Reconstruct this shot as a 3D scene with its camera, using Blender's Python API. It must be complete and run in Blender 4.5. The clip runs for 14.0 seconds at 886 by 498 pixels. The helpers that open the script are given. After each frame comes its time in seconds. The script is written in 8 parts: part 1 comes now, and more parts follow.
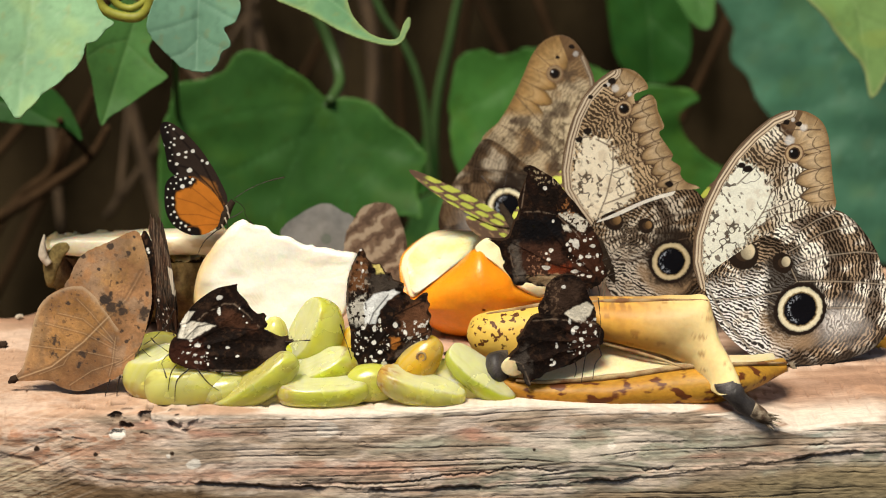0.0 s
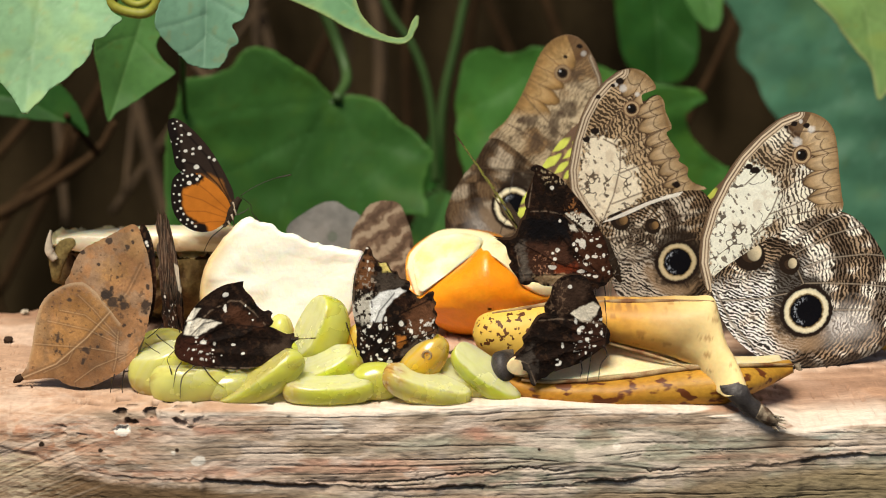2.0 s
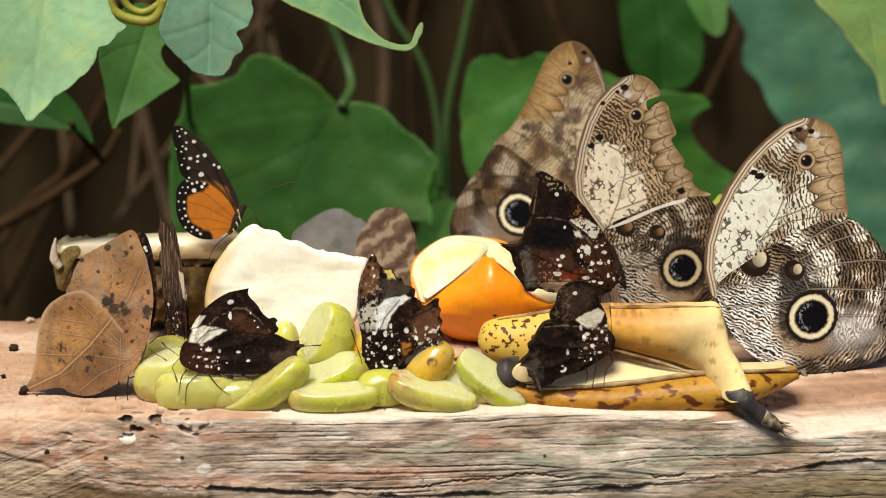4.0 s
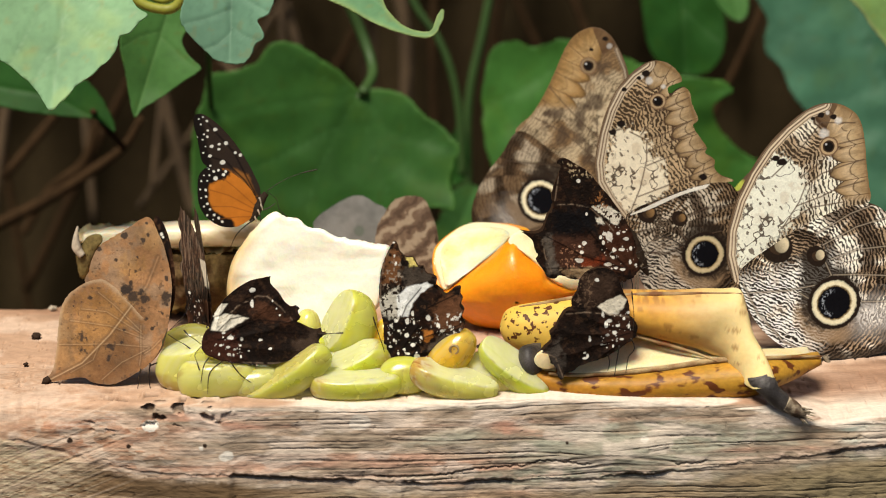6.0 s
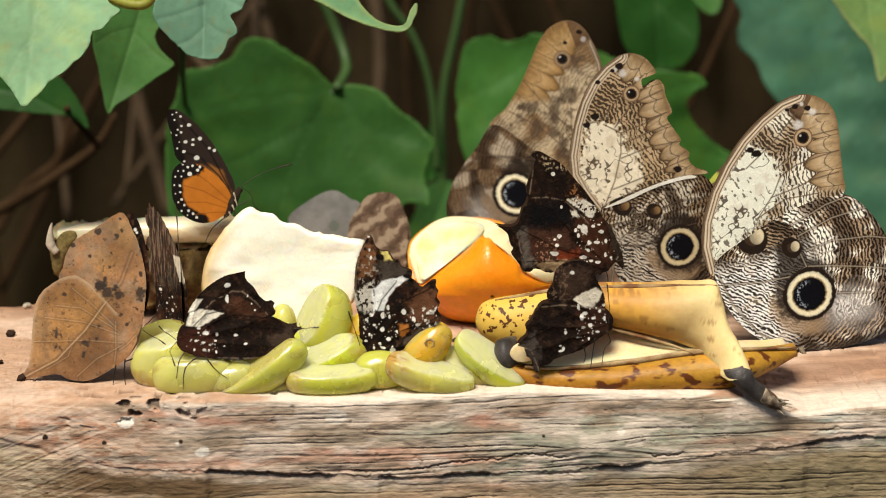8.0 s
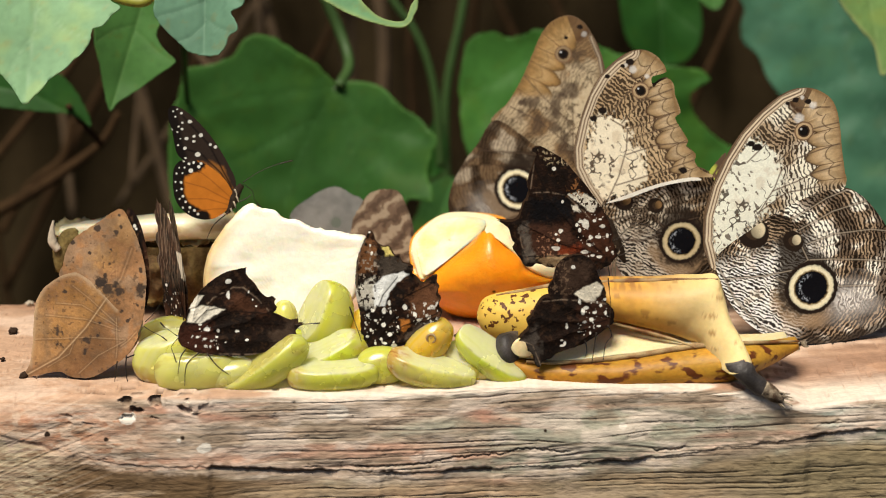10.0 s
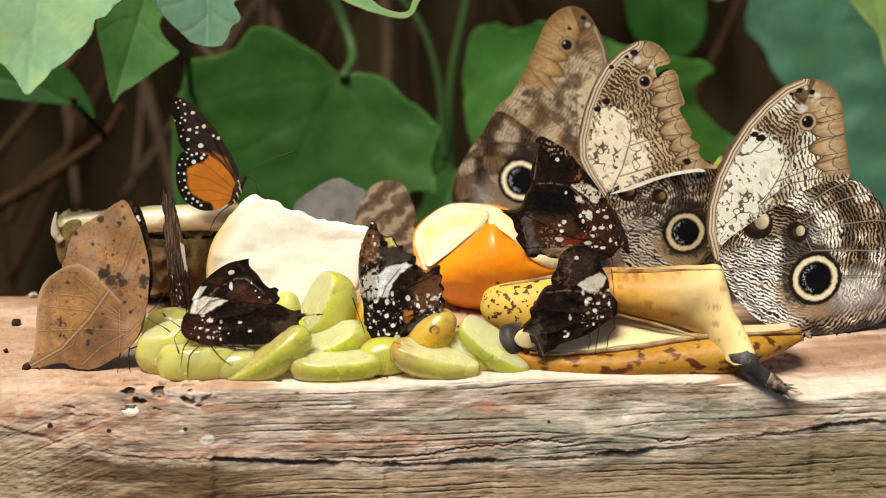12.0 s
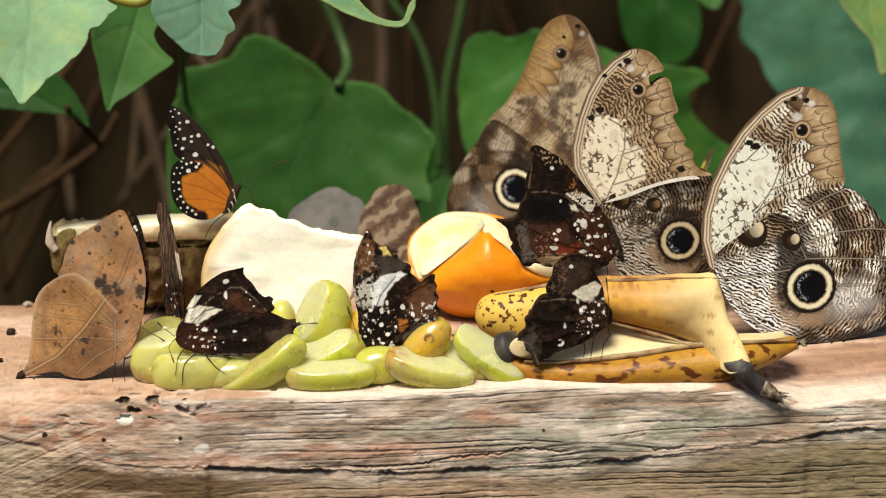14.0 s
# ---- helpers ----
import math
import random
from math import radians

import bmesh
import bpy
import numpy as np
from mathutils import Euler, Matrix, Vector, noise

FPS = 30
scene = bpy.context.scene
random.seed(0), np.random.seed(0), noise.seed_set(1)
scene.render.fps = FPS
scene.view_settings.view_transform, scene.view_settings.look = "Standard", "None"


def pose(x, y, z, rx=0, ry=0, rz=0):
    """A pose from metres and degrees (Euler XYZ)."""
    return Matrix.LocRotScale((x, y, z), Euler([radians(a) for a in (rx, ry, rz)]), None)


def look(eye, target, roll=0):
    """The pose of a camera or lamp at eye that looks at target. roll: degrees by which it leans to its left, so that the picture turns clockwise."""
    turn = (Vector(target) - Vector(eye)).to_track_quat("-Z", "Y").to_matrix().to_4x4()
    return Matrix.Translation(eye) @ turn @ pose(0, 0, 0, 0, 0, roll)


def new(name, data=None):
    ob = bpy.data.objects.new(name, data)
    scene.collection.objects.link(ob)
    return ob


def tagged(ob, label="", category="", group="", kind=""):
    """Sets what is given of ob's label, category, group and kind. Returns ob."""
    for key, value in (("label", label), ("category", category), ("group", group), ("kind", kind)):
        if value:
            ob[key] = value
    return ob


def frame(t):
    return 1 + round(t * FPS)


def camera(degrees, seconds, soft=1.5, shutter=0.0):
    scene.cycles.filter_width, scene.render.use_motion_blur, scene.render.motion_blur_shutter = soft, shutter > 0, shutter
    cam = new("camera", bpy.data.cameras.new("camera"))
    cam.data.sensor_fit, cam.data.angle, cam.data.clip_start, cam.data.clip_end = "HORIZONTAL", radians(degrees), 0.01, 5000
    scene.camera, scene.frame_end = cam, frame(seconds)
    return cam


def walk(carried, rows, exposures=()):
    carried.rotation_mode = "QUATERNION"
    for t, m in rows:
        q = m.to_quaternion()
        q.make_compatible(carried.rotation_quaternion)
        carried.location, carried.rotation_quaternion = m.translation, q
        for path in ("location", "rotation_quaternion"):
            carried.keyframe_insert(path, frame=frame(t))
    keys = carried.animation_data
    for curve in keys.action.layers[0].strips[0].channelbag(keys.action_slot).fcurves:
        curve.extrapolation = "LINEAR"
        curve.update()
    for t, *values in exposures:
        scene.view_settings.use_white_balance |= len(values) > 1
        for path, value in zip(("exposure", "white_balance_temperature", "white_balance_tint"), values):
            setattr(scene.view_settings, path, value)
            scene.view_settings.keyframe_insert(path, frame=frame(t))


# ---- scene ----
# ---- the camera and its way ----
cam = camera(20.0, 14.0, soft=0.5)
cam.data.dof.use_dof = True
cam.data.dof.focus_distance = 0.74
cam.data.dof.aperture_fstop = 13.0
walk(cam, [
    (0, pose(0.0025, -0.7236, 0.2047, 77.013, 0, -0.377) @ pose(0, 0, 0, 0, 0, -0.168)),
    (0.5, pose(0.0016, -0.7232, 0.2060, 76.814, 0, -0.247) @ pose(0, 0, 0, 0, 0, -0.110)),
    (1, pose(0.0023, -0.7229, 0.2054, 76.824, 0, -0.122) @ pose(0, 0, 0, 0, 0, -0.074)),
    (1.5, pose(0.0022, -0.7230, 0.2047, 76.906, 0, -0.158) @ pose(0, 0, 0, 0, 0, 0.104)),
    (2, pose(0.0015, -0.7231, 0.2050, 76.954, 0, -0.305) @ pose(0, 0, 0, 0, 0, 0.285)),
    (4.5, pose(0.0018, -0.7231, 0.2048, 77.135, 0, -0.113) @ pose(0, 0, 0, 0, 0, 0.039)),
    (5, pose(-0.0000, -0.7230, 0.2050, 77.000, 0, -0.000) @ pose(0, 0, 0, 0, 0, -0.000)),
    (5.5, pose(0.0012, -0.7230, 0.2051, 76.832, 0, 0.276) @ pose(0, 0, 0, 0, 0, -0.057)),
    (6, pose(0.0021, -0.7224, 0.2056, 76.759, 0, 0.366) @ pose(0, 0, 0, 0, 0, -0.218)),
    (6.5, pose(0.0026, -0.7229, 0.2050, 76.853, 0, 0.141) @ pose(0, 0, 0, 0, 0, -0.234)),
    (7, pose(0.0033, -0.7223, 0.2043, 76.838, 0, -0.030) @ pose(0, 0, 0, 0, 0, -0.363)),
    (7.5, pose(0.0037, -0.7226, 0.2035, 76.843, 0, -0.094) @ pose(0, 0, 0, 0, 0, -0.449)),
    (8, pose(0.0022, -0.7220, 0.2038, 76.744, 0, -0.209) @ pose(0, 0, 0, 0, 0, -0.487)),
    (10.5, pose(0.0054, -0.7223, 0.2022, 76.745, 0, 0.101) @ pose(0, 0, 0, 0, 0, -0.883)),
    (11, pose(0.0050, -0.7219, 0.2020, 76.655, 0, 0.115) @ pose(0, 0, 0, 0, 0, -0.894)),
    (11.5, pose(0.0046, -0.7219, 0.2013, 76.717, 0, 0.176) @ pose(0, 0, 0, 0, 0, -0.884)),
    (12, pose(0.0061, -0.7215, 0.2013, 76.612, 0, 0.208) @ pose(0, 0, 0, 0, 0, -0.904)),
    (12.5, pose(0.0049, -0.7214, 0.2017, 76.573, 0, 0.175) @ pose(0, 0, 0, 0, 0, -0.864)),
    (13, pose(0.0051, -0.7219, 0.2028, 76.745, 0, 0.237) @ pose(0, 0, 0, 0, 0, -0.819)),
    (13.5, pose(0.0058, -0.7221, 0.2023, 76.836, 0, 0.163) @ pose(0, 0, 0, 0, 0, -0.901)),
    (14, pose(0.0064, -0.7214, 0.2015, 76.792, 0, 0.105) @ pose(0, 0, 0, 0, 0, -0.950)),
])

# ---- daylight through the glass roof ----
world = bpy.data.worlds.new("daylight")
scene.world = world
world.use_nodes = True
wn = world.node_tree.nodes
sky = wn.new("ShaderNodeTexSky")
sky.sky_type = "NISHITA"
sky.sun_disc = False
sky.sun_elevation, sky.sun_rotation = radians(60.5), radians(-155)
world.node_tree.links.new(sky.outputs[0], wn["Background"].inputs[0])
wn["Background"].inputs[1].default_value = 0.05
sun = new("sun", bpy.data.lights.new("sun", "SUN"))
sun.data.energy, sun.data.angle, sun.data.color = 5.0, radians(24), (1.0, 0.925, 0.77)
sun.matrix_world = look((-0.38, -0.82, 1.60), (0, 0, 0))
scene.view_settings.exposure = 0.26


# ---- numbers: noise, smooth steps, distances ----
def vnoise(x, y, seed=0):
    xi, yi = np.floor(x), np.floor(y)
    fx, fy = x - xi, y - yi
    fx, fy = fx * fx * (3 - 2 * fx), fy * fy * (3 - 2 * fy)

    def h(i, j):
        v = np.sin(i * 127.1 + j * 311.7 + seed * 74.7) * 43758.5453
        return v - np.floor(v)
    a, b, c, d = h(xi, yi), h(xi + 1, yi), h(xi, yi + 1), h(xi + 1, yi + 1)
    return (a * (1 - fx) + b * fx) * (1 - fy) + (c * (1 - fx) + d * fx) * fy


def fbm(x, y, seed=0, octaves=4):
    total, amp = 0, 0.5
    for k in range(octaves):
        total = total + amp * vnoise(x * 2 ** k, y * 2 ** k, seed + k * 13)
        amp /= 2
    return total / (1 - 0.5 ** octaves)


def step(a, b, x):
    q = np.clip((x - a) / (b - a), 0, 1)
    return q * q * (3 - 2 * q)


def line_dist(x, y, pts):
    """Distance to a polyline, and the way along it in the same units."""
    best, along, run = np.full(x.shape, 1e9), np.zeros(x.shape), 0.0
    for (ax, ay), (bx, by) in zip(pts[:-1], pts[1:]):
        dx, dy = bx - ax, by - ay
        length = math.hypot(dx, dy) + 1e-9
        q = np.clip(((x - ax) * dx + (y - ay) * dy) / length ** 2, 0, 1)
        d = np.hypot(x - ax - q * dx, y - ay - q * dy)
        along = np.where(d < best, run + q * length, along)
        best = np.minimum(best, d)
        run += length
    return best, along


def inside(x, y, pts):
    odd = np.zeros(x.shape, bool)
    for (ax, ay), (bx, by) in zip(pts, pts[1:] + pts[:1]):
        cross = ((ay > y) != (by > y)) & (x < (bx - ax) * (y - ay) / (by - ay + 1e-12) + ax)
        odd ^= cross
    return odd


def area_mask(x, y, pts, soft, ragged=0.0, seed=0):
    d, _ = line_dist(x, y, pts + pts[:1])
    d = np.where(inside(x, y, pts), d, -d)
    if ragged:
        d = d + ragged * (fbm(x * 0.9, y * 0.9, seed) - 0.5) * 2
    return step(-soft, soft, d)


def blend(col, other, m):
    return col * (1 - m[..., None]) + np.array(other) * m[..., None]


def smooth_outline(pts, count, closed=True):
    """A Catmull-Rom curve through the points, evenly spaced."""
    p = np.array(pts, float)
    n, out = len(p), []
    for i in range(n if closed else n - 1):
        a, b, c, d = (p[(i + k) % n] if closed else p[min(max(i + k, 0), n - 1)] for k in (-1, 0, 1, 2))
        q = np.linspace(0, 1, 24, endpoint=False)[:, None]
        out.append(0.5 * (2 * b + (c - a) * q + (2 * a - 5 * b + 4 * c - d) * q ** 2 + (3 * b - a - 3 * c + d) * q ** 3))
    out = np.concatenate(out)
    ring = np.vstack([out, out[:1]]) if closed else out
    s = np.concatenate([[0], np.cumsum(np.linalg.norm(np.diff(ring, axis=0), axis=1))])
    at = np.linspace(0, s[-1], count, endpoint=not closed)
    return np.stack([np.interp(at, s, ring[:, k]) for k in range(ring.shape[1])], 1)


# ---- meshes ----
def mesh_object(name, verts, faces, material, parent=None, label="", colours=None, smooth=True):
    me = bpy.data.meshes.new(name)
    verts = np.asarray(verts, np.float32).reshape(-1, 3)
    if isinstance(faces, np.ndarray):
        n, k = faces.shape
        me.vertices.add(len(verts))
        me.vertices.foreach_set("co", verts.ravel())
        me.loops.add(n * k)
        me.loops.foreach_set("vertex_index", faces.astype(np.int32).ravel())
        me.polygons.add(n)
        me.polygons.foreach_set("loop_start", np.arange(0, n * k, k, dtype=np.int32))
        me.update(calc_edges=True)
        me.validate()
    else:
        me.from_pydata(verts.tolist(), [], faces)
    if smooth:
        me.polygons.foreach_set("use_smooth", np.ones(len(me.polygons), bool))
    if colours is not None:
        layer = me.color_attributes.new("paint", "FLOAT_COLOR", "POINT")
        rgba = np.ones((len(verts), 4), np.float32)
        rgba[:, :3] = np.clip(colours, 0, 1)
        layer.data.foreach_set("color", rgba.ravel())
    me.materials.append(material)
    ob = new(name, me)
    ob.parent = parent
    if label:
        tagged(ob, label)
    return ob


def part(name, bm, material, parent, label="", smooth=True):
    me = bpy.data.meshes.new(name)
    bm.normal_update()
    bm.to_mesh(me)
    bm.free()
    if smooth:
        me.polygons.foreach_set("use_smooth", np.ones(len(me.polygons), bool))
    me.materials.append(material)
    ob = new(name, me)
    ob.parent = parent
    if label:
        tagged(ob, label)
    return ob


def grid_faces(rows, cols, wrap=False, flip=False):
    i, j = np.meshgrid(np.arange(rows - 1), np.arange(cols if wrap else cols - 1), indexing="ij")
    j2 = (j + 1) % cols
    a, b, c, d = i * cols + j, i * cols + j2, (i + 1) * cols + j2, (i + 1) * cols + j
    f = np.stack([a, b, c, d] if not flip else [d, c, b, a], -1)
    return f.reshape(-1, 4)


def tube(name, pts, radii, material, parent=None, label="", sides=8, count=None):
    """A round rod along a smooth line through pts; radii along it."""
    p = np.array(pts, float)
    count = count or max(6, 6 * len(p))
    c = smooth_outline(p, count, closed=False)
    r = np.interp(np.linspace(0, 1, count), np.linspace(0, 1, len(radii)), radii)
    tan = np.gradient(c, axis=0)
    tan /= np.linalg.norm(tan, axis=1)[:, None] + 1e-12
    ref = np.array([0.31, 0.52, 0.8])
    n1 = np.cross(tan, ref)
    n1 /= np.linalg.norm(n1, axis=1)[:, None] + 1e-12
    n2 = np.cross(tan, n1)
    ang = np.linspace(0, 2 * np.pi, sides, endpoint=False)
    v = c[:, None] + r[:, None, None] * (np.cos(ang)[None, :, None] * n1[:, None] + np.sin(ang)[None, :, None] * n2[:, None])
    faces = [tuple(f) for f in grid_faces(count, sides, wrap=True)]
    faces += [tuple(range(sides))[::-1], tuple((count - 1) * sides + k for k in range(sides))]
    return mesh_object(name, v.reshape(-1, 3), faces, material, parent, label)


# ---- materials ----
def material(name, colour=(0.5, 0.5, 0.5), rough=0.5, paint=False, bump=0.0, bump_scale=800.0, vary=0.0, vary_scale=120.0,
             sss=0.0, sss_radius=(0.004, 0.002, 0.001), coat=0.0, translucent=0.0, second=None, spots=None, stretch=(1, 1, 1), rough_vary=0.0, transmission=0.0, spec=0.5):
    m = bpy.data.materials.new(name)
    m.use_nodes = True
    n, l = m.node_tree.nodes, m.node_tree.links
    bsdf, out = n["Principled BSDF"], n["Material Output"]
    tc = n.new("ShaderNodeTexCoord")
    mp = n.new("ShaderNodeMapping")
    mp.inputs["Scale"].default_value = stretch
    l.new(tc.outputs["Object"], mp.inputs[0])

    def noise_tex(scale, detail=5.0):
        t = n.new("ShaderNodeTexNoise")
        t.inputs["Scale"].default_value, t.inputs["Detail"].default_value = scale, detail
        l.new(mp.outputs[0], t.inputs["Vector"])
        return t

    def mix(a, b, fac, how="MIX"):
        x = n.new("ShaderNodeMix")
        x.data_type, x.blend_type = "RGBA", how
        for sock, val in ((x.inputs[6], a), (x.inputs[7], b), (x.inputs[0], fac)):
            if isinstance(val, (tuple, list)):
                sock.default_value = (*val, 1)
            elif isinstance(val, float):
                sock.default_value = val
            else:
                l.new(val, sock)
        return x.outputs[2]

    def ramp(src, a, b):
        r = n.new("ShaderNodeMapRange")
        r.inputs[1].default_value, r.inputs[2].default_value = a, b
        l.new(src, r.inputs[0])
        return r.outputs[0]
    if paint:
        at = n.new("ShaderNodeVertexColor")
        at.layer_name = "paint"
        col = at.outputs[0]
    else:
        col = n.new("ShaderNodeRGB").outputs[0]
        col.default_value = (*colour, 1)
    if second:
        col = mix(col, second, ramp(noise_tex(vary_scale * 0.5, 6).outputs[0], 0.38, 0.62))
    if vary:
        t = noise_tex(vary_scale, 8).outputs[0]
        col = mix(col, mix(col, tuple([1 - vary] * 3), 1.0, "MULTIPLY"), ramp(t, 0.3, 0.7))
        t2 = noise_tex(vary_scale * 9, 3).outputs[0]
        col = mix(col, mix(col, tuple([1 - vary * 0.6] * 3), 1.0, "MULTIPLY"), ramp(t2, 0.35, 0.65))
    if spots:
        colour2, scale, lo, hi = spots
        col = mix(col, colour2, ramp(noise_tex(scale, 2.5).outputs[0], lo, hi))
    l.new(col, bsdf.inputs["Base Color"])
    bsdf.inputs["Roughness"].default_value = rough
    if rough_vary:
        r = n.new("ShaderNodeMapRange")
        r.inputs[3].default_value, r.inputs[4].default_value = rough - rough_vary, rough + rough_vary
        l.new(noise_tex(vary_scale * 2).outputs[0], r.inputs[0])
        l.new(r.outputs[0], bsdf.inputs["Roughness"])
    bsdf.inputs["Subsurface Weight"].default_value = sss
    if sss:
        bsdf.inputs["Subsurface Radius"].default_value = tuple(v * 1000 for v in sss_radius)
        bsdf.inputs["Subsurface Scale"].default_value = 0.001
    bsdf.inputs["Specular IOR Level"].default_value = spec
    bsdf.inputs["Coat Weight"].default_value = coat
    bsdf.inputs["Coat Roughness"].default_value = 0.12
    bsdf.inputs["IOR"].default_value = 1.38
    bsdf.inputs["Transmission Weight"].default_value = transmission
    if bump:
        b = n.new("ShaderNodeBump")
        b.inputs["Strength"].default_value, b.inputs["Distance"].default_value = bump, 0.0006
        l.new(noise_tex(bump_scale, 6).outputs[0], b.inputs["Height"])
        l.new(b.outputs[0], bsdf.inputs["Normal"])
    if translucent:
        tr, ms = n.new("ShaderNodeBsdfTranslucent"), n.new("ShaderNodeMixShader")
        l.new(col, tr.inputs[0])
        ms.inputs[0].default_value = translucent
        l.new(bsdf.outputs[0], ms.inputs[1])
        l.new(tr.outputs[0], ms.inputs[2])
        l.new(ms.outputs[0], out.inputs[0])
    return m


WING = material("wing_scales", rough=0.7, paint=True, bump=0.2, bump_scale=1600, vary=0.08, vary_scale=420, translucent=0.03, spec=0.06)
SATIN_WING = material("satin_wing_scales", rough=0.55, paint=True, bump=0.5, bump_scale=1500, vary=0.3, vary_scale=420, spec=0.03)
LEAF = material("leaf_skin", rough=0.5, paint=True, bump=0.12, bump_scale=300, vary=0.14, vary_scale=40, translucent=0.22, rough_vary=0.06, spec=0.18)
TIMBER = material("weathered_timber", rough=0.78, paint=True, bump=0.7, bump_scale=700, vary=0.2, vary_scale=240, stretch=(0.3, 1, 1.0), spec=0.12)
HAIR = material("insect_hair", (0.045, 0.03, 0.02), 0.8, spec=0.1, bump=0.6, bump_scale=3000, vary=0.5, vary_scale=700)
PALE_HAIR = material("pale_insect_hair", (0.30, 0.24, 0.17), 0.8, spec=0.1, bump=0.6, bump_scale=3000, vary=0.4, vary_scale=700)
LEG = material("insect_leg", (0.03, 0.018, 0.012), 0.5, vary=0.4, vary_scale=900)
GRAPE_PAINT = material("grape_skin_and_flesh", rough=0.26, paint=True, vary=0.06, vary_scale=60, sss=1.0, sss_radius=(0.0035, 0.0035, 0.0012), coat=0.5, transmission=0.4,
                       rough_vary=0.1, bump=0.05, bump_scale=220, translucent=0.12)
CRUST = material("dried_fruit_crust", (0.74, 0.50, 0.20), 0.5, vary=0.25, vary_scale=200, sss=0.5, bump=0.4, bump_scale=300, second=(0.86, 0.78, 0.58), spots=((0.55, 0.24, 0.05), 180, 0.58, 0.70))
SCAR = material("brown_fruit_scar", (0.20, 0.08, 0.025), 0.7, vary=0.4, vary_scale=400, bump=0.6, bump_scale=900, second=(0.55, 0.38, 0.18))
PEEL = material("spotted_banana_peel", (0.62, 0.40, 0.06), 0.5, vary=0.14, vary_scale=60, sss=0.12, bump=0.2, bump_scale=500,
                second=(0.70, 0.46, 0.09), spots=((0.09, 0.03, 0.008), 560, 0.575, 0.615), spec=0.3)
PEEL_OLD = material("bruised_banana_peel", (0.44, 0.185, 0.018), 0.45, vary=0.35, vary_scale=110, sss=0.1, bump=0.25, bump_scale=500,
                    second=(0.57, 0.30, 0.036), spots=((0.10, 0.028, 0.007), 330, 0.55, 0.62), spec=0.3, stretch=(0.55, 1, 1))
PEEL_PAINT = material("banana_neck_peel", rough=0.48, paint=True, vary=0.1, vary_scale=90, sss=0.2, sss_radius=(0.004, 0.002, 0.001), bump=0.2, bump_scale=450, spec=0.3)
PEEL_CLEAN = material("yellow_banana_peel", (0.60, 0.38, 0.085), 0.5, vary=0.1, vary_scale=50, sss=0.15, bump=0.2, bump_scale=450,
                      second=(0.68, 0.47, 0.16), spots=((0.34, 0.15, 0.04), 130, 0.60, 0.74), spec=0.3)
BANANA_FLESH = material("banana_flesh", (0.74, 0.56, 0.28), 0.55, vary=0.16, vary_scale=120, sss=0.4, bump=0.3, bump_scale=500, second=(0.82, 0.68, 0.42), spec=0.3)
BANANA_DARK = material("blackened_banana_end", (0.045, 0.038, 0.036), 0.5, vary=0.6, vary_scale=260, bump=0.8, bump_scale=500, second=(0.17, 0.145, 0.135))
STEM_END = material("dry_stem_fibre", (0.62, 0.52, 0.37), 0.8, vary=0.5, vary_scale=400, bump=0.8, bump_scale=1200, second=(0.12, 0.07, 0.04))
ORANGE_PEEL = material("orange_peel", (0.84, 0.235, 0.004), 0.34, vary=0.15, vary_scale=60, sss=0.3, sss_radius=(0.006, 0.002, 0.0005), bump=0.3, bump_scale=1100, second=(0.88, 0.31, 0.010), coat=0.15)
PITH = material("orange_pith", (0.84, 0.70, 0.42), 0.7, vary=0.12, vary_scale=200, sss=0.3, bump=0.4, bump_scale=900)
PULP = material("orange_pulp", (0.90, 0.66, 0.30), 0.25, vary=0.2, vary_scale=260, sss=0.6, coat=0.5, bump=0.5, bump_scale=700, second=(0.94, 0.86, 0.62))
MELON = material("cream_fruit_flesh", (0.84, 0.76, 0.56), 0.42, paint=True, vary=0.08, vary_scale=110, sss=0.35, bump=0.35, bump_scale=350, coat=0.2)
RIND = material("rough_pineapple_rind", (0.26, 0.19, 0.07), 0.8, spec=0.1, vary=0.5, vary_scale=140, bump=0.9, bump_scale=500, second=(0.13, 0.075, 0.035))
# the bank's very low albedo stands in for the shade of foliage above
SOIL = material("shade_toned_root_bank", (0.012, 0.0085, 0.0040), 0.95, spec=0.03, vary=0.5, vary_scale=44, bump=0.8, bump_scale=60, stretch=(1.5, 1, 0.6), second=(0.052, 0.036, 0.018))
GROUND = material("damp_soil", (0.05, 0.035, 0.022), 0.95, spec=0.1, vary=0.5, vary_scale=20, bump=0.8, bump_scale=120)
BARK = material("brown_twig_bark", (0.060, 0.033, 0.015), 0.9, spec=0.1, vary=0.5, vary_scale=60, bump=0.8, bump_scale=300, stretch=(1, 1, 0.4))
GREEN_STEM = material("green_stem", (0.04, 0.085, 0.02), 0.55, vary=0.2, vary_scale=60)
TENDRIL = material("yellow_green_tendril", (0.30, 0.30, 0.04), 0.5, vary=0.25, vary_scale=120)
STONE = material("pale_crumb", (0.6, 0.5, 0.38), 0.9, vary=0.3, vary_scale=300, bump=0.6, bump_scale=900)
CRUMB = material("dark_crumb", (0.05, 0.03, 0.02), 0.9, spec=0.1, vary=0.4, vary_scale=500, bump=0.8, bump_scale=900)

# ---- ground, bank behind, the timber slab ----
def sheet(name, x0, x1, n, y0, y1, m, place, mat, label, kind="structure", category=""):
    u, v = np.meshgrid(np.linspace(x0, x1, n), np.linspace(y0, y1, m))
    p = place(u, v)
    ob = mesh_object(name, np.stack(p, -1).reshape(-1, 3), grid_faces(m, n), mat)
    return tagged(ob, label, category, kind=kind)


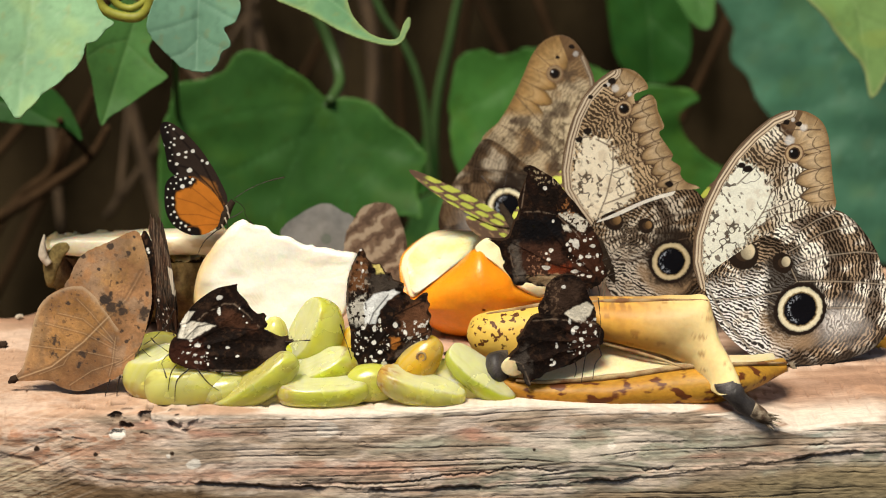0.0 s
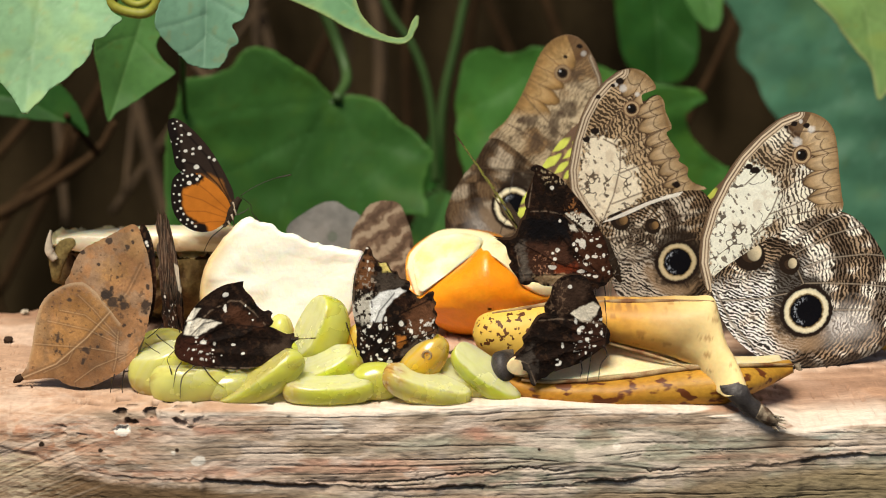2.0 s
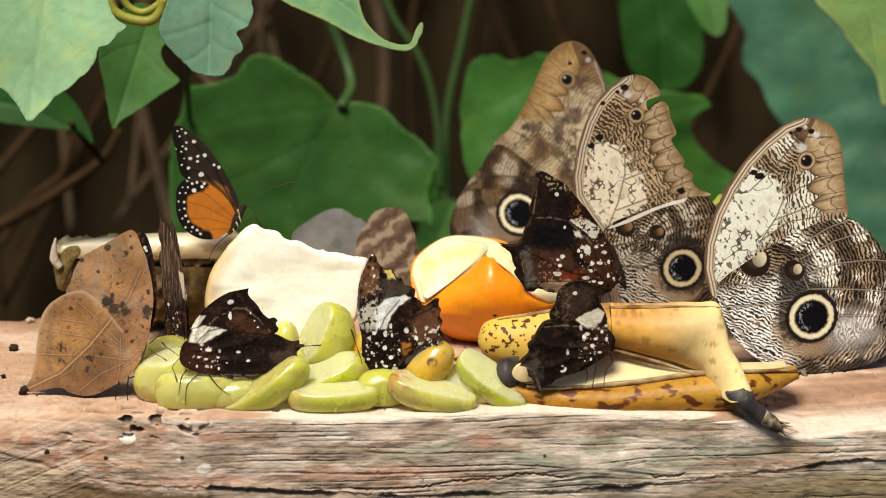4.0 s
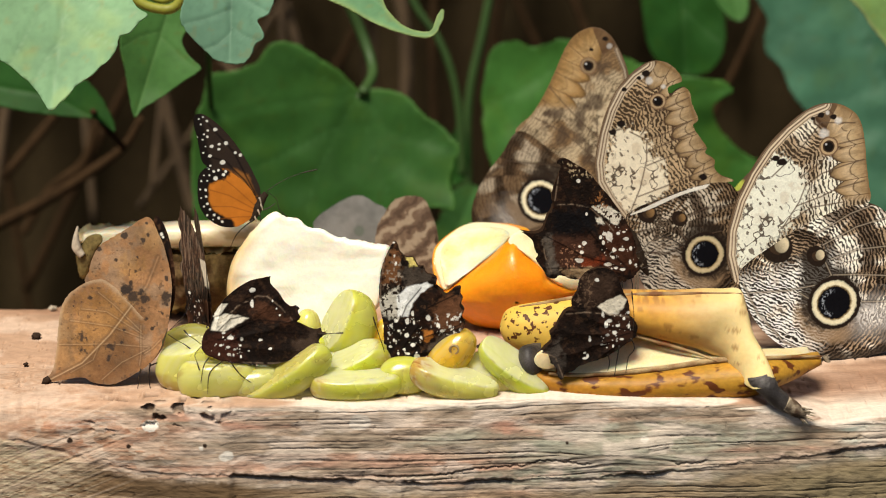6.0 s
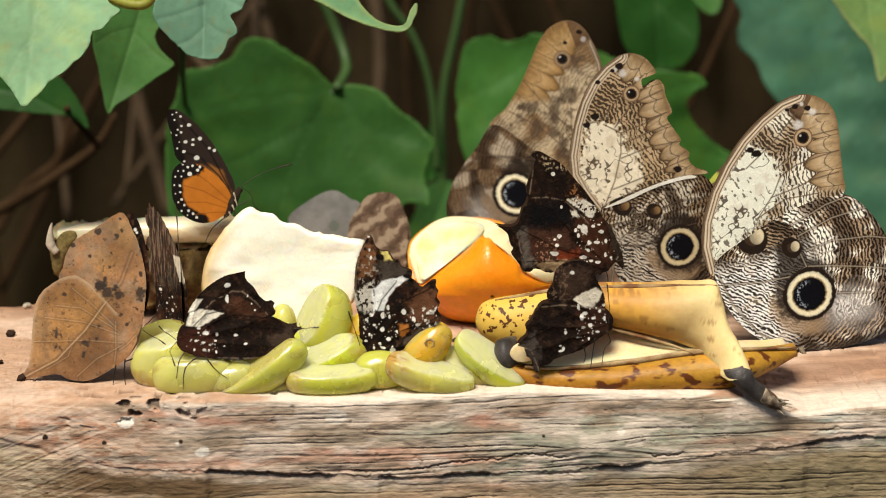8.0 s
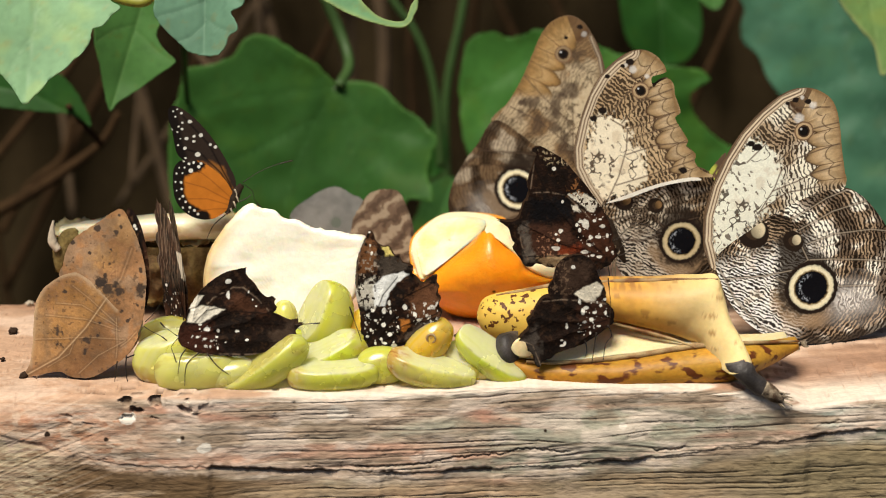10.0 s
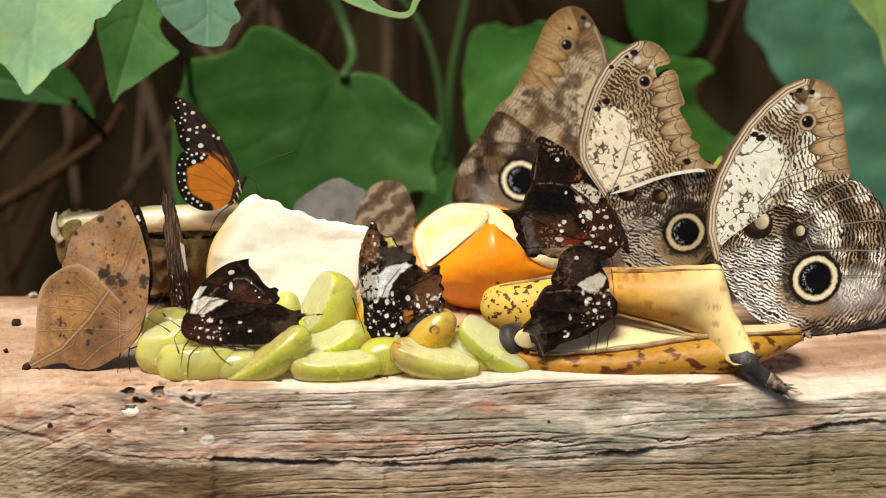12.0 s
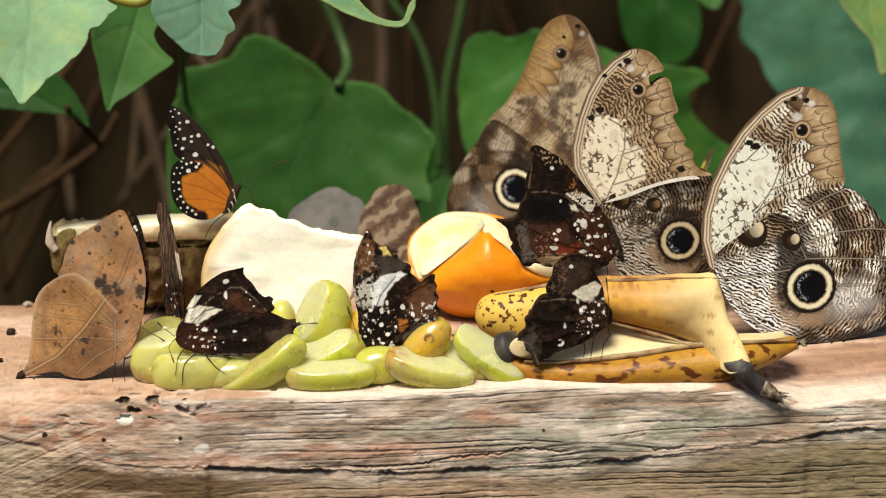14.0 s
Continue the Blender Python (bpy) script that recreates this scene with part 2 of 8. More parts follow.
sheet("ground", -40, 40, 90, -40, 40, 90, lambda u, v: (u, v, -0.75 + 0.02 * fbm(u * 3, v * 3, 4)), GROUND, "dark damp soil floor of the butterfly house", category="ground")
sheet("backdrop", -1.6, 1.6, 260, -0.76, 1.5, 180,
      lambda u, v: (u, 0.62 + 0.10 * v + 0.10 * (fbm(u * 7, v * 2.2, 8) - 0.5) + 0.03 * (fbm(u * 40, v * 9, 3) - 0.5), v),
      SOIL, "brown bank of roots and bark behind the table, coloured dark for shade", category="bank")


def front_line(x):
    """The front lip of the slab and its sag: y and z along x."""
    y = np.interp(x, (-0.30, -0.12, -0.088, -0.064, -0.038, -0.014, 0.011, 0.036, 0.070, 0.10, 0.30), (-0.034, -0.036, -0.0400, -0.0420, -0.0395, -0.0390, -0.0365, -0.0350, -0.0365, -0.0375, -0.036))
    y = y + 0.0012 * (fbm(x * 90, x * 0, 5) - 0.5)
    z = np.interp(x, (0.070, 0.086, 0.092, 0.100, 0.1085, 0.120, 0.132), (0.0, -0.0006, -0.0024, -0.0048, -0.0070, -0.0054, -0.0040)) * step(0.068, 0.080, x)
    return y, z + 0.0004 * np.sin(x * 70)


def timber_slab():
    xs = np.concatenate([np.linspace(-0.30, -0.151, 40), np.linspace(-0.15, 0.15, 1080), np.linspace(0.151, 0.30, 40)])
    # the section: up the back, along the top, round the lip, down the face, under the foot
    back_n, top_n, lip_n, face_n, foot_n = 6, 70, 26, 165, 14
    S = np.concatenate([np.full(n, i) for i, n in enumerate((back_n, top_n, lip_n, face_n, foot_n))])
    Q = np.concatenate([np.linspace(0, 1, n, endpoint=False) for n in (back_n, top_n, lip_n, face_n, foot_n)])
    X, S = np.meshgrid(xs, S, indexing="ij")
    Q = np.broadcast_to(Q, X.shape)
    fy, fz = front_line(X)
    left = step(-0.085, -0.135, X)
    back = 0.13 - 0.062 * left
    rad = 0.0016 + 0.0012 * fbm(X * 130, X * 0, 6) + 0.010 * left
    lead = fy + 0.002 + 0.006 * left
    drop = np.select([S == 0, S == 1, S == 2, S == 3], [0 * Q, 0 * Q, rad * (1 - np.cos(Q * np.pi / 2)), rad + 0.036 * Q], rad + 0.036 + 0.05 * Q)
    Y = np.select([S == 0, S == 1, S == 2], [back, back + (lead - back) * Q, lead - (lead - fy) * np.sin(Q * np.pi / 2)], fy)
    sag = np.select([S == 0, S == 1], [0 * Q, step(0.62, 1, Q)], 1.0)
    Z = np.where(S == 0, -0.12 + 0.12 * Q, fz * sag - drop)
    face = np.select([S == 3, S == 4, S == 2], [1.0, 1.0, step(0.35, 1, Q)], 0.0)
    mm, dn = X * 1000, -Z * 1000
    # the long crack, below which the wood stands back, and a second shorter one
    crack = np.interp(mm, (-140, -122, -98, -82, -60, -37, 3, 36, 53, 78, 95, 112, 131), (9, 12, 18.5, 20.5, 20.5, 22.7, 24, 24, 22.5, 19.5, 16.8, 15, 13.4)) + 1.6 * (fbm(mm * 0.12, mm * 0, 2) - 0.5) + 0.9 * (fbm(mm * 0.9, mm * 0, 4) - 0.5)
    gap = dn - crack
    open_ = step(0.46, 0.62, fbm(mm * 0.09, mm * 0 + 7, 9, 3))
    notch = np.exp(-((gap - 0.2) / (0.25 + 0.35 * open_)) ** 2) * (0.15 + 0.85 * open_)
    gap2 = gap + 3.0 + 1.8 * np.sin(mm * 0.055) + 1.5 * (fbm(mm * 0.3, mm * 0, 14) - 0.5)
    notch2 = np.exp(-(gap2 / 0.30) ** 2) * step(0.50, 0.64, fbm(mm * 0.06, mm * 0 + 3, 19, 3))
    # grain: long grooves that flow along the face and part round a knot
    knot = np.exp(-(((mm - 47) / 13) ** 2 + ((dn - 16.5) / 4.5) ** 2))
    flow = dn + 0.020 * np.clip(mm - 30, 0, 90) * 1.6 - 0.05 * np.clip(-mm - 60, 0, 60) + 2.2 * knot * np.sign(dn - 16.5) + 1.6 * (fbm(mm * 0.030, dn * 0.10, 11, 3) - 0.5) + 0.5 * (fbm(mm * 0.12, dn * 0.4, 13, 3) - 0.5)
    space = flow + 2.4 * (fbm(mm * 0.012, flow * 0.45, 15, 2) - 0.5)
    slip = 3.0 * fbm(flow * 0.45, 0 * flow + 1, 91, 2)
    groove = step(0.72, 1.0, 0.5 + 0.5 * np.sin(space * 2 * np.pi / 1.9)) * step(0.30, 0.62, fbm(mm * 0.05 + slip, flow * 0.5, 33, 3))
    fine = fbm(mm * 0.045 + 2 * slip, flow * 3.4, 31, 4) - 0.5
    hard = step(-78, -30, mm) * (0.45 + 0.9 * step(0.38, 0.62, fbm(mm * 0.022 + 0.4 * slip, flow * 0.22, 21, 3)))
    pits = step(0.70, 0.78, fbm(mm * 0.55, (Y * 1000 + dn) * 0.7, 41, 4)) * step(0.45, 0.60, fbm(mm * 0.05, dn * 0.1, 43))
    chips = step(0.52, 0.64, fbm(mm * 0.22, (Y * 2000 + dn) * 0.35, 47, 4)) * step(-108, -92, mm) * step(-58, -74, mm) * np.where(S == 1, step(0.90, 0.98, Q), np.where(S == 2, 1.0, step(0.16, 0.04, Q) * (S == 3)))
    # the slanting end grain of the slab's end
    slant = mm * 0.44 + dn * 1.0 + np.where(S == 1, -(Y * 1000 + 36) * 0.45, 0)
    diag = fbm(slant * 1.5, mm * 0.02, 51, 3) - 0.5
    ends = step(-82, -104, mm) * np.where(S == 1, step(0.55, 0.9, Q), 1.0)
    below = step(-0.1, 0.7, gap)
    worn = 0.0016 * (fbm(mm * 0.035, dn * 0.13, 35, 3) - 0.5) + 0.0006 * (fbm(mm * 0.20, dn * 0.40, 36, 3) - 0.5)
    push = face * (-0.00026 * hard * groove + 0.00014 * fine + 0.0009 * knot + worn) - 0.0003 * pits * (0.25 + 0.3 * face) - 0.0022 * chips - face * (1 - 0.7 * ends) * (0.0010 * notch + 0.0006 * notch2 + (0.0004 + 0.0007 * open_) * step(-0.3, 0.8, gap) * (1 - 0.75 * ends)) + ends * 0.0003 * diag
    Y = Y - push + 0.05 * step(24, 50, dn) * face ** 2 * (S == 4)
    lump = (fbm(mm * 0.09, Y * 90, 61, 4) - 0.5) * (1 - face)
    Z = Z + (S == 1) * (0.0012 * lump - 0.0008 * pits - 0.0014 * chips)
    # colours: pink-tan top, pale lip, grey-olive weathered face, red rot
    big = fbm(mm * 0.020 + dn * 0.05, dn * 0.07 + Y * 26, 71, 4)
    mid = fbm(mm * 0.060 + slip, flow * 0.42 + Y * 90, 73, 4)
    small = fbm(mm * 0.5, dn * 1.4 + Y * 600, 74, 4)
    col = np.zeros((*X.shape, 3)) + np.array((0.50, 0.315, 0.21))
    col = blend(col, (0.62, 0.44, 0.33), step(0.42, 0.62, mid))
    col = blend(col, (0.43, 0.23, 0.135), step(0.55, 0.72, big) * 0.6)
    # reddish-brown streaks at the right of the top, the owl butterfly's shadow painted in
    col = blend(col, (0.30, 0.175, 0.115), (1 - face) * step(72, 100, mm) * step(0.36, 0.58, fbm(mm * 0.05 + Y * 130, Y * 420, 75, 4)) * 0.8)
    grey = face * step(-112, -72, mm) * (0.80 + 0.5 * (big - 0.5))
    col = blend(col, (0.48, 0.375, 0.285), np.clip(grey, 0, 1) * 0.85)
    col = blend(col, (0.66, 0.55, 0.45), face * step(0.50, 0.68, mid + 0.3 * fine) * 0.6)
    col = blend(col, (0.29, 0.255, 0.195), np.clip(grey, 0, 1) * step(0.50, 0.34, mid + 0.25 * fine) * 0.6)
    pink = step(0.52, 0.66, fbm(mm * 0.018 + 9 + 0.4 * slip, flow * 0.30, 83, 3)) * face
    col = blend(col, (0.58, 0.33, 0.235), pink * 0.8)
    moss = step(0.50, 0.66, fbm(mm * 0.020 + 3 + dn * 0.06, dn * 0.09, 87, 3)) * face * step(-60, -10, mm)
    col = blend(col, (0.34, 0.35, 0.275), moss * 0.75)
    for cx, cz, rx, rz, tilt, tone, amount in ((-110, 9, 16, 5.0, -0.10, (0.45, 0.20, 0.11), 0.75), (-62, 5.6, 12, 1.3, -0.10, (0.44, 0.19, 0.12), 0.7), (15, 8, 4, 2.4, 0, (0.48, 0.19, 0.12), 0.75), (24, 10.5, 13, 1.5, -0.20, (0.46, 0.22, 0.15), 0.6), (-90, 7, 8, 2.2, 0, (0.48, 0.22, 0.12), 0.5), (104, 10, 8, 4.5, 0, (0.38, 0.22, 0.13), 0.6)):
        dd = ((mm - cx) / rx) ** 2 + ((dn - cz + tilt * (mm - cx)) / rz) ** 2
        col = blend(col, tone, face * np.exp(-dd) * step(0.30, 0.58, mid + 0.3 * (small - 0.5)) * amount)
    col = blend(col, (0.46, 0.54, 0.48), face * np.exp(-(((mm - 116) / 6) ** 2 + ((dn - 10) / 4) ** 2)) * step(0.40, 0.6, mid) * 0.75)
    col = blend(col, (0.22, 0.155, 0.11), face * groove * hard * 0.65)
    blot = fbm(mm * 0.10, dn * 0.22 + Y * 60, 76, 4)
    col = blend(col, (0.27, 0.20, 0.14), face * step(0.54, 0.68, blot) * 0.6)
    col = blend(col, (0.70, 0.58, 0.49), face * step(0.46, 0.34, blot) * 0.6)
    # under the crack: ochre and brown wood with paler flakes, the recess's shade painted in
    lowm = face * below
    col = blend(col, (0.35, 0.245, 0.145), lowm * step(2.0, 5.5, gap) * 0.75)
    col = blend(col, (0.13, 0.078, 0.038), lowm * step(0.5, 3, gap) * step(-124, -108, mm) * step(-30, -62, mm) * step(0.28, 0.50, mid) * 0.9)
    col = blend(col, (0.52, 0.43, 0.29), face * below * step(-96, -118, mm) * step(0.40, 0.58, small) * 0.75)
    col = blend(col, (0.23, 0.185, 0.10), lowm * step(66, 105, mm) * step(2, 7, gap) * 0.7)
    col = blend(col, (0.64, 0.47, 0.37), face * np.exp(-((gap + 1.0) / 0.9) ** 2) * step(0.42, 0.60, small) * 0.75)
    col = blend(col, (0.60, 0.46, 0.35), face * np.exp(-((gap - 1.6) / 0.8) ** 2) * step(0.46, 0.60, mid) * 0.65)
    col = blend(col, (0.055, 0.032, 0.020), face * np.clip(notch * step(0.3, 0.6, small + 0.4 * open_) + 0.7 * notch2, 0, 1) * (0.8 - 0.5 * ends))
    rot = step(-132, -118, mm) * step(-64, -92, mm) * face * step(2.5, 5, dn) * step(1.5, -1.0, gap)
    col = blend(col, (0.46, 0.215, 0.12), rot * step(0.36, 0.60, mid + 0.5 * fine) * 0.7)
    flake = step(0.52, 0.60, fbm(mm * 0.28, dn * 0.5, 57, 4))
    col = blend(col, (0.66, 0.53, 0.42), rot * flake * 0.6)
    # pale worn lip, its bright highlight put into the colour
    lipm = np.select([S == 1, S == 2, S == 3], [step(0.86, 0.98, Q), 1.0 + 0 * Q, step(2.6, 0.9, dn + fz * 1000 + 2.0 * (mid - 0.5))], 0.0) * step(-100, -60, mm)
    col = blend(col, (0.80, 0.69, 0.58), lipm * step(0.30, 0.56, mid) * 0.88)
    col = blend(col, (0.55, 0.36, 0.27), lipm * step(0.60, 0.72, small) * 0.35)
    col = blend(col, (0.68, 0.52, 0.40), ends * step(0.02, 0.16, diag) * 0.28)
    col = blend(col, (0.33, 0.18, 0.11), ends * step(-0.05, -0.17, diag) * 0.2)
    col = blend(col, (0.07, 0.04, 0.025), np.clip(pits * 0.35 * (0.4 + 0.3 * face) + chips * 0.75, 0, 0.85))
    col = col * (0.82 + 0.36 * small)[..., None]
    for sx, sz, sr in ((-85.5, 6.2, 2.0), (-64, 15.0, 1.7), (-26, 5.5, 2.6), (-71, 12.5, 0.6), (55, 12, 1.2)):
        d = np.hypot((mm - sx) / 1.25, dn - sz) + 1.1 * (fbm(mm * 0.8, dn * 0.8, 5) - 0.5)
        col = blend(col, (0.84, 0.77, 0.68), face * step(sr, sr - 0.4, d) * (0.95 if sx < -30 else 0.5))
    for sx, sz, sr in ((-70, 11.8, 0.7), (-109, 11.5, 0.9), (-92, 12.5, 0.7), (33, 13, 0.5)):
        d = np.hypot((mm - sx) / 1.2, dn - sz) + 0.6 * (fbm(mm, dn, 6) - 0.5)
        col = blend(col, (0.03, 0.018, 0.012), face * step(sr, sr - 0.3, d))
    v = np.stack([X, Y, Z], -1).reshape(-1, 3)
    ob = mesh_object("timber_slab", v, grid_faces(*X.shape), TIMBER, colours=col.reshape(-1, 3))
    tagged(ob, "weathered pinkish-grey timber slab with deep grain and cracks", "feeding table")
    return ob


timber_slab()


def stump():
    a = np.linspace(0, 2 * np.pi, 90, endpoint=False)
    h = np.linspace(-0.76, -0.045, 40)
    A, H = np.meshgrid(a, h)
    r = 0.085 + 0.012 * fbm(A * 6, H * 4, 3) + 0.03 * np.exp((-0.76 - H) * 9)
    v = np.stack([1.6 * r * np.cos(A), 0.06 + 0.7 * r * np.sin(A), H], -1)
    ob = mesh_object("stump", v.reshape(-1, 3), grid_faces(40, 90, wrap=True), BARK)
    tagged(ob, "brown rough tree stump carrying the timber slab", "stump")


stump()

# ---- wings ----
def outline_grid(o, h):
    """An even grid of points and quads inside a closed outline; its rim lies on the outline."""
    a, b = o, np.roll(o, -1, axis=0)
    xs, zs = (np.arange(o[:, k].min() - h, o[:, k].max() + 2 * h, h) for k in (0, 1))
    ins = np.zeros((len(zs), len(xs)), bool)
    for j, z in enumerate(zs):
        m = (a[:, 1] > z) != (b[:, 1] > z)
        cross = np.sort(a[m, 0] + (z - a[m, 1]) / (b[m, 1] - a[m, 1]) * (b[m, 0] - a[m, 0]))
        ins[j] = np.searchsorted(cross, xs) % 2 == 1
    cell = ins[:-1, :-1] | ins[1:, :-1] | ins[:-1, 1:] | ins[1:, 1:]
    use = np.zeros_like(ins)
    for dj in (0, 1):
        for di in (0, 1):
            use[dj:len(zs) - 1 + dj, di:len(xs) - 1 + di] |= cell
    X, Z = np.meshgrid(xs, zs)
    P = np.stack([X, Z], -1)
    out = use & ~ins
    p, d = P[out], b - a
    q = np.clip(((p[:, None] - a[None]) * d[None]).sum(-1) / ((d * d).sum(-1)[None] + 1e-12), 0, 1)
    near = a[None] + q[..., None] * d[None]
    k = np.argmin(((near - p[:, None]) ** 2).sum(-1), axis=1)
    P[out] = near[np.arange(len(p)), k]
    number = np.cumsum(use.ravel()).reshape(use.shape) - 1
    j, i = np.nonzero(cell)
    return P[use], np.stack([number[j, i], number[j, i + 1], number[j + 1, i + 1], number[j + 1, i]], 1)


def wing(name, outline, centre, paint, parent, across=260, rings=90, depth=0.0, camber=0.0012, veins=(), label="", rough_edge=0.0, seed=0, mat=None, folds=0.0, fold_root=(0, 0)):
    """A wing sheet: outline and pattern in millimetres on the thing's x and z; depth is its place on y."""
    o = smooth_outline(outline, across)
    c = np.array(centre)
    if rough_edge:
        wob = 1 + rough_edge * (fbm(np.arange(across) * 0.35, np.zeros(across), seed, 4) - 0.5)
        o = c + (o - c) * wob[:, None]
    n = np.roll(o, -1, axis=0)
    area = abs((o[:, 0] * n[:, 1] - n[:, 0] * o[:, 1]).sum()) / 2
    P, faces = outline_grid(o, math.sqrt(area / (across * rings)))
    x, z = P[:, 0], P[:, 1]
    reach = np.hypot(*(o - c).T).max()
    y = camber * 600 * (np.hypot(x - c[0], z - c[1]) / reach) ** 2 * (0.6 + 0.4 * np.sin(np.arctan2(z - c[1], x - c[0])))
    y = y + 0.5 * (fbm(x * 0.09, z * 0.09, seed + 4, 3) - 0.5)
    if folds:
        fan = np.arctan2(z - fold_root[1], x - fold_root[0])
        y = y + folds * np.abs(np.sin(fan * 9 + fbm(x * 0.2, z * 0.2, seed + 8))) * step(2, 9, np.hypot(x - fold_root[0], z - fold_root[1]))
        y = y + folds * 0.5 * (fbm(x * 0.5, z * 0.5, seed + 6, 3) - 0.5)
    for line in veins:
        d, _ = line_dist(x, z, line)
        y = y - 0.035 * np.exp(-(d / 0.3) ** 2)
    col = paint(x, z) if paint else None
    return mesh_object(name, np.stack([x, y + depth, z], -1) * 0.001, faces, mat or WING, parent, label, colours=col)


def butterfly(label, m, category="butterfly", group="butterflies feeding on the fruit"):
    ob = new("butterfly")
    ob.empty_display_size = 0.01
    ob.matrix_world = m
    return tagged(ob, label, category, group)


def insect_body(parent, pts, radii, mat=None, depth=0.0):
    """Abdomen, thorax and head as one tapered spindle; pts in millimetres on the wing plane."""
    p = [(x * 0.001, depth * 0.001, z * 0.001) for x, z in pts]
    return tube("body", p, [r * 0.001 for r in radii], mat or HAIR, parent, sides=14, count=40)


def limb(name, parent, pts, r=0.22, mat=None, tip=None):
    p = [(x * 0.001, y * 0.001, z * 0.001) for x, y, z in pts]
    radii = [r * 0.001, r * 0.0008, (tip or r * 0.5) * 0.001]
    return tube(name, p, radii, mat or LEG, parent, sides=6, count=18)


def antenna(parent, pts):
    p = [(x * 0.001, y * 0.001, z * 0.001) for x, y, z in pts]
    return tube("antenna", p, [0.00014, 0.0001, 0.0001, 0.0001, 0.00010, 0.00022, 0.00018], LEG, parent, sides=6, count=40)


def rings_spot(col, x, z, spot, parts):
    """Concentric rings of an eyespot: parts are (share of the radius, colour), from the outside in."""
    cx, cz, r = spot
    d = np.hypot(x - cx, z - cz) / r + 0.09 * (fbm(x * 1.3, z * 1.3, 91) - 0.5)
    for share, c in parts:
        col = blend(col, c, step(share, share - 0.07, d))
    return col


def zebra(x, z, field, pitch, seed, wob=1.0, ink=0.5):
    """Fine broken wavy lines, 0 dark to 1 pale; ink is the share of dark, which swells and thins."""
    w = field + wob * (fbm(x * 0.33, z * 0.33, seed, 3) - 0.5) * 3.4 + 0.9 * (fbm(x * 1.3, z * 1.3, seed + 5, 2) - 0.5)
    q = 0.5 + 0.5 * np.sin(w * 2 * np.pi / pitch)
    share = ink + 0.75 * (fbm(x * 0.6, z * 0.6, seed + 8, 3) - 0.5)
    return step(-0.18, 0.18, q - share)


def lane(number, seed):
    """A fixed random value for each whole number."""
    v = np.sin(np.floor(number) * 78.233 + seed * 12.9) * 43758.5453
    return v - np.floor(v)


def grain(x, z, seed):
    """Scales: a fine uneven brightness round 1."""
    return (0.88 + 0.24 * fbm(x * 2.4, z * 2.4, seed, 3))[..., None]


def owl_forewing(x, z, k):
    root, margin, costa = k["root"], k["margin"], k["costa"]
    dm, am = line_dist(x, z, margin)
    dc, ac = line_dist(x, z, costa)
    cell = area_mask(x, z, k["pale"], 0.9, 3.2, 3)
    rad = np.hypot(x - root[0], z - root[1])
    tint = np.array(k["warm"]) * k["tint"]
    calm = k.get("calm", 0.0)
    lanes = am / k["scallop"] + 0.12 * dm / k["scallop"]
    tone = fbm(x * 0.12, z * 0.12, 23, 3)
    ink = 0.46 + k["busy"] + 0.9 * (0.5 - tone)
    lines = zebra(x, z, dm + 1.1 * lane(lanes, 3), 1.22, 17, 0.6, ink + 0.04) * (1 - calm) + 0.55 * calm
    pale_c, dark_c = np.array(k.get("lines", (0.97, 0.89, 0.73))) * tint, np.array((0.034, 0.021, 0.012))
    col = np.zeros((*x.shape, 3)) + np.array((0.50, 0.365, 0.235)) * tint
    col = blend(col, pale_c, step(0.40, 0.60, tone))
    col = blend(col, dark_c, (1 - lines) * (0.93 - 0.5 * calm))
    cloud = step(0.50, 0.64, fbm(x * 0.15, z * 0.20, 29)) * (1 - cell)
    col = blend(col, dark_c * 1.5, cloud * (0.25 + 0.5 * (1 - lines)) * k["cloud"])
    # the pale cell with its scribbled lines and faint brown stains
    col = blend(col, np.minimum(np.array((0.94, 0.885, 0.755)) * tint, 0.93), cell * 0.98)
    stain = step(0.56, 0.70, fbm(x * 0.30, z * 0.30, 45, 4))
    col = blend(col, np.array((0.52, 0.38, 0.25)) * tint, cell * stain * 0.3)
    u, w = 0.82 * x + 0.57 * z, 0.82 * z - 0.57 * x
    iso = np.abs(fbm(u * 0.36 + 0.5 * fbm(w * 0.5, u * 0.5, 38, 2), w * 0.36, 37, 2) - 0.5)
    col = blend(col, (0.055, 0.032, 0.020), cell * step(0.040, 0.018, iso) * step(0.40, 0.52, fbm(x * 0.26, z * 0.26, 40)) * 0.9)
    specks = step(0.68, 0.72, fbm(u * 0.9, w * 0.6, 43, 3)) * step(0.45, 0.6, fbm(x * 0.12, z * 0.12, 49))
    col = blend(col, (0.09, 0.055, 0.035), cell * specks * 0.85)
    brim = area_mask(x, z, k["pale"], 2.4, 3.0, 8)
    brim = np.clip(brim * (1 - brim) * 4, 0, 1) * (1 - cell)
    col = blend(col, dark_c, brim * step(0.42, 0.62, fbm(x * 0.33, z * 0.33, 52)) * (0.45 + 0.5 * (1 - lines)))
    # tan scalloped margin: two rows of arches between the veins
    sc = np.abs(np.sin(am * np.pi / k["scallop"]))
    wide = k["wide"]
    zone = k["tan_on"](x, z)
    e1 = (3.4 + 2.3 * sc + 0.8 * (lane(am / k["scallop"], 5) - 0.5)) * wide
    e2 = (8.4 + 3.4 * sc + 1.6 * (lane(am / k["scallop"], 8) - 0.5)) * wide
    rough = 0.5 * (fbm(x * 0.9, z * 0.9, 55, 3) - 0.5)
    d2 = dm + rough
    out_row = step(e1 + 0.2, e1 - 0.2, d2) * zone
    in_row = step(e1 - 0.2, e1 + 0.2, d2) * step(e2 + 0.25, e2 - 0.25, d2) * zone
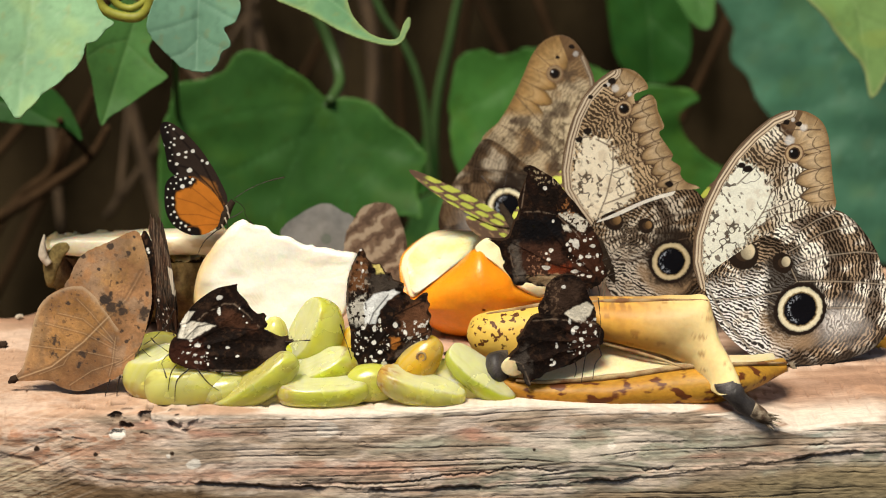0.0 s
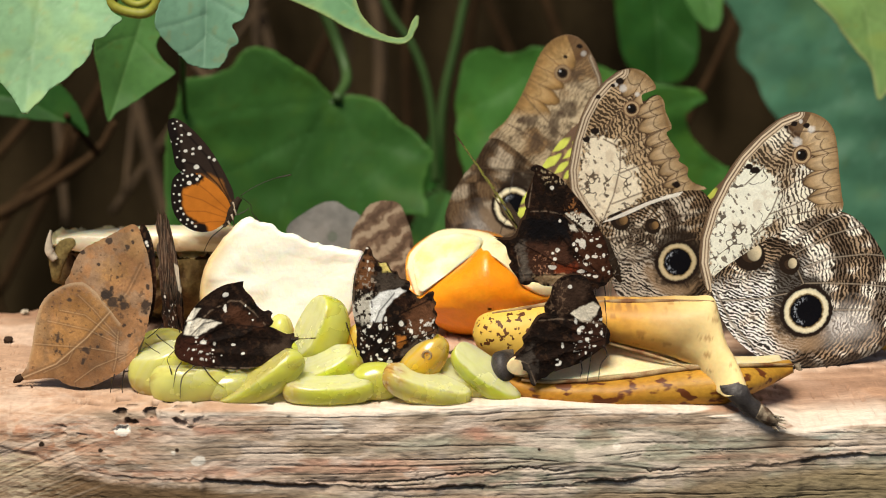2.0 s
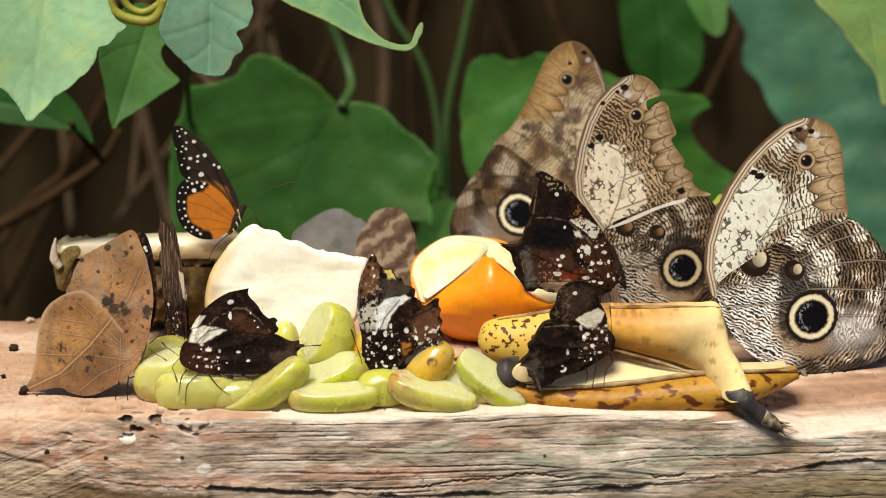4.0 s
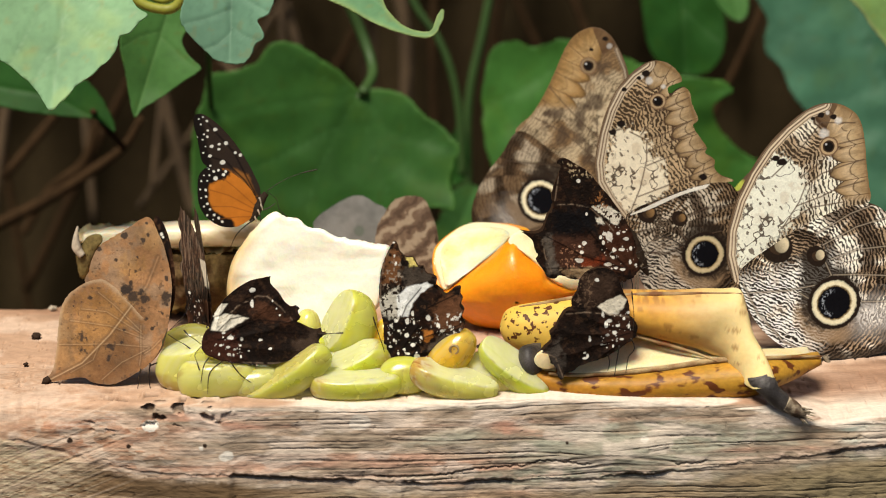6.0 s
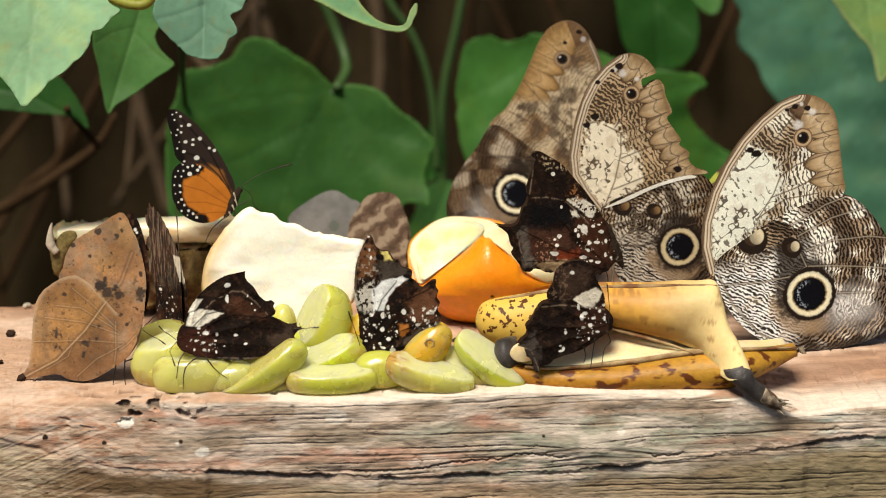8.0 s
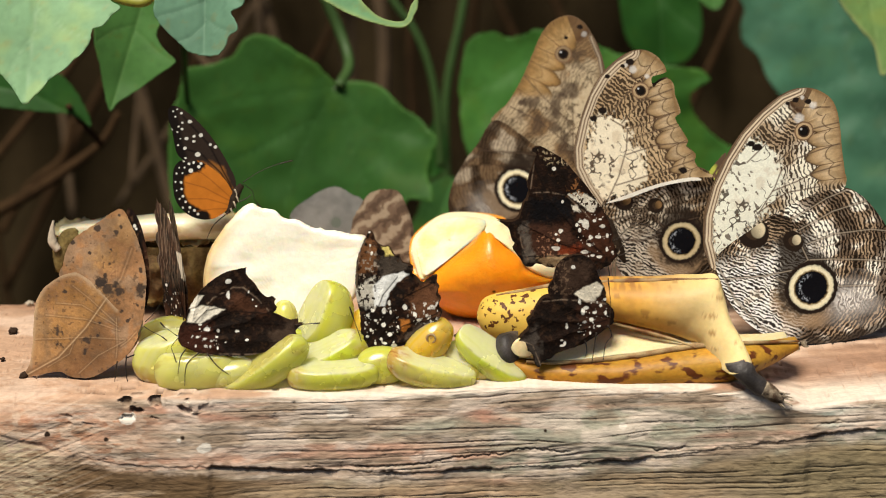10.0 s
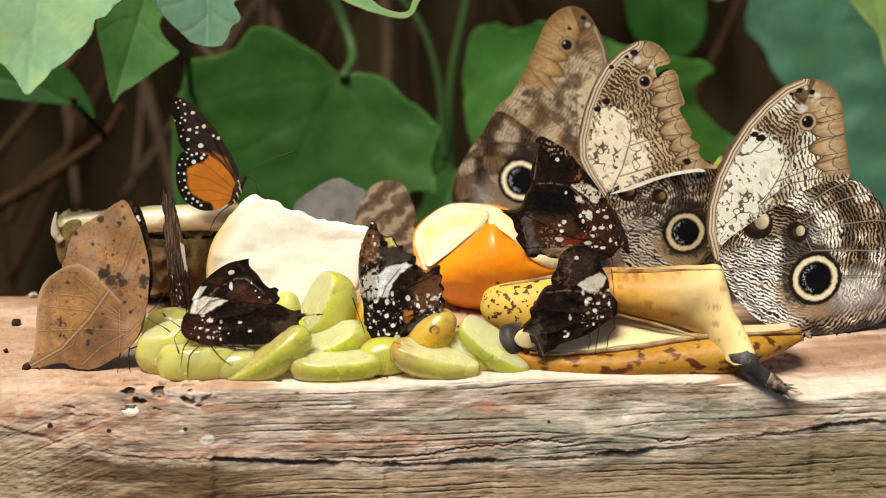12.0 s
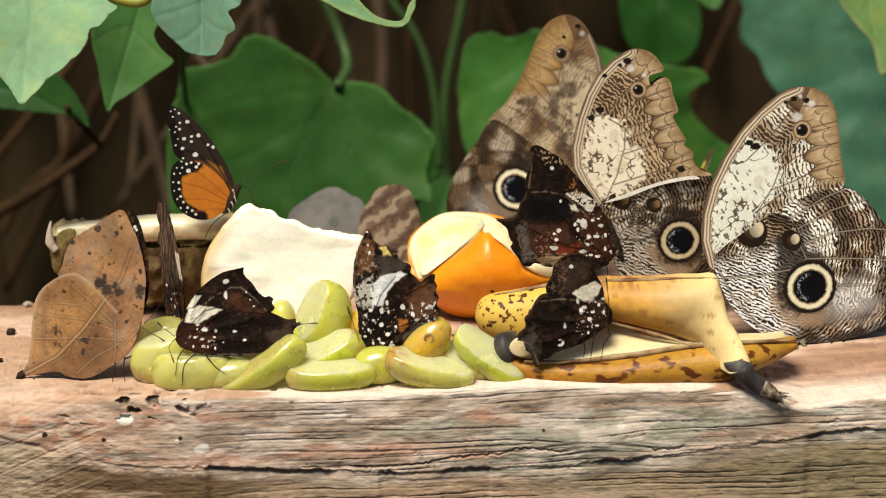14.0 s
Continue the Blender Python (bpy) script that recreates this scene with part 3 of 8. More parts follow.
    tan_c = np.array(k.get("tan", (0.47, 0.315, 0.165))) * k["tint"]
    along = np.clip((d2 - e1) / (e2 - e1), 0, 1)
    col = blend(col, tan_c, np.clip(out_row + in_row, 0, 1))
    col = blend(col, tan_c * np.array((1.45, 1.62, 1.95)), in_row * step(0.75, 0.15, along) * 0.75)
    col = blend(col, tan_c * 0.45, in_row * step(0.62, 1.0, along) * 0.8)
    col = blend(col, tan_c * np.array((1.35, 1.5, 1.7)), out_row * step(0.35, 0.9, d2 / e1) * 0.65)
    col = blend(col, tan_c * 0.55, out_row * step(0.45, 0.0, d2 / e1) * 0.55)
    col = col * (1 - 0.25 * (np.clip(out_row + in_row, 0, 1) * step(0.35, 0.65, fbm(am * 1.1, dm * 0.35, 97)))[..., None])
    col = blend(col, (0.10, 0.055, 0.03), np.exp(-(sc / 0.085) ** 2) * step(e2 + 2.5, e2, dm) * 0.85 * zone)
    for e, w, a in ((e1, 0.24, 0.75), (e2, 0.40, 0.95)):
        col = blend(col, (0.075, 0.04, 0.022), np.exp(-((d2 - e) / w) ** 2) * min(1.0, k["line"] * 1.25) * a * zone)
    col = blend(col, (0.24, 0.14, 0.06), np.exp(-(dm / 0.45) ** 2) * 0.8)
    # striped leading edge
    band = step(k["edge"], k["edge"] - 0.5, dc)
    col = blend(col, np.array((0.60, 0.47, 0.33)) * k["tint"], band)
    stripes = np.sin(dc * 6.6 + 0.5) + 0.9 * (fbm(ac * 0.12, dc * 1.5, 58) - 0.5)
    col = blend(col, (0.10, 0.058, 0.036), band * step(0.25, 0.85, stripes) * 0.85)
    col = blend(col, np.array((0.80, 0.70, 0.54)) * k["tint"], band * step(-0.4, -0.9, stripes) * 0.6)
    for line in k["veins"]:
        d, _ = line_dist(x, z, line)
        col = blend(col, (0.12, 0.078, 0.05), np.exp(-(d / 0.24) ** 2) * 0.88)
    for sx, sz, sr in k["whites"]:
        d = np.hypot(x - sx, z - sz) + 0.6 * (fbm(x, z, 60) - 0.5)
        col = blend(col, np.array((0.80, 0.76, 0.72)) * min(1.0, k["tint"]), step(sr, sr * 0.4, d) * 0.75)
    for sx, sz, sr in k.get("clouds", ()):
        d = np.hypot(x - sx, z - sz) + 2.2 * sr * (fbm(x * 0.35, z * 0.35, 66, 3) - 0.5)
        col = blend(col, (0.075, 0.05, 0.034), step(sr, sr * 0.2, d) * 0.75)
    for sx, sz, sr in k["marks"]:
        d = np.hypot(x - sx, (z - sz) * 1.3) + 0.7 * (fbm(x * 1.1, z * 1.1, 62) - 0.5)
        col = blend(col, (0.016, 0.011, 0.009), step(sr, sr * 0.7, d))
    col = rings_spot(col, x, z, k["eye"], ((1.05, (0.20, 0.12, 0.07)), (0.9, np.array((0.50, 0.35, 0.20)) * k["tint"]), (0.66, (0.05, 0.028, 0.018)), (0.5, (0.010, 0.008, 0.007))))
    # a small painted highlight on the eyespot's dark centre
    ex, ez, er = k["eye"]
    col = blend(col, (0.62, 0.62, 0.64), step(0.16, 0.08, np.hypot(x - ex + 0.28 * er, z - ez - 0.22 * er) / er) * 0.8)
    return col * grain(x, z, 64)


def owl_hindwing(x, z, k):
    ex, ez, er = k["eye"]
    fx, fz = k.get("fan", (ex - 14, ez + 9))
    ang = np.arctan2(z - fz, (x - fx) * k.get("side", 1))
    rad = np.hypot(x - fx, z - fz)
    re = np.hypot(x - ex, z - ez)
    low = k["low"](x + 2.5 * (fbm(x * 0.25, z * 0.25, 81) - 0.5), z)
    tint = np.array(k["warm"]) * k["tint"]
    calm = k.get("calm", 0.0)
    tone = fbm(x * 0.12, z * 0.12, 61, 3)
    dark_c = np.array((0.014, 0.009, 0.006))
    # outer part: rays between the veins, crossed by short lines and broken by dark bars
    lanes = ang / 0.21 + 0.4 * (tone - 0.5)
    jit = lane(lanes, 9)
    edge = np.abs(lanes - np.floor(lanes) - 0.5) * 2
    la = zebra(x, z, rad + 1.2 * jit, 1.12, 57, 0.45, 0.50 + 0.5 * (0.5 - tone)) * (1 - calm) + 0.6 * calm
    bars = 0.5 + 0.5 * np.sin(rad * 0.56 + 5 * (jit - 0.5) * 0.6 + 3.0 * (tone - 0.5))
    far = np.zeros((*x.shape, 3)) + np.array((0.40, 0.285, 0.185)) * tint
    far = blend(far, np.array((0.98, 0.90, 0.78)) * tint, step(0.42, 0.60, tone + 0.25 * (0.5 - edge)))
    far = blend(far, np.array((0.20, 0.135, 0.088)) * tint, step(0.40, 0.85, bars + 0.9 * (fbm(x * 0.3, z * 0.3, 95, 3) - 0.5)) * 0.85)
    far = blend(far, dark_c, (1 - la) * (0.96 - 0.4 * calm))
    far = blend(far, dark_c, step(0.62, 0.92, bars) * (0.40 + 0.4 * (1 - la)))
    far = blend(far, dark_c, step(0.80, 1.0, edge + 0.5 * (fbm(x * 0.5, z * 0.5, 93) - 0.5)) * 0.35)
    # inner part: close black and white lines
    lb = zebra(x, z, z * 0.90 + k.get("slope", 0.42) * x, 1.0, 59, 0.55, 0.50)
    near = np.zeros((*x.shape, 3)) + np.array((0.98, 0.94, 0.87)) * tint
    near = blend(near, np.array((0.014, 0.010, 0.008)), (1 - lb) * 0.98)
    near = blend(near, np.array((0.42, 0.33, 0.25)) * tint, step(0.60, 0.74, fbm(x * 0.2, z * 0.2, 83)) * 0.4)
    col = far * (1 - low[..., None]) + near * low[..., None]
    lc = zebra(x, z, x * 0.8 + z * 0.3, 1.15, 71, 1.3, 0.40)
    grey = np.clip(k["light"](x, z) + 0.5 * (fbm(x * 0.25, z * 0.25, 85) - 0.5), 0, 1) * (k["light"](x, z) > 0.02)
    col = blend(col, np.array((0.86, 0.83, 0.80)) * min(1.0, k["tint"]), grey * 0.85)
    col = blend(col, (0.10, 0.078, 0.062), grey * (1 - lc) * 0.75)
    arc = step(1.95, 1.55, re / er + 0.3 * (fbm(x * 0.4, z * 0.4, 87) - 0.5)) * step(ez + 2, ez - 3, z) * step(ex + 9, ex + 2, x)
    col = blend(col, np.array((0.36, 0.245, 0.145)) * min(1.0, k["tint"] + 0.2), arc * 0.8)
    col = blend(col, (0.026, 0.018, 0.013), area_mask(x, z, k["shade"], 1.6, 1.8, 5) * 0.93)
    # dark lower margin, with the shade along the bottom edge painted in
    for line in k.get("rim", ()):
        d, _ = line_dist(x, z, line)
        col = blend(col, (0.030, 0.022, 0.017), step(2.6, 0.6, d + 1.2 * (fbm(x * 0.5, z * 0.5, 89) - 0.5)) * 0.85)
    for line in k["veins"]:
        d, _ = line_dist(x, z, line)
        col = blend(col, dark_c, np.exp(-((d - 0.30) / 0.22) ** 2) * 0.6)
        col = blend(col, k["vein_col"], np.exp(-(d / 0.2) ** 2) * 0.75)
    for sp in k["spots"]:
        q = 0.35 * (x - sp[0]) * 0.7
        col = rings_spot(col, x, z + q * 0.6, (sp[0] - 0.25 * sp[2], sp[1] - 0.10 * sp[2], sp[2] * 1.12), ((1.0, (0.022, 0.014, 0.010)), (0.5, (0.05, 0.03, 0.018))))
        gx, gz, gr = sp[0] + 0.10 * sp[2], sp[1] + 0.05 * sp[2], sp[2] * 0.60
        inner = step(1.0, 0.80, np.hypot((x - gx) * 1.15, z - gz) / gr)
        shade = step(-0.9, 0.7, (x - gx + 0.5 * (z - gz)) / gr)
        col = blend(col, np.array(k["spot_col"]) * 0.45, inner)
        col = blend(col, np.array(k["spot_col"]) * 1.1, inner * shade)
    col = rings_spot(col, x, z, (ex, ez, er), ((1.18, (0.02, 0.013, 0.01)), (1.0, np.array(k.get("ring", (0.86, 0.79, 0.56))) * 0.75), (0.95, k.get("ring", (0.86, 0.79, 0.56))), (0.79, (0.30, 0.22, 0.11)), (0.74, (0.005, 0.005, 0.007))))
    # reflection crescent painted on the left of the black pupil
    glint = step(0.13, 0.03, np.abs(re / er - 0.52)) * step(ex + 0.5, ex - 2.0, x) * step(0.50, 0.62, fbm(x * 2.4, z * 2.4, 67))
    col = blend(col, (0.42, 0.46, 0.54), glint * 0.8)
    return col * grain(x, z, 69)


def owl_wings(parent, fore, hind, fk, hk, centre_f, centre_h, lean=1.0):
    f = wing("forewing", fore, centre_f, lambda x, z: owl_forewing(x, z, fk), parent, 560, 150, 0.9 * lean, veins=fk["veins"])
    h = wing("hindwing", hind, centre_h, lambda x, z: owl_hindwing(x, z, hk), parent, 720, 140, 0.0, veins=hk["veins"])
    dull = lambda x, z: np.zeros((*x.shape, 3)) + np.array((0.16, 0.10, 0.06)) * (0.7 + 0.6 * fbm(x * 0.3, z * 0.3, 7))[..., None]
    far_f = wing("forewing", fore, centre_f, dull, parent, 160, 20, 2.6, camber=0.0006)
    wing("hindwing", hind, centre_h, dull, parent, 160, 20, 3.4, camber=0.0006)
    return f, h, far_f


def owl_standing():
    b = butterfly("owl butterfly with folded cream and brown wings and a large eyespot", pose(0.1119, 0.0080, -0.0012, 0, 0, 8))
    fore = [(-26.9, 24.7), (-29.1, 29.1), (-29.9, 33.4), (-29.6, 41.2), (-27.2, 50.2), (-23.5, 58.1), (-18.6, 65.6), (-12.8, 71.7), (-6.9, 76.3), (-1.8, 78.2), (3.4, 77.9), (7.7, 75.5), (10, 71.7), (11.2, 65.7), (11.8, 59.7), (12.7, 53.6), (13.1, 48.5), (7.3, 40.9), (-2.9, 35.1), (-13.2, 29.4), (-21.7, 24.5)]
    hind = [(-26.6, 27.3), (-23.6, 31.5), (-16.8, 36.1), (-8.4, 41.4), (0.2, 45.4), (8.8, 47.7), (16.7, 46.3), (24, 38.6), (28, 30.6), (30.6, 19.2), (30.5, 10.3), (26.3, 4.8), (17.6, 1.6), (8.8, 0.5), (-1.8, 0.8), (-8.9, 2.8), (-16.9, 8.2), (-22.1, 14.6), (-24.7, 20.2)]
    fk = dict(root=(-27, 27.3), margin=[(2.5, 78.1), (7.7, 75.5), (10, 71.7), (11.2, 65.7), (11.8, 59.7), (12.7, 53.6), (13.1, 49)],
              costa=[(-28, 25.6), (-29.9, 33.4), (-29.6, 41.2), (-27.2, 50.2), (-23.5, 58.1), (-18.6, 65.6), (-12.8, 71.7), (-6.9, 76.3), (-1.8, 78.2)],
              pale=[(-27.6, 30.3), (-27.2, 41.9), (-24.5, 50.4), (-20.1, 59.7), (-16.3, 63.8), (-11.6, 62.0), (-8.9, 58.5), (-6.7, 54.2), (-7.0, 48.2), (-11.2, 41.8), (-16.6, 38.2), (-19.4, 33.6), (-23.6, 29.2)],
              tint=1.04, warm=(1.0, 1.0, 1.0), busy=-0.07, cloud=1.0, line=0.8, scallop=5.2, wide=0.92, edge=2.6, tan_on=lambda x, z: step((-3.4, 49.5)[1] - 1, (-3.4, 49.5)[1] + 1.5, z),
              veins=[[(-6.7, 54.2), (-8.6, 49.1), (-13.2, 41.8)], [(-6.7, 54.2), (-1.9, 57.5), (4.9, 59.8), (10.9, 61.4)], [(-9.4, 47.9), (-1.7, 50.6), (3.4, 53.0), (11.2, 54.9)], [(-8.0, 56.8), (-2.1, 60.9), (1.2, 65.9), (11.2, 67.9)],
                     [(-13.2, 41.8), (-5.0, 47.3), (5.3, 48.7)], [(-17.1, 57.0), (-9.1, 64.5), (-2.5, 72.8), (7.9, 72.5)]],
              marks=[(-2.6, 75, 1.19), (-5.1, 74.1, 0.85), (1.2, 74.4, 1.19), (-14.2, 61.3, 1.71), (-15.9, 62.5, 1.37), (-1.4, 66, 0.68)],
              whites=[(-0.5, 75.7, 0.85), (2.7, 73.2, 1.54), (-1.5, 69.4, 2.05), (0.5, 61.7, 0.85)], eye=[(-0, 65.6, 2.90)][0])
    sx, sz = (4.7, 16.6)
    hk = dict(root=(-26.1, 27.2), eye=[(2.9, 18, 7.17)][0], tint=1.12, warm=(1.0, 1.0, 1.0),
              low=lambda x, z: step(sx + 4, sx - 5, x - 0.5 * (z - sz) * (z < sz)) * step(sz + 21, sz + 14, z - 0.25 * (x - sx)),
              light=lambda x, z: np.exp(-(((x - sx - 10) / 7) ** 2 + ((z - sz + 3) / 5) ** 2)),
              shade=[(-7.4, 24.8), (-8.0, 32.7), (-6.0, 35.2), (-2.1, 35.6), (1.0, 33.8), (2.2, 29.7), (6.0, 28.7), (9.7, 24.2), (10.5, 16.3), (8.4, 11.1), (-0.3, 9.7), (-5.6, 11.6), (-7.9, 18.7)],
              spots=[(-14.2, 36.2, 4.6), (-2.2, 32.7, 2.9)], spot_col=(0.66, 0.56, 0.38), vein_col=(0.40, 0.33, 0.25),
              rim=[[(3.3, 1.4), (9.0, 1.0), (18, 2.2), (26.5, 5.2), (30.6, 11)]],
              veins=[[(1.6, 31.5), (9.3, 34.2), (21.2, 35.0), (28, 34)], [(-1.2, 35.9), (9.1, 41.1), (20.8, 44.2)], [(-3.1, 39.4), (7.2, 45.2), (14.0, 47.5)], [(1.7, 26.6), (9.6, 26.5), (21.6, 25.6), (29, 24.5)], [(-23.3, 21.9), (-11.2, 22.3), (-2.2, 23.8), (1.7, 26.6)],
                     [(1.7, 26.6), (-1.1, 32.4)], [(-7.7, 21.3), (-0.5, 16.7), (6.6, 12.9)], [(-25.1, 24.6), (-20.6, 15.7), (-12.5, 6.6), (-5.3, 2.8)], [(9.0, 19.9), (11.7, 18.0), (21.9, 17.7)]])
    owl_wings(b, fore, hind, fk, hk, (-8.6, 48.3), (-0.8, 23.8))
    insect_body(b, [(-25.9, 27.2), (-22, 21.9), (-16.9, 13), (-13.6, 8.1)], (0.6, 1.1, 1.2, 0.8), PALE_HAIR, 1.9)
    for p in ([(-7.1, 2), (-4.9, -1.6)], [(-1.8, 1.3), (-1.3, -2.3)], [(0.8, 1.2), (3.2, -1.7)]):
        limb("leg", b, [(p[0][0], 0.4, p[0][1]), (p[0][0] + 0.6, -0.6, (p[0][1] + p[1][1]) / 2), (p[1][0], -0.8, p[1][1])], 0.9, PALE_HAIR, 0.6)
    antenna(b, [(x, -1 - 0.05 * i, z) for i, (x, z) in enumerate([(-29, 26.5), (-35.5, 21.5), (-42.4, 24.3), (-49.4, 28.9)])])


def owl_torn():
    b = butterfly("owl butterfly with a torn forewing and dark eyespot", pose(0.0698, 0.0360, 0.0082, 0, 0, 6))
    fore = [(-16.5, 28.4), (-21.5, 33.8), (-24.6, 39.2), (-25.6, 46.3), (-24.1, 55.7), (-21.9, 63), (-18.9, 69), (-14.6, 73.8), (-10.3, 76.7), (-6.8, 77.5), (-3, 76.4), (-0.1, 73.6), (0.8, 71.3), (-1.4, 70.3), (-3.5, 69.3), (-2.8, 66.5), (-1, 68.2), (1.7, 69.2), (3.4, 67.4), (4, 64.3), (6, 59.3), (4.5, 57.2), (7, 53.3), (8.9, 50.4), (8.5, 48.6), (11.4, 46.5), (11.5, 43.8), (13.7, 41.4), (17.6, 39.6), (9.8, 38.8), (-0.7, 35.7), (-9.5, 32)]
    hind = [(-16.2, 28.4), (-13, 31.9), (-4.3, 35.2), (6.3, 38.6), (16, 38.9), (20.7, 32), (23.6, 22.9), (24.4, 13.9), (21.4, 4.9), (14.3, -0.4), (3.6, -1.2), (-5.4, 2), (-10.9, 8.5), (-13.7, 18.4)]
    fk = dict(root=(-17.4, 28.4), margin=[(-6.8, 77.5), (-0.1, 73.6), (2.1, 68.7), (5, 59.3), (7.8, 51.9), (11.5, 45.6), (13.7, 41.1)],
              costa=[(-17.4, 28.4), (-21.9, 34.4), (-25, 40.1), (-25.6, 46.3), (-24.1, 55.7), (-21.9, 63), (-18.9, 69), (-14.6, 73.8), (-10.3, 76.7)],
              pale=[(-22.4, 38.3), (-22.2, 47.2), (-20.5, 55.1), (-16.1, 57.3), (-11.7, 55.4), (-9.4, 52.2), (-8.9, 47.9), (-5.7, 47.9), (-3.4, 41.5), (-3.1, 36.9), (-13.0, 29.7), (-16.7, 30.9), (-20.3, 36.3)],
              tint=0.9, warm=(1.04, 0.98, 0.88), busy=0.0, lines=(0.60, 0.455, 0.30), cloud=0.7, line=0.85, scallop=4.6, wide=0.75, edge=2.8, tan_on=lambda x, z: 0 * x + 1.0,
              veins=[[(-14.8, 30.2), (-11.7, 38.1), (-9.8, 46.9), (-9.9, 53.1), (-15.2, 55.9)], [(-9.9, 53.1), (-2.9, 55.6), (4.1, 59.0)], [(-9.7, 45.2), (-1.0, 48.5), (9.6, 50.1)], [(-12.2, 35.5), (-0.8, 39.7), (11.5, 44.7)],
                     [(-11.7, 54.9), (-6.5, 61.9), (3.1, 66.1)], [(-16.1, 56.8), (-10.1, 64.6), (-3.2, 70.6)], [(-9.5, 49.6), (-1.1, 53.0), (5.0, 55.5)]],
              marks=[(-10.4, 73.8, 1.41), (-12.5, 72.4, 0.88), (-17.1, 69, 0.88), (-17.9, 58.5, 1.59), (-20.4, 55.9, 1.41), (8, 41.2, 1.59)],
              whites=[(-11.6, 72.7, 0.88), (-9.3, 71.5, 1.59), (-4.9, 69.7, 1.06)], eye=[(-6.6, 65.1, 2.64)][0])
    sx, sz = (8.6, 14.3)
    hk = dict(root=(-15.6, 27.5), eye=[(8.7, 16.8, 6.17)][0], ring=(0.60, 0.50, 0.31), tint=0.60, warm=(1.04, 0.97, 0.88),
              low=lambda x, z: step(sx + 2, sx - 7, x + 0.4 * (z - sz)) * step(sz + 9, sz + 3, z),
              light=lambda x, z: 0 * x, shade=[(0.5, 19), (3, 25.2), (10.1, 28.7), (16.4, 23.1), (17.6, 14.1), (12.3, 8.8), (3.4, 9.9)],
              spots=[(-8.8, 30.3, 2.82), (1.2, 28.5, 2.29)], spot_col=(0.24, 0.14, 0.06), vein_col=(0.10, 0.065, 0.045),
              veins=[[(-13.7, 18.5), (-3.9, 17.3), (3.2, 19.9), (5.8, 22.5), (13.8, 24.1)], [(-0.5, 25.4), (7.7, 16.2), (12.3, 8.8)], [(3.0, 28.9), (8.2, 31.4), (17.1, 32.1)], [(-14.6, 22.1), (-11.1, 24.7), (-5.8, 25.5)]])
    # the fold of the tear shows as a thin pale strip along its lower edge
    f, h, far_f = owl_wings(b, fore, hind, fk, hk, (-10.7, 52.2), (4, 19.8), 1.0)
    pale = lambda x, z: np.zeros((*x.shape, 3)) + np.array((0.80, 0.76, 0.68)) * (0.85 + 0.3 * fbm(x, z, 3))[..., None]
    wing("torn_edge", [(-15.1, 29.8), (-9.5, 32.5), (-0.7, 36.2), (7.2, 38.5), (12, 39.2), (13.8, 38.4), (9.2, 37.8), (1, 35.7), (-8.6, 31.6)], (-3.4, 34.3), pale, f, 120, 8, 0.2, label="pale folded tear along the wing")
    insect_body(b, [(-18.3, 29.3), (-14.7, 23.9), (-11, 14.8), (-7.3, 7.5)], (1.2, 2.4, 2.6, 1.5), HAIR, 2.0)
    antenna(b, [(x, -2, z) for x, z in [(-17.4, 25.7), (-13.2, 18.4), (-5.8, 23.6), (2.3, 19.5)]])
    for p in ([(-12.4, 16.6), (-13, 11.2), (-13.3, 3.1)], [(-11, 14.8), (-12.3, 11.2), (-12.2, 3.1)]):
        limb("leg", b, [(x, -1.5, z) for x, z in p], 0.3, PALE_HAIR)
    return f, far_f


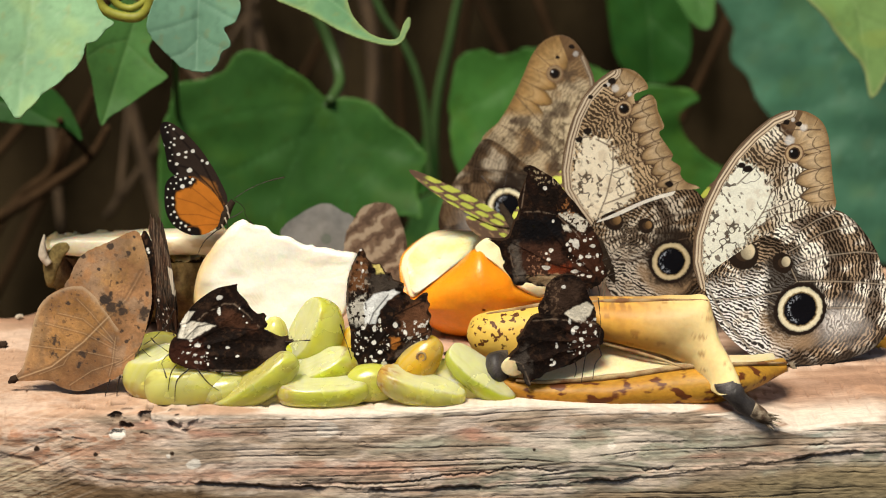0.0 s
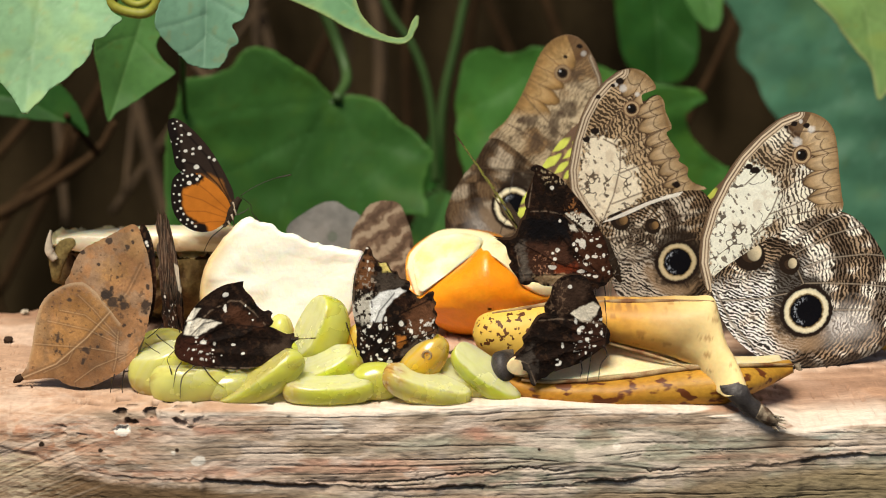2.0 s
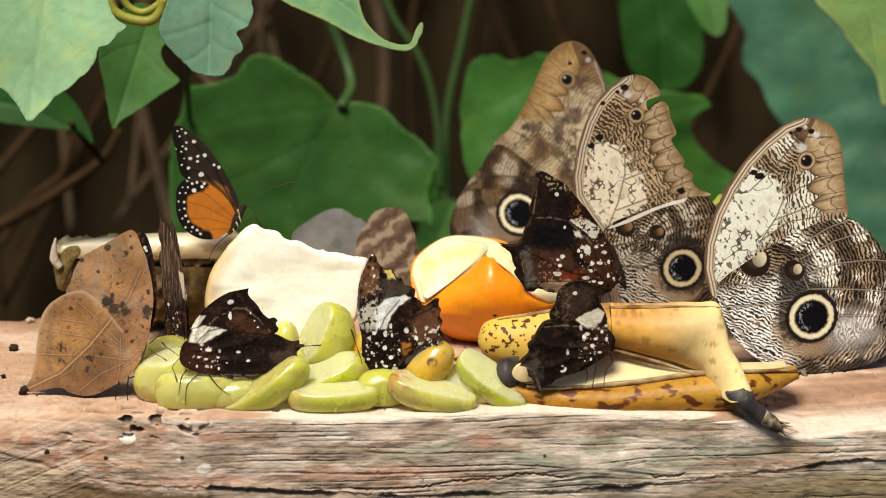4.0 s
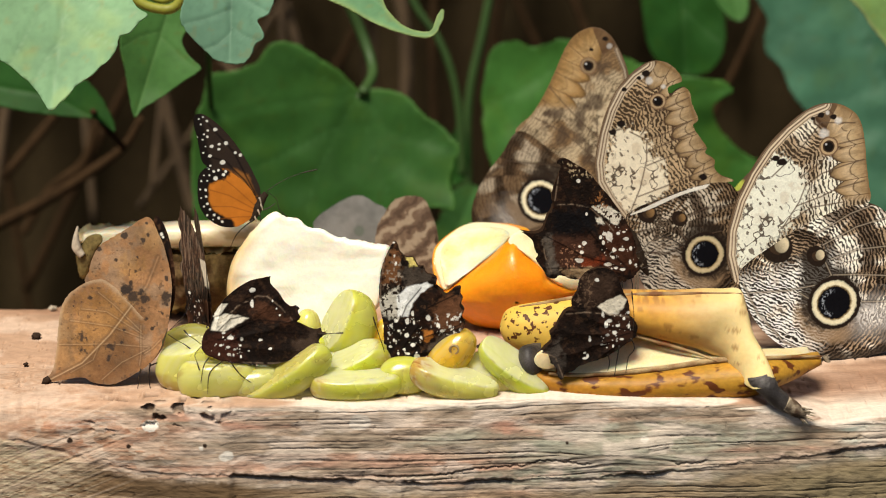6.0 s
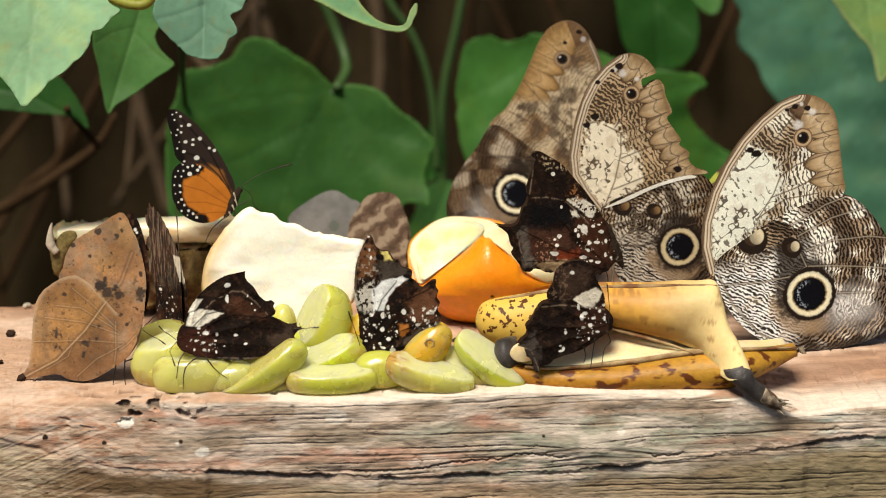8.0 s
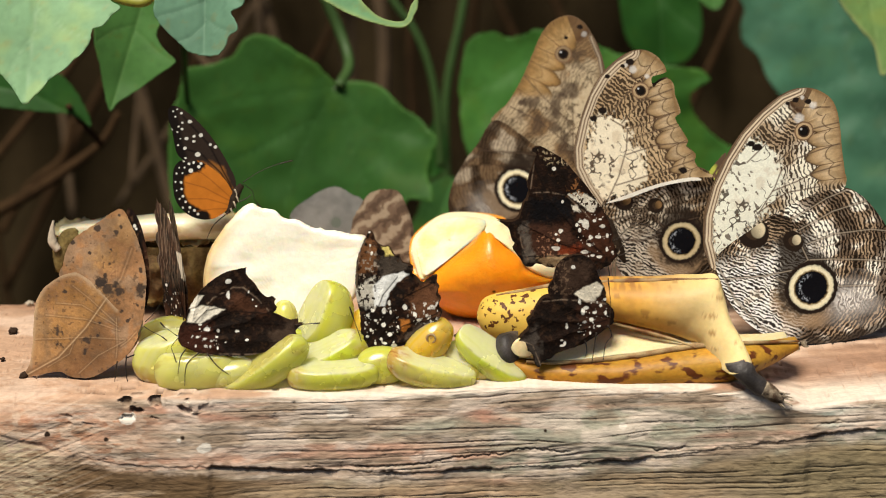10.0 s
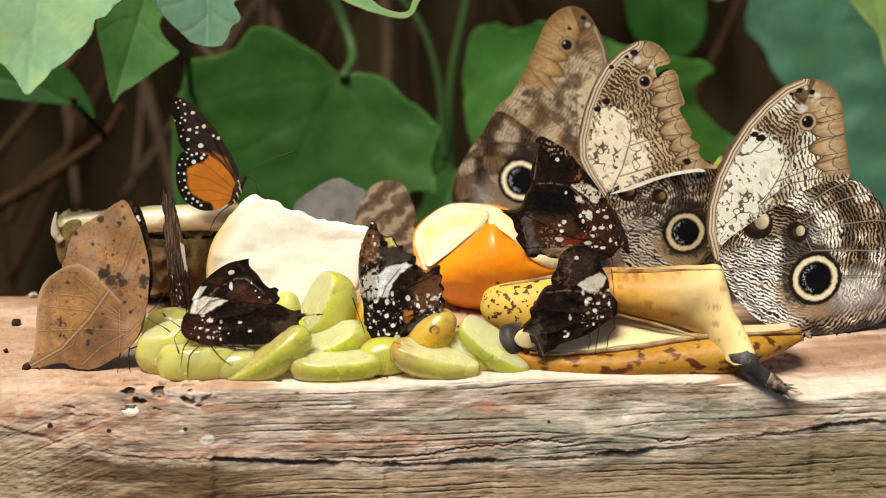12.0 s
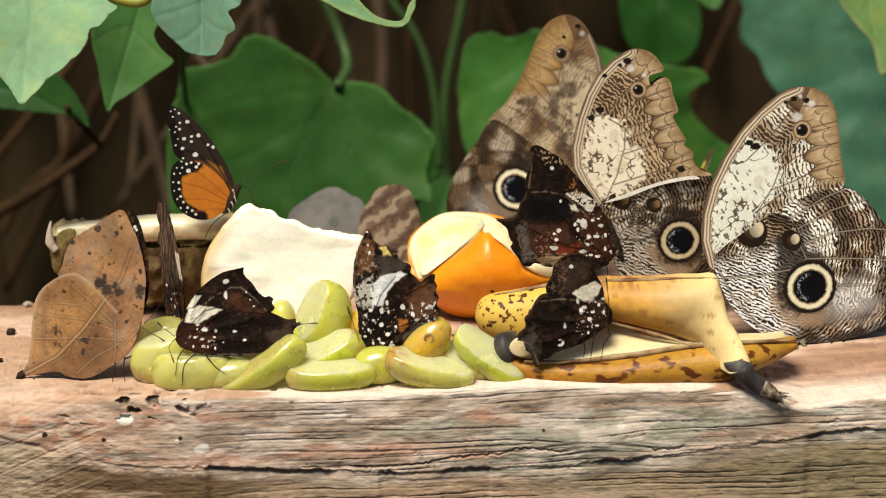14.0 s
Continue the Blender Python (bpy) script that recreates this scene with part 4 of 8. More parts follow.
def owl_behind():
    b = butterfly("brown owl butterfly with folded wings behind the orange", pose(0.0271, 0.0780, 0.0050, 0, 0, -12))
    fore = [(26.9, 20.3), (29.4, 37.2), (30.6, 52.1), (30.8, 63.2), (29.2, 72.3), (26.5, 78.6), (22.8, 83.7), (18.1, 85.4), (13.1, 83.4), (9.5, 78.9), (6.3, 71.5), (2.9, 64), (-1.4, 56.8), (-6.9, 50.3), (-0.3, 41.6), (9.1, 32.6), (20.3, 21.9)]
    hind = [(25.9, 20.3), (20.2, 29.4), (12.7, 38.4), (3.4, 46.4), (-5.6, 51.1), (-11.2, 43.4), (-16, 36.8), (-19.4, 30.6), (-21.3, 23.4), (-19.9, 16.2), (-15.2, 7.8), (-5.7, 1.6), (5.6, 0.3), (16.8, 4.7), (24.2, 12.6)]
    fk = dict(root=(26.8, 21.2), margin=[(18.1, 85.4), (13.1, 83.4), (9.5, 78.9), (6.3, 71.5), (2.9, 64), (-1.4, 56.8), (-6.9, 50.3)],
              costa=[(26.9, 20.3), (29.4, 37.2), (30.6, 52.1), (30.8, 63.2), (29.2, 72.3), (26.5, 78.6)],
              pale=[(25.3, 64.8), (28.2, 55.7), (27.4, 42.7), (23.8, 37), (18.2, 44.2), (19.9, 55.4)],
              calm=0.5, tint=0.56, warm=(1.12, 0.96, 0.76), tan=(0.64, 0.38, 0.15), busy=0.06, cloud=1.0, line=0.35, scallop=5.0, wide=1.0, edge=1.6, tan_on=lambda x, z: step((8.8, 57.8)[1], (8.8, 61.5)[1], z),
              veins=[[(25.9, 24), (20.1, 42.4), (19.9, 55.4)], [(20.1, 42.4), (8.9, 51.3), (-0.4, 55.6)], [(20, 49.9), (10.7, 58.8), (4.1, 65.9)]],
              marks=[(22.3, 81.9, 1.11), (17.8, 78.3, 0.9)], clouds=[(7.9, 57.8, 5.0), (10.7, 51.4, 6.0), (14.5, 56.0, 4.5), (19.7, 62.1, 4.0), (18.2, 42.4, 5.0), (2.9, 53.8, 3.5), (21, 72, 3.5), (24, 50, 4)], whites=[(23.6, 79.7, 1.2)], eye=[(16.9, 73.1, 2.78)][0])
    sx, sz = (-5.8, 18.8)
    hk = dict(root=(25.9, 22.1), eye=[(1.8, 28.6, 6.68)][0], calm=0.5, tint=0.46, warm=(1.08, 0.97, 0.82), side=-1, fan=(16, 36), low=lambda x, z: 0 * x,
              light=lambda x, z: 0.8 * np.exp(-(((x - sx + 2) / 6) ** 2 + ((z - sz - 3) / 5) ** 2)),
              shade=[(-3.1, 35.9), (-0.3, 39.7), (7.1, 41.9), (12.7, 38.4), (10, 28.9), (6.4, 23.1), (-0.2, 22.8)], spots=[(18.2, 41.4, 3.34)], spot_col=(0.05, 0.03, 0.02), vein_col=(0.09, 0.06, 0.04),
              veins=[[(24, 23.9), (9, 40.1), (-9.7, 41.2), (-20, 32.3)], [(12.9, 23.4), (-5.8, 16.9), (-17.1, 12.5)]])
    owl_wings(b, fore, hind, fk, hk, (17.1, 59), (0.8, 24.7))
    insect_body(b, [(28.7, 21.3), (25.1, 16.4), (20.5, 8.7), (16.9, 2.8)], (1.2, 2.4, 2.6, 1.5), HAIR, 2.0)
    for p in ([(20.5, 8.7), (22.4, 5), (22.5, 0.8)], [(13.1, 4.5), (13.1, 2.6), (12.2, -0.1)]):
        limb("leg", b, [(x, 1.5, z) for x, z in p], 0.4)


owl_standing()
torn_wings = owl_torn()
owl_behind()


# ---- the dark butterflies with white marks ----
def dark_wing(x, z, k):
    n1, n2 = fbm(x * 0.25, z * 0.25, k["seed"]), fbm(x * 0.9, z * 0.9, k["seed"] + 3)
    col = np.zeros((*x.shape, 3)) + np.array((0.015, 0.010, 0.008))
    col = blend(col, (0.050, 0.020, 0.011), step(0.46, 0.62, n1) * k["red"])
    col = blend(col, (0.17, 0.085, 0.045), step(0.56, 0.70, n2) * (0.15 + k["red"]) * 0.5)
    ripple = 0.5 + 0.5 * np.sin((x * 0.9 + z * 0.5 + 4 * n1) * 2.6)
    col = blend(col, (0.008, 0.006, 0.005), ripple * 0.4)
    # wing patches; the dim brown ones also carry the wings' sheen as colour
    for area in k["areas"]:
        c, pts = np.array(area[0]) * (0.85 if max(area[0]) < 0.2 else 1.0), area[1]
        soft, wild = area[2:] if len(area) > 2 else (0.5, 1.3)
        m = area_mask(x, z, pts, soft, wild, k["seed"] + 5)
        col = blend(col, np.array(c) * (0.75 + 0.5 * n2[..., None]), m)
    for poly, size, c in k.get("lace", ()):
        # broken dark or pale flecks inside an area
        m = area_mask(x, z, poly, 0.8, 1.0, k["seed"] + 9)
        col = blend(col, c, m * step(0.60, 0.66, fbm(x * size * 1.3, z * size, k["seed"] + 11, 3)))
    for line in k["veins"]:
        d, _ = line_dist(x, z, line)
        col = blend(col, (0.010, 0.007, 0.006), np.exp(-(d / 0.22) ** 2) * 0.8)
    for line in k.get("pale_lines", ()):
        d, _ = line_dist(x, z, line)
        col = blend(col, (0.24, 0.17, 0.12), np.exp(-(d / 0.2) ** 2) * 0.7 * step(0.3, 0.55, n2))
    for sx, sz, sr in k["spots"]:
        q = math.sin(sx * 3.1 + sz)
        d = np.hypot((x - sx) * (1 + 0.3 * q), (z - sz) * (1 - 0.3 * q)) + 0.8 * sr * (n2 - 0.5)
        col = blend(col, (0.86, 0.82, 0.74), step(sr * 0.86, sr * 0.6, d))
    if k.get("sprinkle"):
        rs = random.Random(k["seed"])
        xs, zs = [p[0] for p in k["sprinkle"]], [p[1] for p in k["sprinkle"]]
        m = inside(x, z, k["sprinkle"])
        for _ in range(k.get("grains", 46)):
            px, pz, sr = rs.uniform(min(xs), max(xs)), rs.uniform(min(zs), max(zs)), rs.choice((0.14, 0.17, 0.22, 0.32))
            d = np.hypot((x - px) * rs.uniform(0.7, 1.4), z - pz)
            col = blend(col, (0.74, 0.68, 0.60), step(sr, sr * 0.6, d) * m * 0.9)
    return col


def dark_butterfly(label, m, fore, hind, cf, ch, k, body, legs, feelers, depth=1.0):
    b = butterfly(label, m)
    f = wing("forewing", fore, cf, lambda x, z: dark_wing(x, z, k), b, 320, 80, depth, rough_edge=0.05, seed=k["seed"], mat=SATIN_WING, folds=0.38, fold_root=body[1])
    h = wing("hindwing", hind, ch, lambda x, z: dark_wing(x, z, k), b, 320, 90, 0.0, veins=k["veins"], rough_edge=0.05, seed=k["seed"] + 1, mat=SATIN_WING, folds=0.38, fold_root=body[1])
    plain = lambda x, z: np.zeros((*x.shape, 3)) + np.array((0.05, 0.028, 0.017))
    wing("forewing", fore, cf, plain, b, 120, 14, depth + 1.6)
    wing("hindwing", hind, ch, plain, b, 120, 14, depth + 2.4)
    insect_body(b, body, (0.5, 1.0, 1.1, 0.9, 0.6), HAIR, 1.7)
    for p in legs:
        limb("leg", b, [(x, -1.0 - 0.4 * i, z) for i, (x, z) in enumerate(p)], 0.2)
    for p in feelers:
        antenna(b, [(x, -0.6 - 0.3 * i, z) for i, (x, z) in enumerate(p)])
    return b


def dark_on_grapes():
    red = (0.085, 0.036, 0.02)
    k = dict(seed=3, red=0.15, areas=[(red, [(4.3, 15.3), (8.4, 17.6), (13.1, 13.5), (16.3, 11), (8.2, 11.7)], 1.5, 2.0), ((0.06, 0.022, 0.014), [(-8.6, 8.3), (0.2, 8.9), (1.9, 0.8), (-3.2, 0.2), (-8.8, 2.3)], 1.5, 2.0), ((0.07, 0.045, 0.032), [(16.2, 5.3), (23.5, 8.4), (23.9, 3.5), (20.1, 0.3)], 1.5, 2.0),
                                      ((0.84, 0.77, 0.64), [(-6.5, 9.4), (-5.5, 12.9), (-2.3, 14), (1.2, 13.4), (4.1, 12.6), (0.2, 10.5), (-2.7, 8.8)], 0.3, 0.3), ((0.84, 0.77, 0.64), [(-6.1, 13.1), (-4.6, 17), (-1.6, 16.7), (-3.9, 13.5)], 0.25, 0.2)],
             veins=[[(-4.3, 9.3), (-1, 12.5), (4.3, 13.4)], [(-3, 8.5), (6.7, 12), (16.3, 11)], [(-4.7, 6.6), (8.2, 8.7), (19.4, 7.7)]], pale_lines=[[(-3.8, 11.4), (1.1, 16), (6.8, 18.8), (9.7, 18.6), (13.5, 15.4), (16.6, 11.8)], [(2.4, -0.1), (11.2, -0.6), (18, -0.3)]],
             spots=[(5.4, 20.5, 0.97), (5.3, 16.6, 0.89), (-1, 7, 0.97), (-3, 8.5, 0.64), (7.5, 6.2, 0.64), (10.2, 3.7, 0.56), (-1.8, 4.4, 0.72), (-3.8, 5, 0.56), (0.1, 3.7, 0.48), (-1.6, 2.3, 0.64), (1.8, 1.6, 0.40), (4.1, 3.2, 0.32), (11.1, 17.4, 0.40), (12.2, 15.1, 0.32), (13.1, 13.2, 0.32), (2.1, 6.6, 0.64), (-0.3, 2.1, 0.48), (-4.4, 2.5, 0.48), (1.7, 4.8, 0.48)],
             sprinkle=[(-7.9, 7.5), (0.2, 8.6), (2.3, 2.4), (-3.2, 0.6), (-7.6, 2.6)], grains=22)
    return dark_butterfly("dark brown butterfly with a cream band resting on cut grapes", pose(-0.0618, -0.0330, 0.0103, -8, 0, 5),
        [(-6.7, 9.1), (-4.5, 15.5), (-0.4, 19.9), (4.5, 22.9), (8.5, 23.8), (10.7, 24.2), (10.7, 24.2), (10.7, 22), (12.9, 19.6), (14.5, 17), (16.4, 15.4), (17.6, 15.7), (18.6, 15), (18.3, 13.7), (18.9, 12.4), (17.6, 11.1), (11.4, 8.7), (3.4, 8)],
        [(-7.8, 9.1), (-3.8, 11), (1.1, 16.2), (6.8, 19), (9.7, 18.7), (13.5, 15.7), (16.6, 11.8), (19.8, 10.1), (22.7, 8.7), (25.3, 9), (25.3, 9), (23.9, 7.7), (26.5, 7.7), (24.6, 6.4), (24.1, 4.8), (26.3, 2.8), (26.3, 2.8), (23.6, 3.2), (22.6, 3.9), (21.9, 1.1), (19.6, -0.5), (18.3, 0.4), (16.1, 0.1), (11.2, -0.8), (3.2, -0.6), (-3.2, 0.4), (-8, 2.5), (-9.2, 5.6)],
        (4.3, 15.3), (6.6, 7.5), k, [(-8.7, 6.2), (-6.3, 4.5), (-2.4, 2.5), (4.8, 1.5), (11.3, 2.2)],
        [[(-3.5, 0.6), (-7.1, -2.6), (-7.9, -8.7)], [(-1.3, 0.5), (1.5, -3.3), (4.7, -5.8)], [(-7.2, 1.8), (-8.8, -0.6), (-9.7, -5.4)]],
        [[(-9.5, 5.6), (-11.4, 7.2), (-13, 8.4), (-14.2, 9.9)], [(-9.2, 5.1), (-11.2, 2.7), (-10.6, 0.3), (-10, -1.9)], [(23.9, 7.6), (26.2, 7.7), (28.3, 7.8), (31.1, 7.9)]])


def dark_white_band():
    k = dict(seed=13, red=0.4, areas=[((0.20, 0.085, 0.035), [(-4.1, 28.3), (-1.5, 33.3), (0.5, 29.3), (0.1, 22.6), (-4.5, 23.3)], 1.0, 2.5), ((0.085, 0.065, 0.05), [(0.1, 26.8), (6.6, 27.8), (10.2, 24.3), (2.6, 21.4)], 1.0, 2.0), ((0.16, 0.07, 0.035), [(9.6, 16.3), (14.8, 20.6), (18.3, 19.1), (18.4, 10.8), (13.1, 9.7), (10.2, 12.1)], 1.2, 2.0),
                                      ((0.09, 0.065, 0.048), [(7.4, 2.8), (11.5, 8), (18, 10.3), (17.2, 7.9), (12.3, 4)], 0.8, 1.5), ((0.42, 0.15, 0.03), [(7.4, 9.5), (10.2, 10), (10, 7.3), (7.9, 6.2)], 0.5, 1.2),
                                      ((0.62, 0.57, 0.48), [(-5.5, 18.2), (0.1, 22.3), (1, 13.5), (-4, 12.8), (-5.5, 14.9)], 0.6, 1.5), ((0.92, 0.91, 0.88), [(-0.6, 19.3), (2.6, 22), (8.3, 23.6), (9.9, 22.9), (6.6, 20.5), (4.3, 17.4), (3, 13.4), (-0.3, 13.6)], 0.3, 0.35),
                                      ((0.72, 0.58, 0.18), [(2.1, 31), (4.2, 30.7), (5.7, 28.4), (3.2, 28)], 0.3, 0.6)],
             lace=[([(-5.4, 23.2), (0.4, 22.6), (1, 13), (-5.2, 13.2)], 1.1, (0.03, 0.02, 0.015)), ([(9.9, 13.8), (18, 14.9), (18, 8.6), (10.2, 8.6)], 1.3, (0.80, 0.74, 0.66)), ([(-4.1, 27.4), (0.1, 30.9), (1.7, 21.8), (-4.5, 21.1)], 1.2, (0.34, 0.27, 0.21))],
             veins=[[(-2.9, 2.4), (1.7, 9.3), (8.3, 16.2), (17.2, 20.7)], [(-1.6, 1.6), (8.2, 7.9), (18, 11.6)], [(0.1, 10.9), (2.5, 16.9), (6.6, 22)]], pale_lines=[[(-5.3, 18.3), (-5.1, 24.1), (-4.1, 29.1), (-2.4, 32.8)]],
             spots=[(8.7, 13.3, 0.97), (-0.6, 12.2, 0.81), (-2.2, 10.5, 0.73), (0.2, 9.3, 0.65), (2.7, 12.4, 0.97), (4.2, 14.4, 0.81), (2.5, 8, 0.81), (4.6, 11.9, 0.65), (-2.9, 8.3, 0.49), (11.5, 11.3, 0.81), (12.8, 9.7, 0.65), (14.8, 11.1, 0.49), (4.3, 5.2, 0.81), (5.3, 1.9, 0.97), (2.6, 2.6, 0.65), (3.6, 0.1, 0.49), (1.7, 3.9, 0.49), (6.6, 7.5, 0.49), (-1.3, 6.3, 0.49), (0, 2.5, 0.49), (-2.3, 4.5, 0.49), (-1.2, 30.9, 0.49), (-0.8, 28.7, 0.65), (-1.5, 34.8, 0.49)],
             sprinkle=[(-4.2, 11.6), (6.6, 13.7), (7.4, 1.1), (1.6, 0.1), (-2.5, 1.6)], grains=60)
    return dark_butterfly("brown butterfly with a broad white wing band on grapes", pose(-0.0153, -0.0270, 0.0086, 0, 0, -8),
        [(-3.6, 2.4), (-4.5, 10.8), (-5.5, 15.7), (-5.6, 20.7), (-5.3, 24.9), (-4.3, 29.1), (-2.8, 32.5), (-1.5, 35.1), (-0.3, 33.9), (0.2, 32.2), (2.3, 30.6), (4.1, 30.7), (5.7, 28.1), (7, 28.3), (7.9, 26.2), (9.9, 25.6), (10.9, 24), (8.3, 16.2), (3.3, 6)],
        [(-3.6, 1.5), (-2.4, 9.2), (1.7, 16.8), (7, 22.5), (10.2, 22.6), (12.5, 21), (13.1, 19.7), (15.4, 21.5), (16.4, 22.2), (17.7, 22.2), (17.5, 20.2), (18.3, 18.9), (17.7, 17.2), (18.7, 15.6), (18, 13.3), (19, 11.3), (17.4, 8.9), (14.8, 6.1), (11.5, 4), (8.2, 2), (6.2, 1.1), (5.3, -0.8), (1.6, -0.6), (-2.5, 0.6)],
        (0.4, 17.6), (6.6, 10.3), k, [(-4.3, 1.9), (-1.6, 0.4), (2.5, 0.9), (7.4, 3.2), (11.5, 6.3)],
        [[(8.2, 2), (12.3, -0.4), (16.1, -1.9)], [(-2, 0.4), (-2.3, -1.8), (-1.8, -4.6)], [(7.4, 1.1), (5.7, -1), (4.1, -2)]],
        [[(-3.6, 2.1), (-4.6, 5.7), (-5.9, 9.9), (-7, 13.7)], [(-2.5, 0.7), (-2.1, -0.9), (-2, -2.6), (-1.8, -4.3)]])


def dark_by_orange():
    rust = (0.13, 0.045, 0.02)
    k = dict(seed=23, red=0.2, areas=[((0.075, 0.034, 0.022), [(-17.3, 14.4), (-3.6, 14.1), (-2.6, 4.4), (-12.9, 3.8), (-17.3, 8.3)], 1.5, 2.5), ((0.22, 0.045, 0.018), [(-8.3, 7.4), (-1, 7.9), (-0.4, 5.4), (-7.8, 4.6)], 1.0, 1.6), ((0.14, 0.115, 0.095), [(-19.7, 14.5), (-17, 14.9), (-16.2, 6.5), (-14.6, 3), (-18.1, 3.1)], 0.8, 1.5),
                                      ((0.30, 0.21, 0.12), [(-14.7, 4.1), (-10.4, 5), (-1.8, 4.1), (-0, 1.9), (-9.5, 1.5), (-12.9, 2.4)], 0.5, 1.2), ((0.011, 0.010, 0.011), [(-16.5, 21.8), (-5.5, 22.8), (-3.7, 15.8), (-16.5, 15.2)], 1.5, 2.0), ((0.07, 0.028, 0.016), [(-2.3, 18.4), (6.6, 16.4), (9.4, 3.3), (-0, 2.6)], 1.5, 2.0),
                                      ((0.82, 0.76, 0.64), [(-4.8, 22.9), (-1.7, 23.9), (1.4, 22.5), (4.5, 20.3), (2.8, 17.4), (0.8, 18), (-1.7, 20.8)], 0.3, 0.6), ((0.80, 0.74, 0.62), [(-3.7, 19.8), (-1.6, 19.4), (-0.9, 17.7), (-3, 18)], 0.3, 0.6)],
             lace=[([(-3.8, 28.8), (0.6, 26.6), (1.1, 22.5), (-5.4, 22.3)], 1.2, (0.26, 0.11, 0.04)), ([(-14.1, 36.9), (-8.2, 35.8), (-4.7, 32.6), (-10.7, 32.4)], 1.4, (0.42, 0.32, 0.20)), ([(-14.7, 10.9), (-7.9, 11.6), (-6.9, 3.9), (-13.8, 3.7)], 1.5, (0.34, 0.17, 0.10)), ([(-4.4, 23.6), (4.5, 21.7), (3.2, 17.2), (-2, 18.4)], 1.3, (0.05, 0.03, 0.02))],
             veins=[[(6, 4.2), (-3.6, 13.2), (-10.6, 22), (-14.9, 32.5)], [(5.1, 4.3), (-7, 8.1), (-19.9, 15.3)], [(5.1, 3.4), (-6.9, 4.6), (-18.1, 4.8)]], pale_lines=[[(-15.4, 24.2), (-10.6, 24.1), (-5.5, 22.8), (-0.3, 18), (2.4, 14.8)], [(-19.9, 13.6), (-19, 8.3), (-16.9, 3.1)], [(-14.9, 32.5), (-16.1, 25.3)]],
             spots=[(-7, 12.2, 1.02), (-8.7, 6.9, 1.19), (-8, 9.5, 0.68), (-9, 31, 0.85), (0.3, 14.1, 1.70), (-1.1, 14.9, 0.85), (1.9, 9.9, 1.02), (4.3, 9.9, 0.85), (-0.1, 5.4, 1.02), (3.2, 14.8, 0.68), (5.8, 13, 0.85), (7.1, 10.1, 0.68), (1.6, 7.5, 0.68), (4.4, 3.9, 0.85), (6.8, 6, 0.68), (-8.6, 11.2, 0.51), (-6.6, 21.1, 0.51), (-1.5, 12.3, 0.68), (2.5, 4.3, 0.68), (8.5, 5, 0.51), (-2.3, 13.9, 0.68), (4.9, 15.1, 0.51)],
             sprinkle=[(-2.9, 20.1), (4.9, 19.9), (8.8, 11.2), (10, 3.3), (-0, 2.6), (-2.7, 11.4)], grains=60)
    return dark_butterfly("dark butterfly with pale spots and ragged wings beside the orange", pose(0.0470, 0.0120, 0.0224, 0, 0, 6),
        [(6.8, 6), (8.8, 10.3), (6.6, 16.4), (4, 20.8), (1, 25.2), (-2.5, 29.4), (-5.9, 33.5), (-9.9, 36.1), (-12.4, 37.6), (-14.1, 37.9), (-15.5, 36.6), (-14.1, 35.5), (-15.1, 32.8), (-16.4, 29.1), (-16.6, 24.9), (-10.6, 20.3), (-1.9, 11.4)],
        [(8.9, 2.4), (8.8, 7.7), (-0.2, 16.6), (-8.9, 23.7), (-15.7, 24.6), (-17.1, 22.2), (-18.2, 20.8), (-19.2, 17.7), (-20.4, 16), (-23.1, 15.6), (-26.5, 16.2), (-26.5, 16.2), (-24.2, 14.7), (-22.4, 12.6), (-21.7, 9.8), (-20.5, 8.4), (-21.5, 7), (-20, 5.2), (-18.9, 3.1), (-17.7, 1.7), (-15.8, 1.6), (-14.5, 2.5), (-10.3, 1.1), (-6.9, 2.1), (-0.9, 1.3), (4.3, -0.3)],
        (-3.7, 21.9), (-8.7, 11.6), k, [(10.3, 4.1), (8.2, 2.8), (4.3, 1.6), (-1.8, 2.7), (-6.9, 4.6)],
        [[(6.9, 1.1), (7.3, -1.1), (7, -3.7)], [(4.3, 0.4), (4.2, -1.3), (3.5, -3.6)], [(1.7, 0.8), (1, -0.9), (0.7, -3.5)]],
        [[(9.9, 5), (11.3, 7.6), (12.6, 9), (14, 10.2)], [(10.3, 4.1), (12.3, 4.9), (13.7, 5.4), (15.4, 5.7)]])


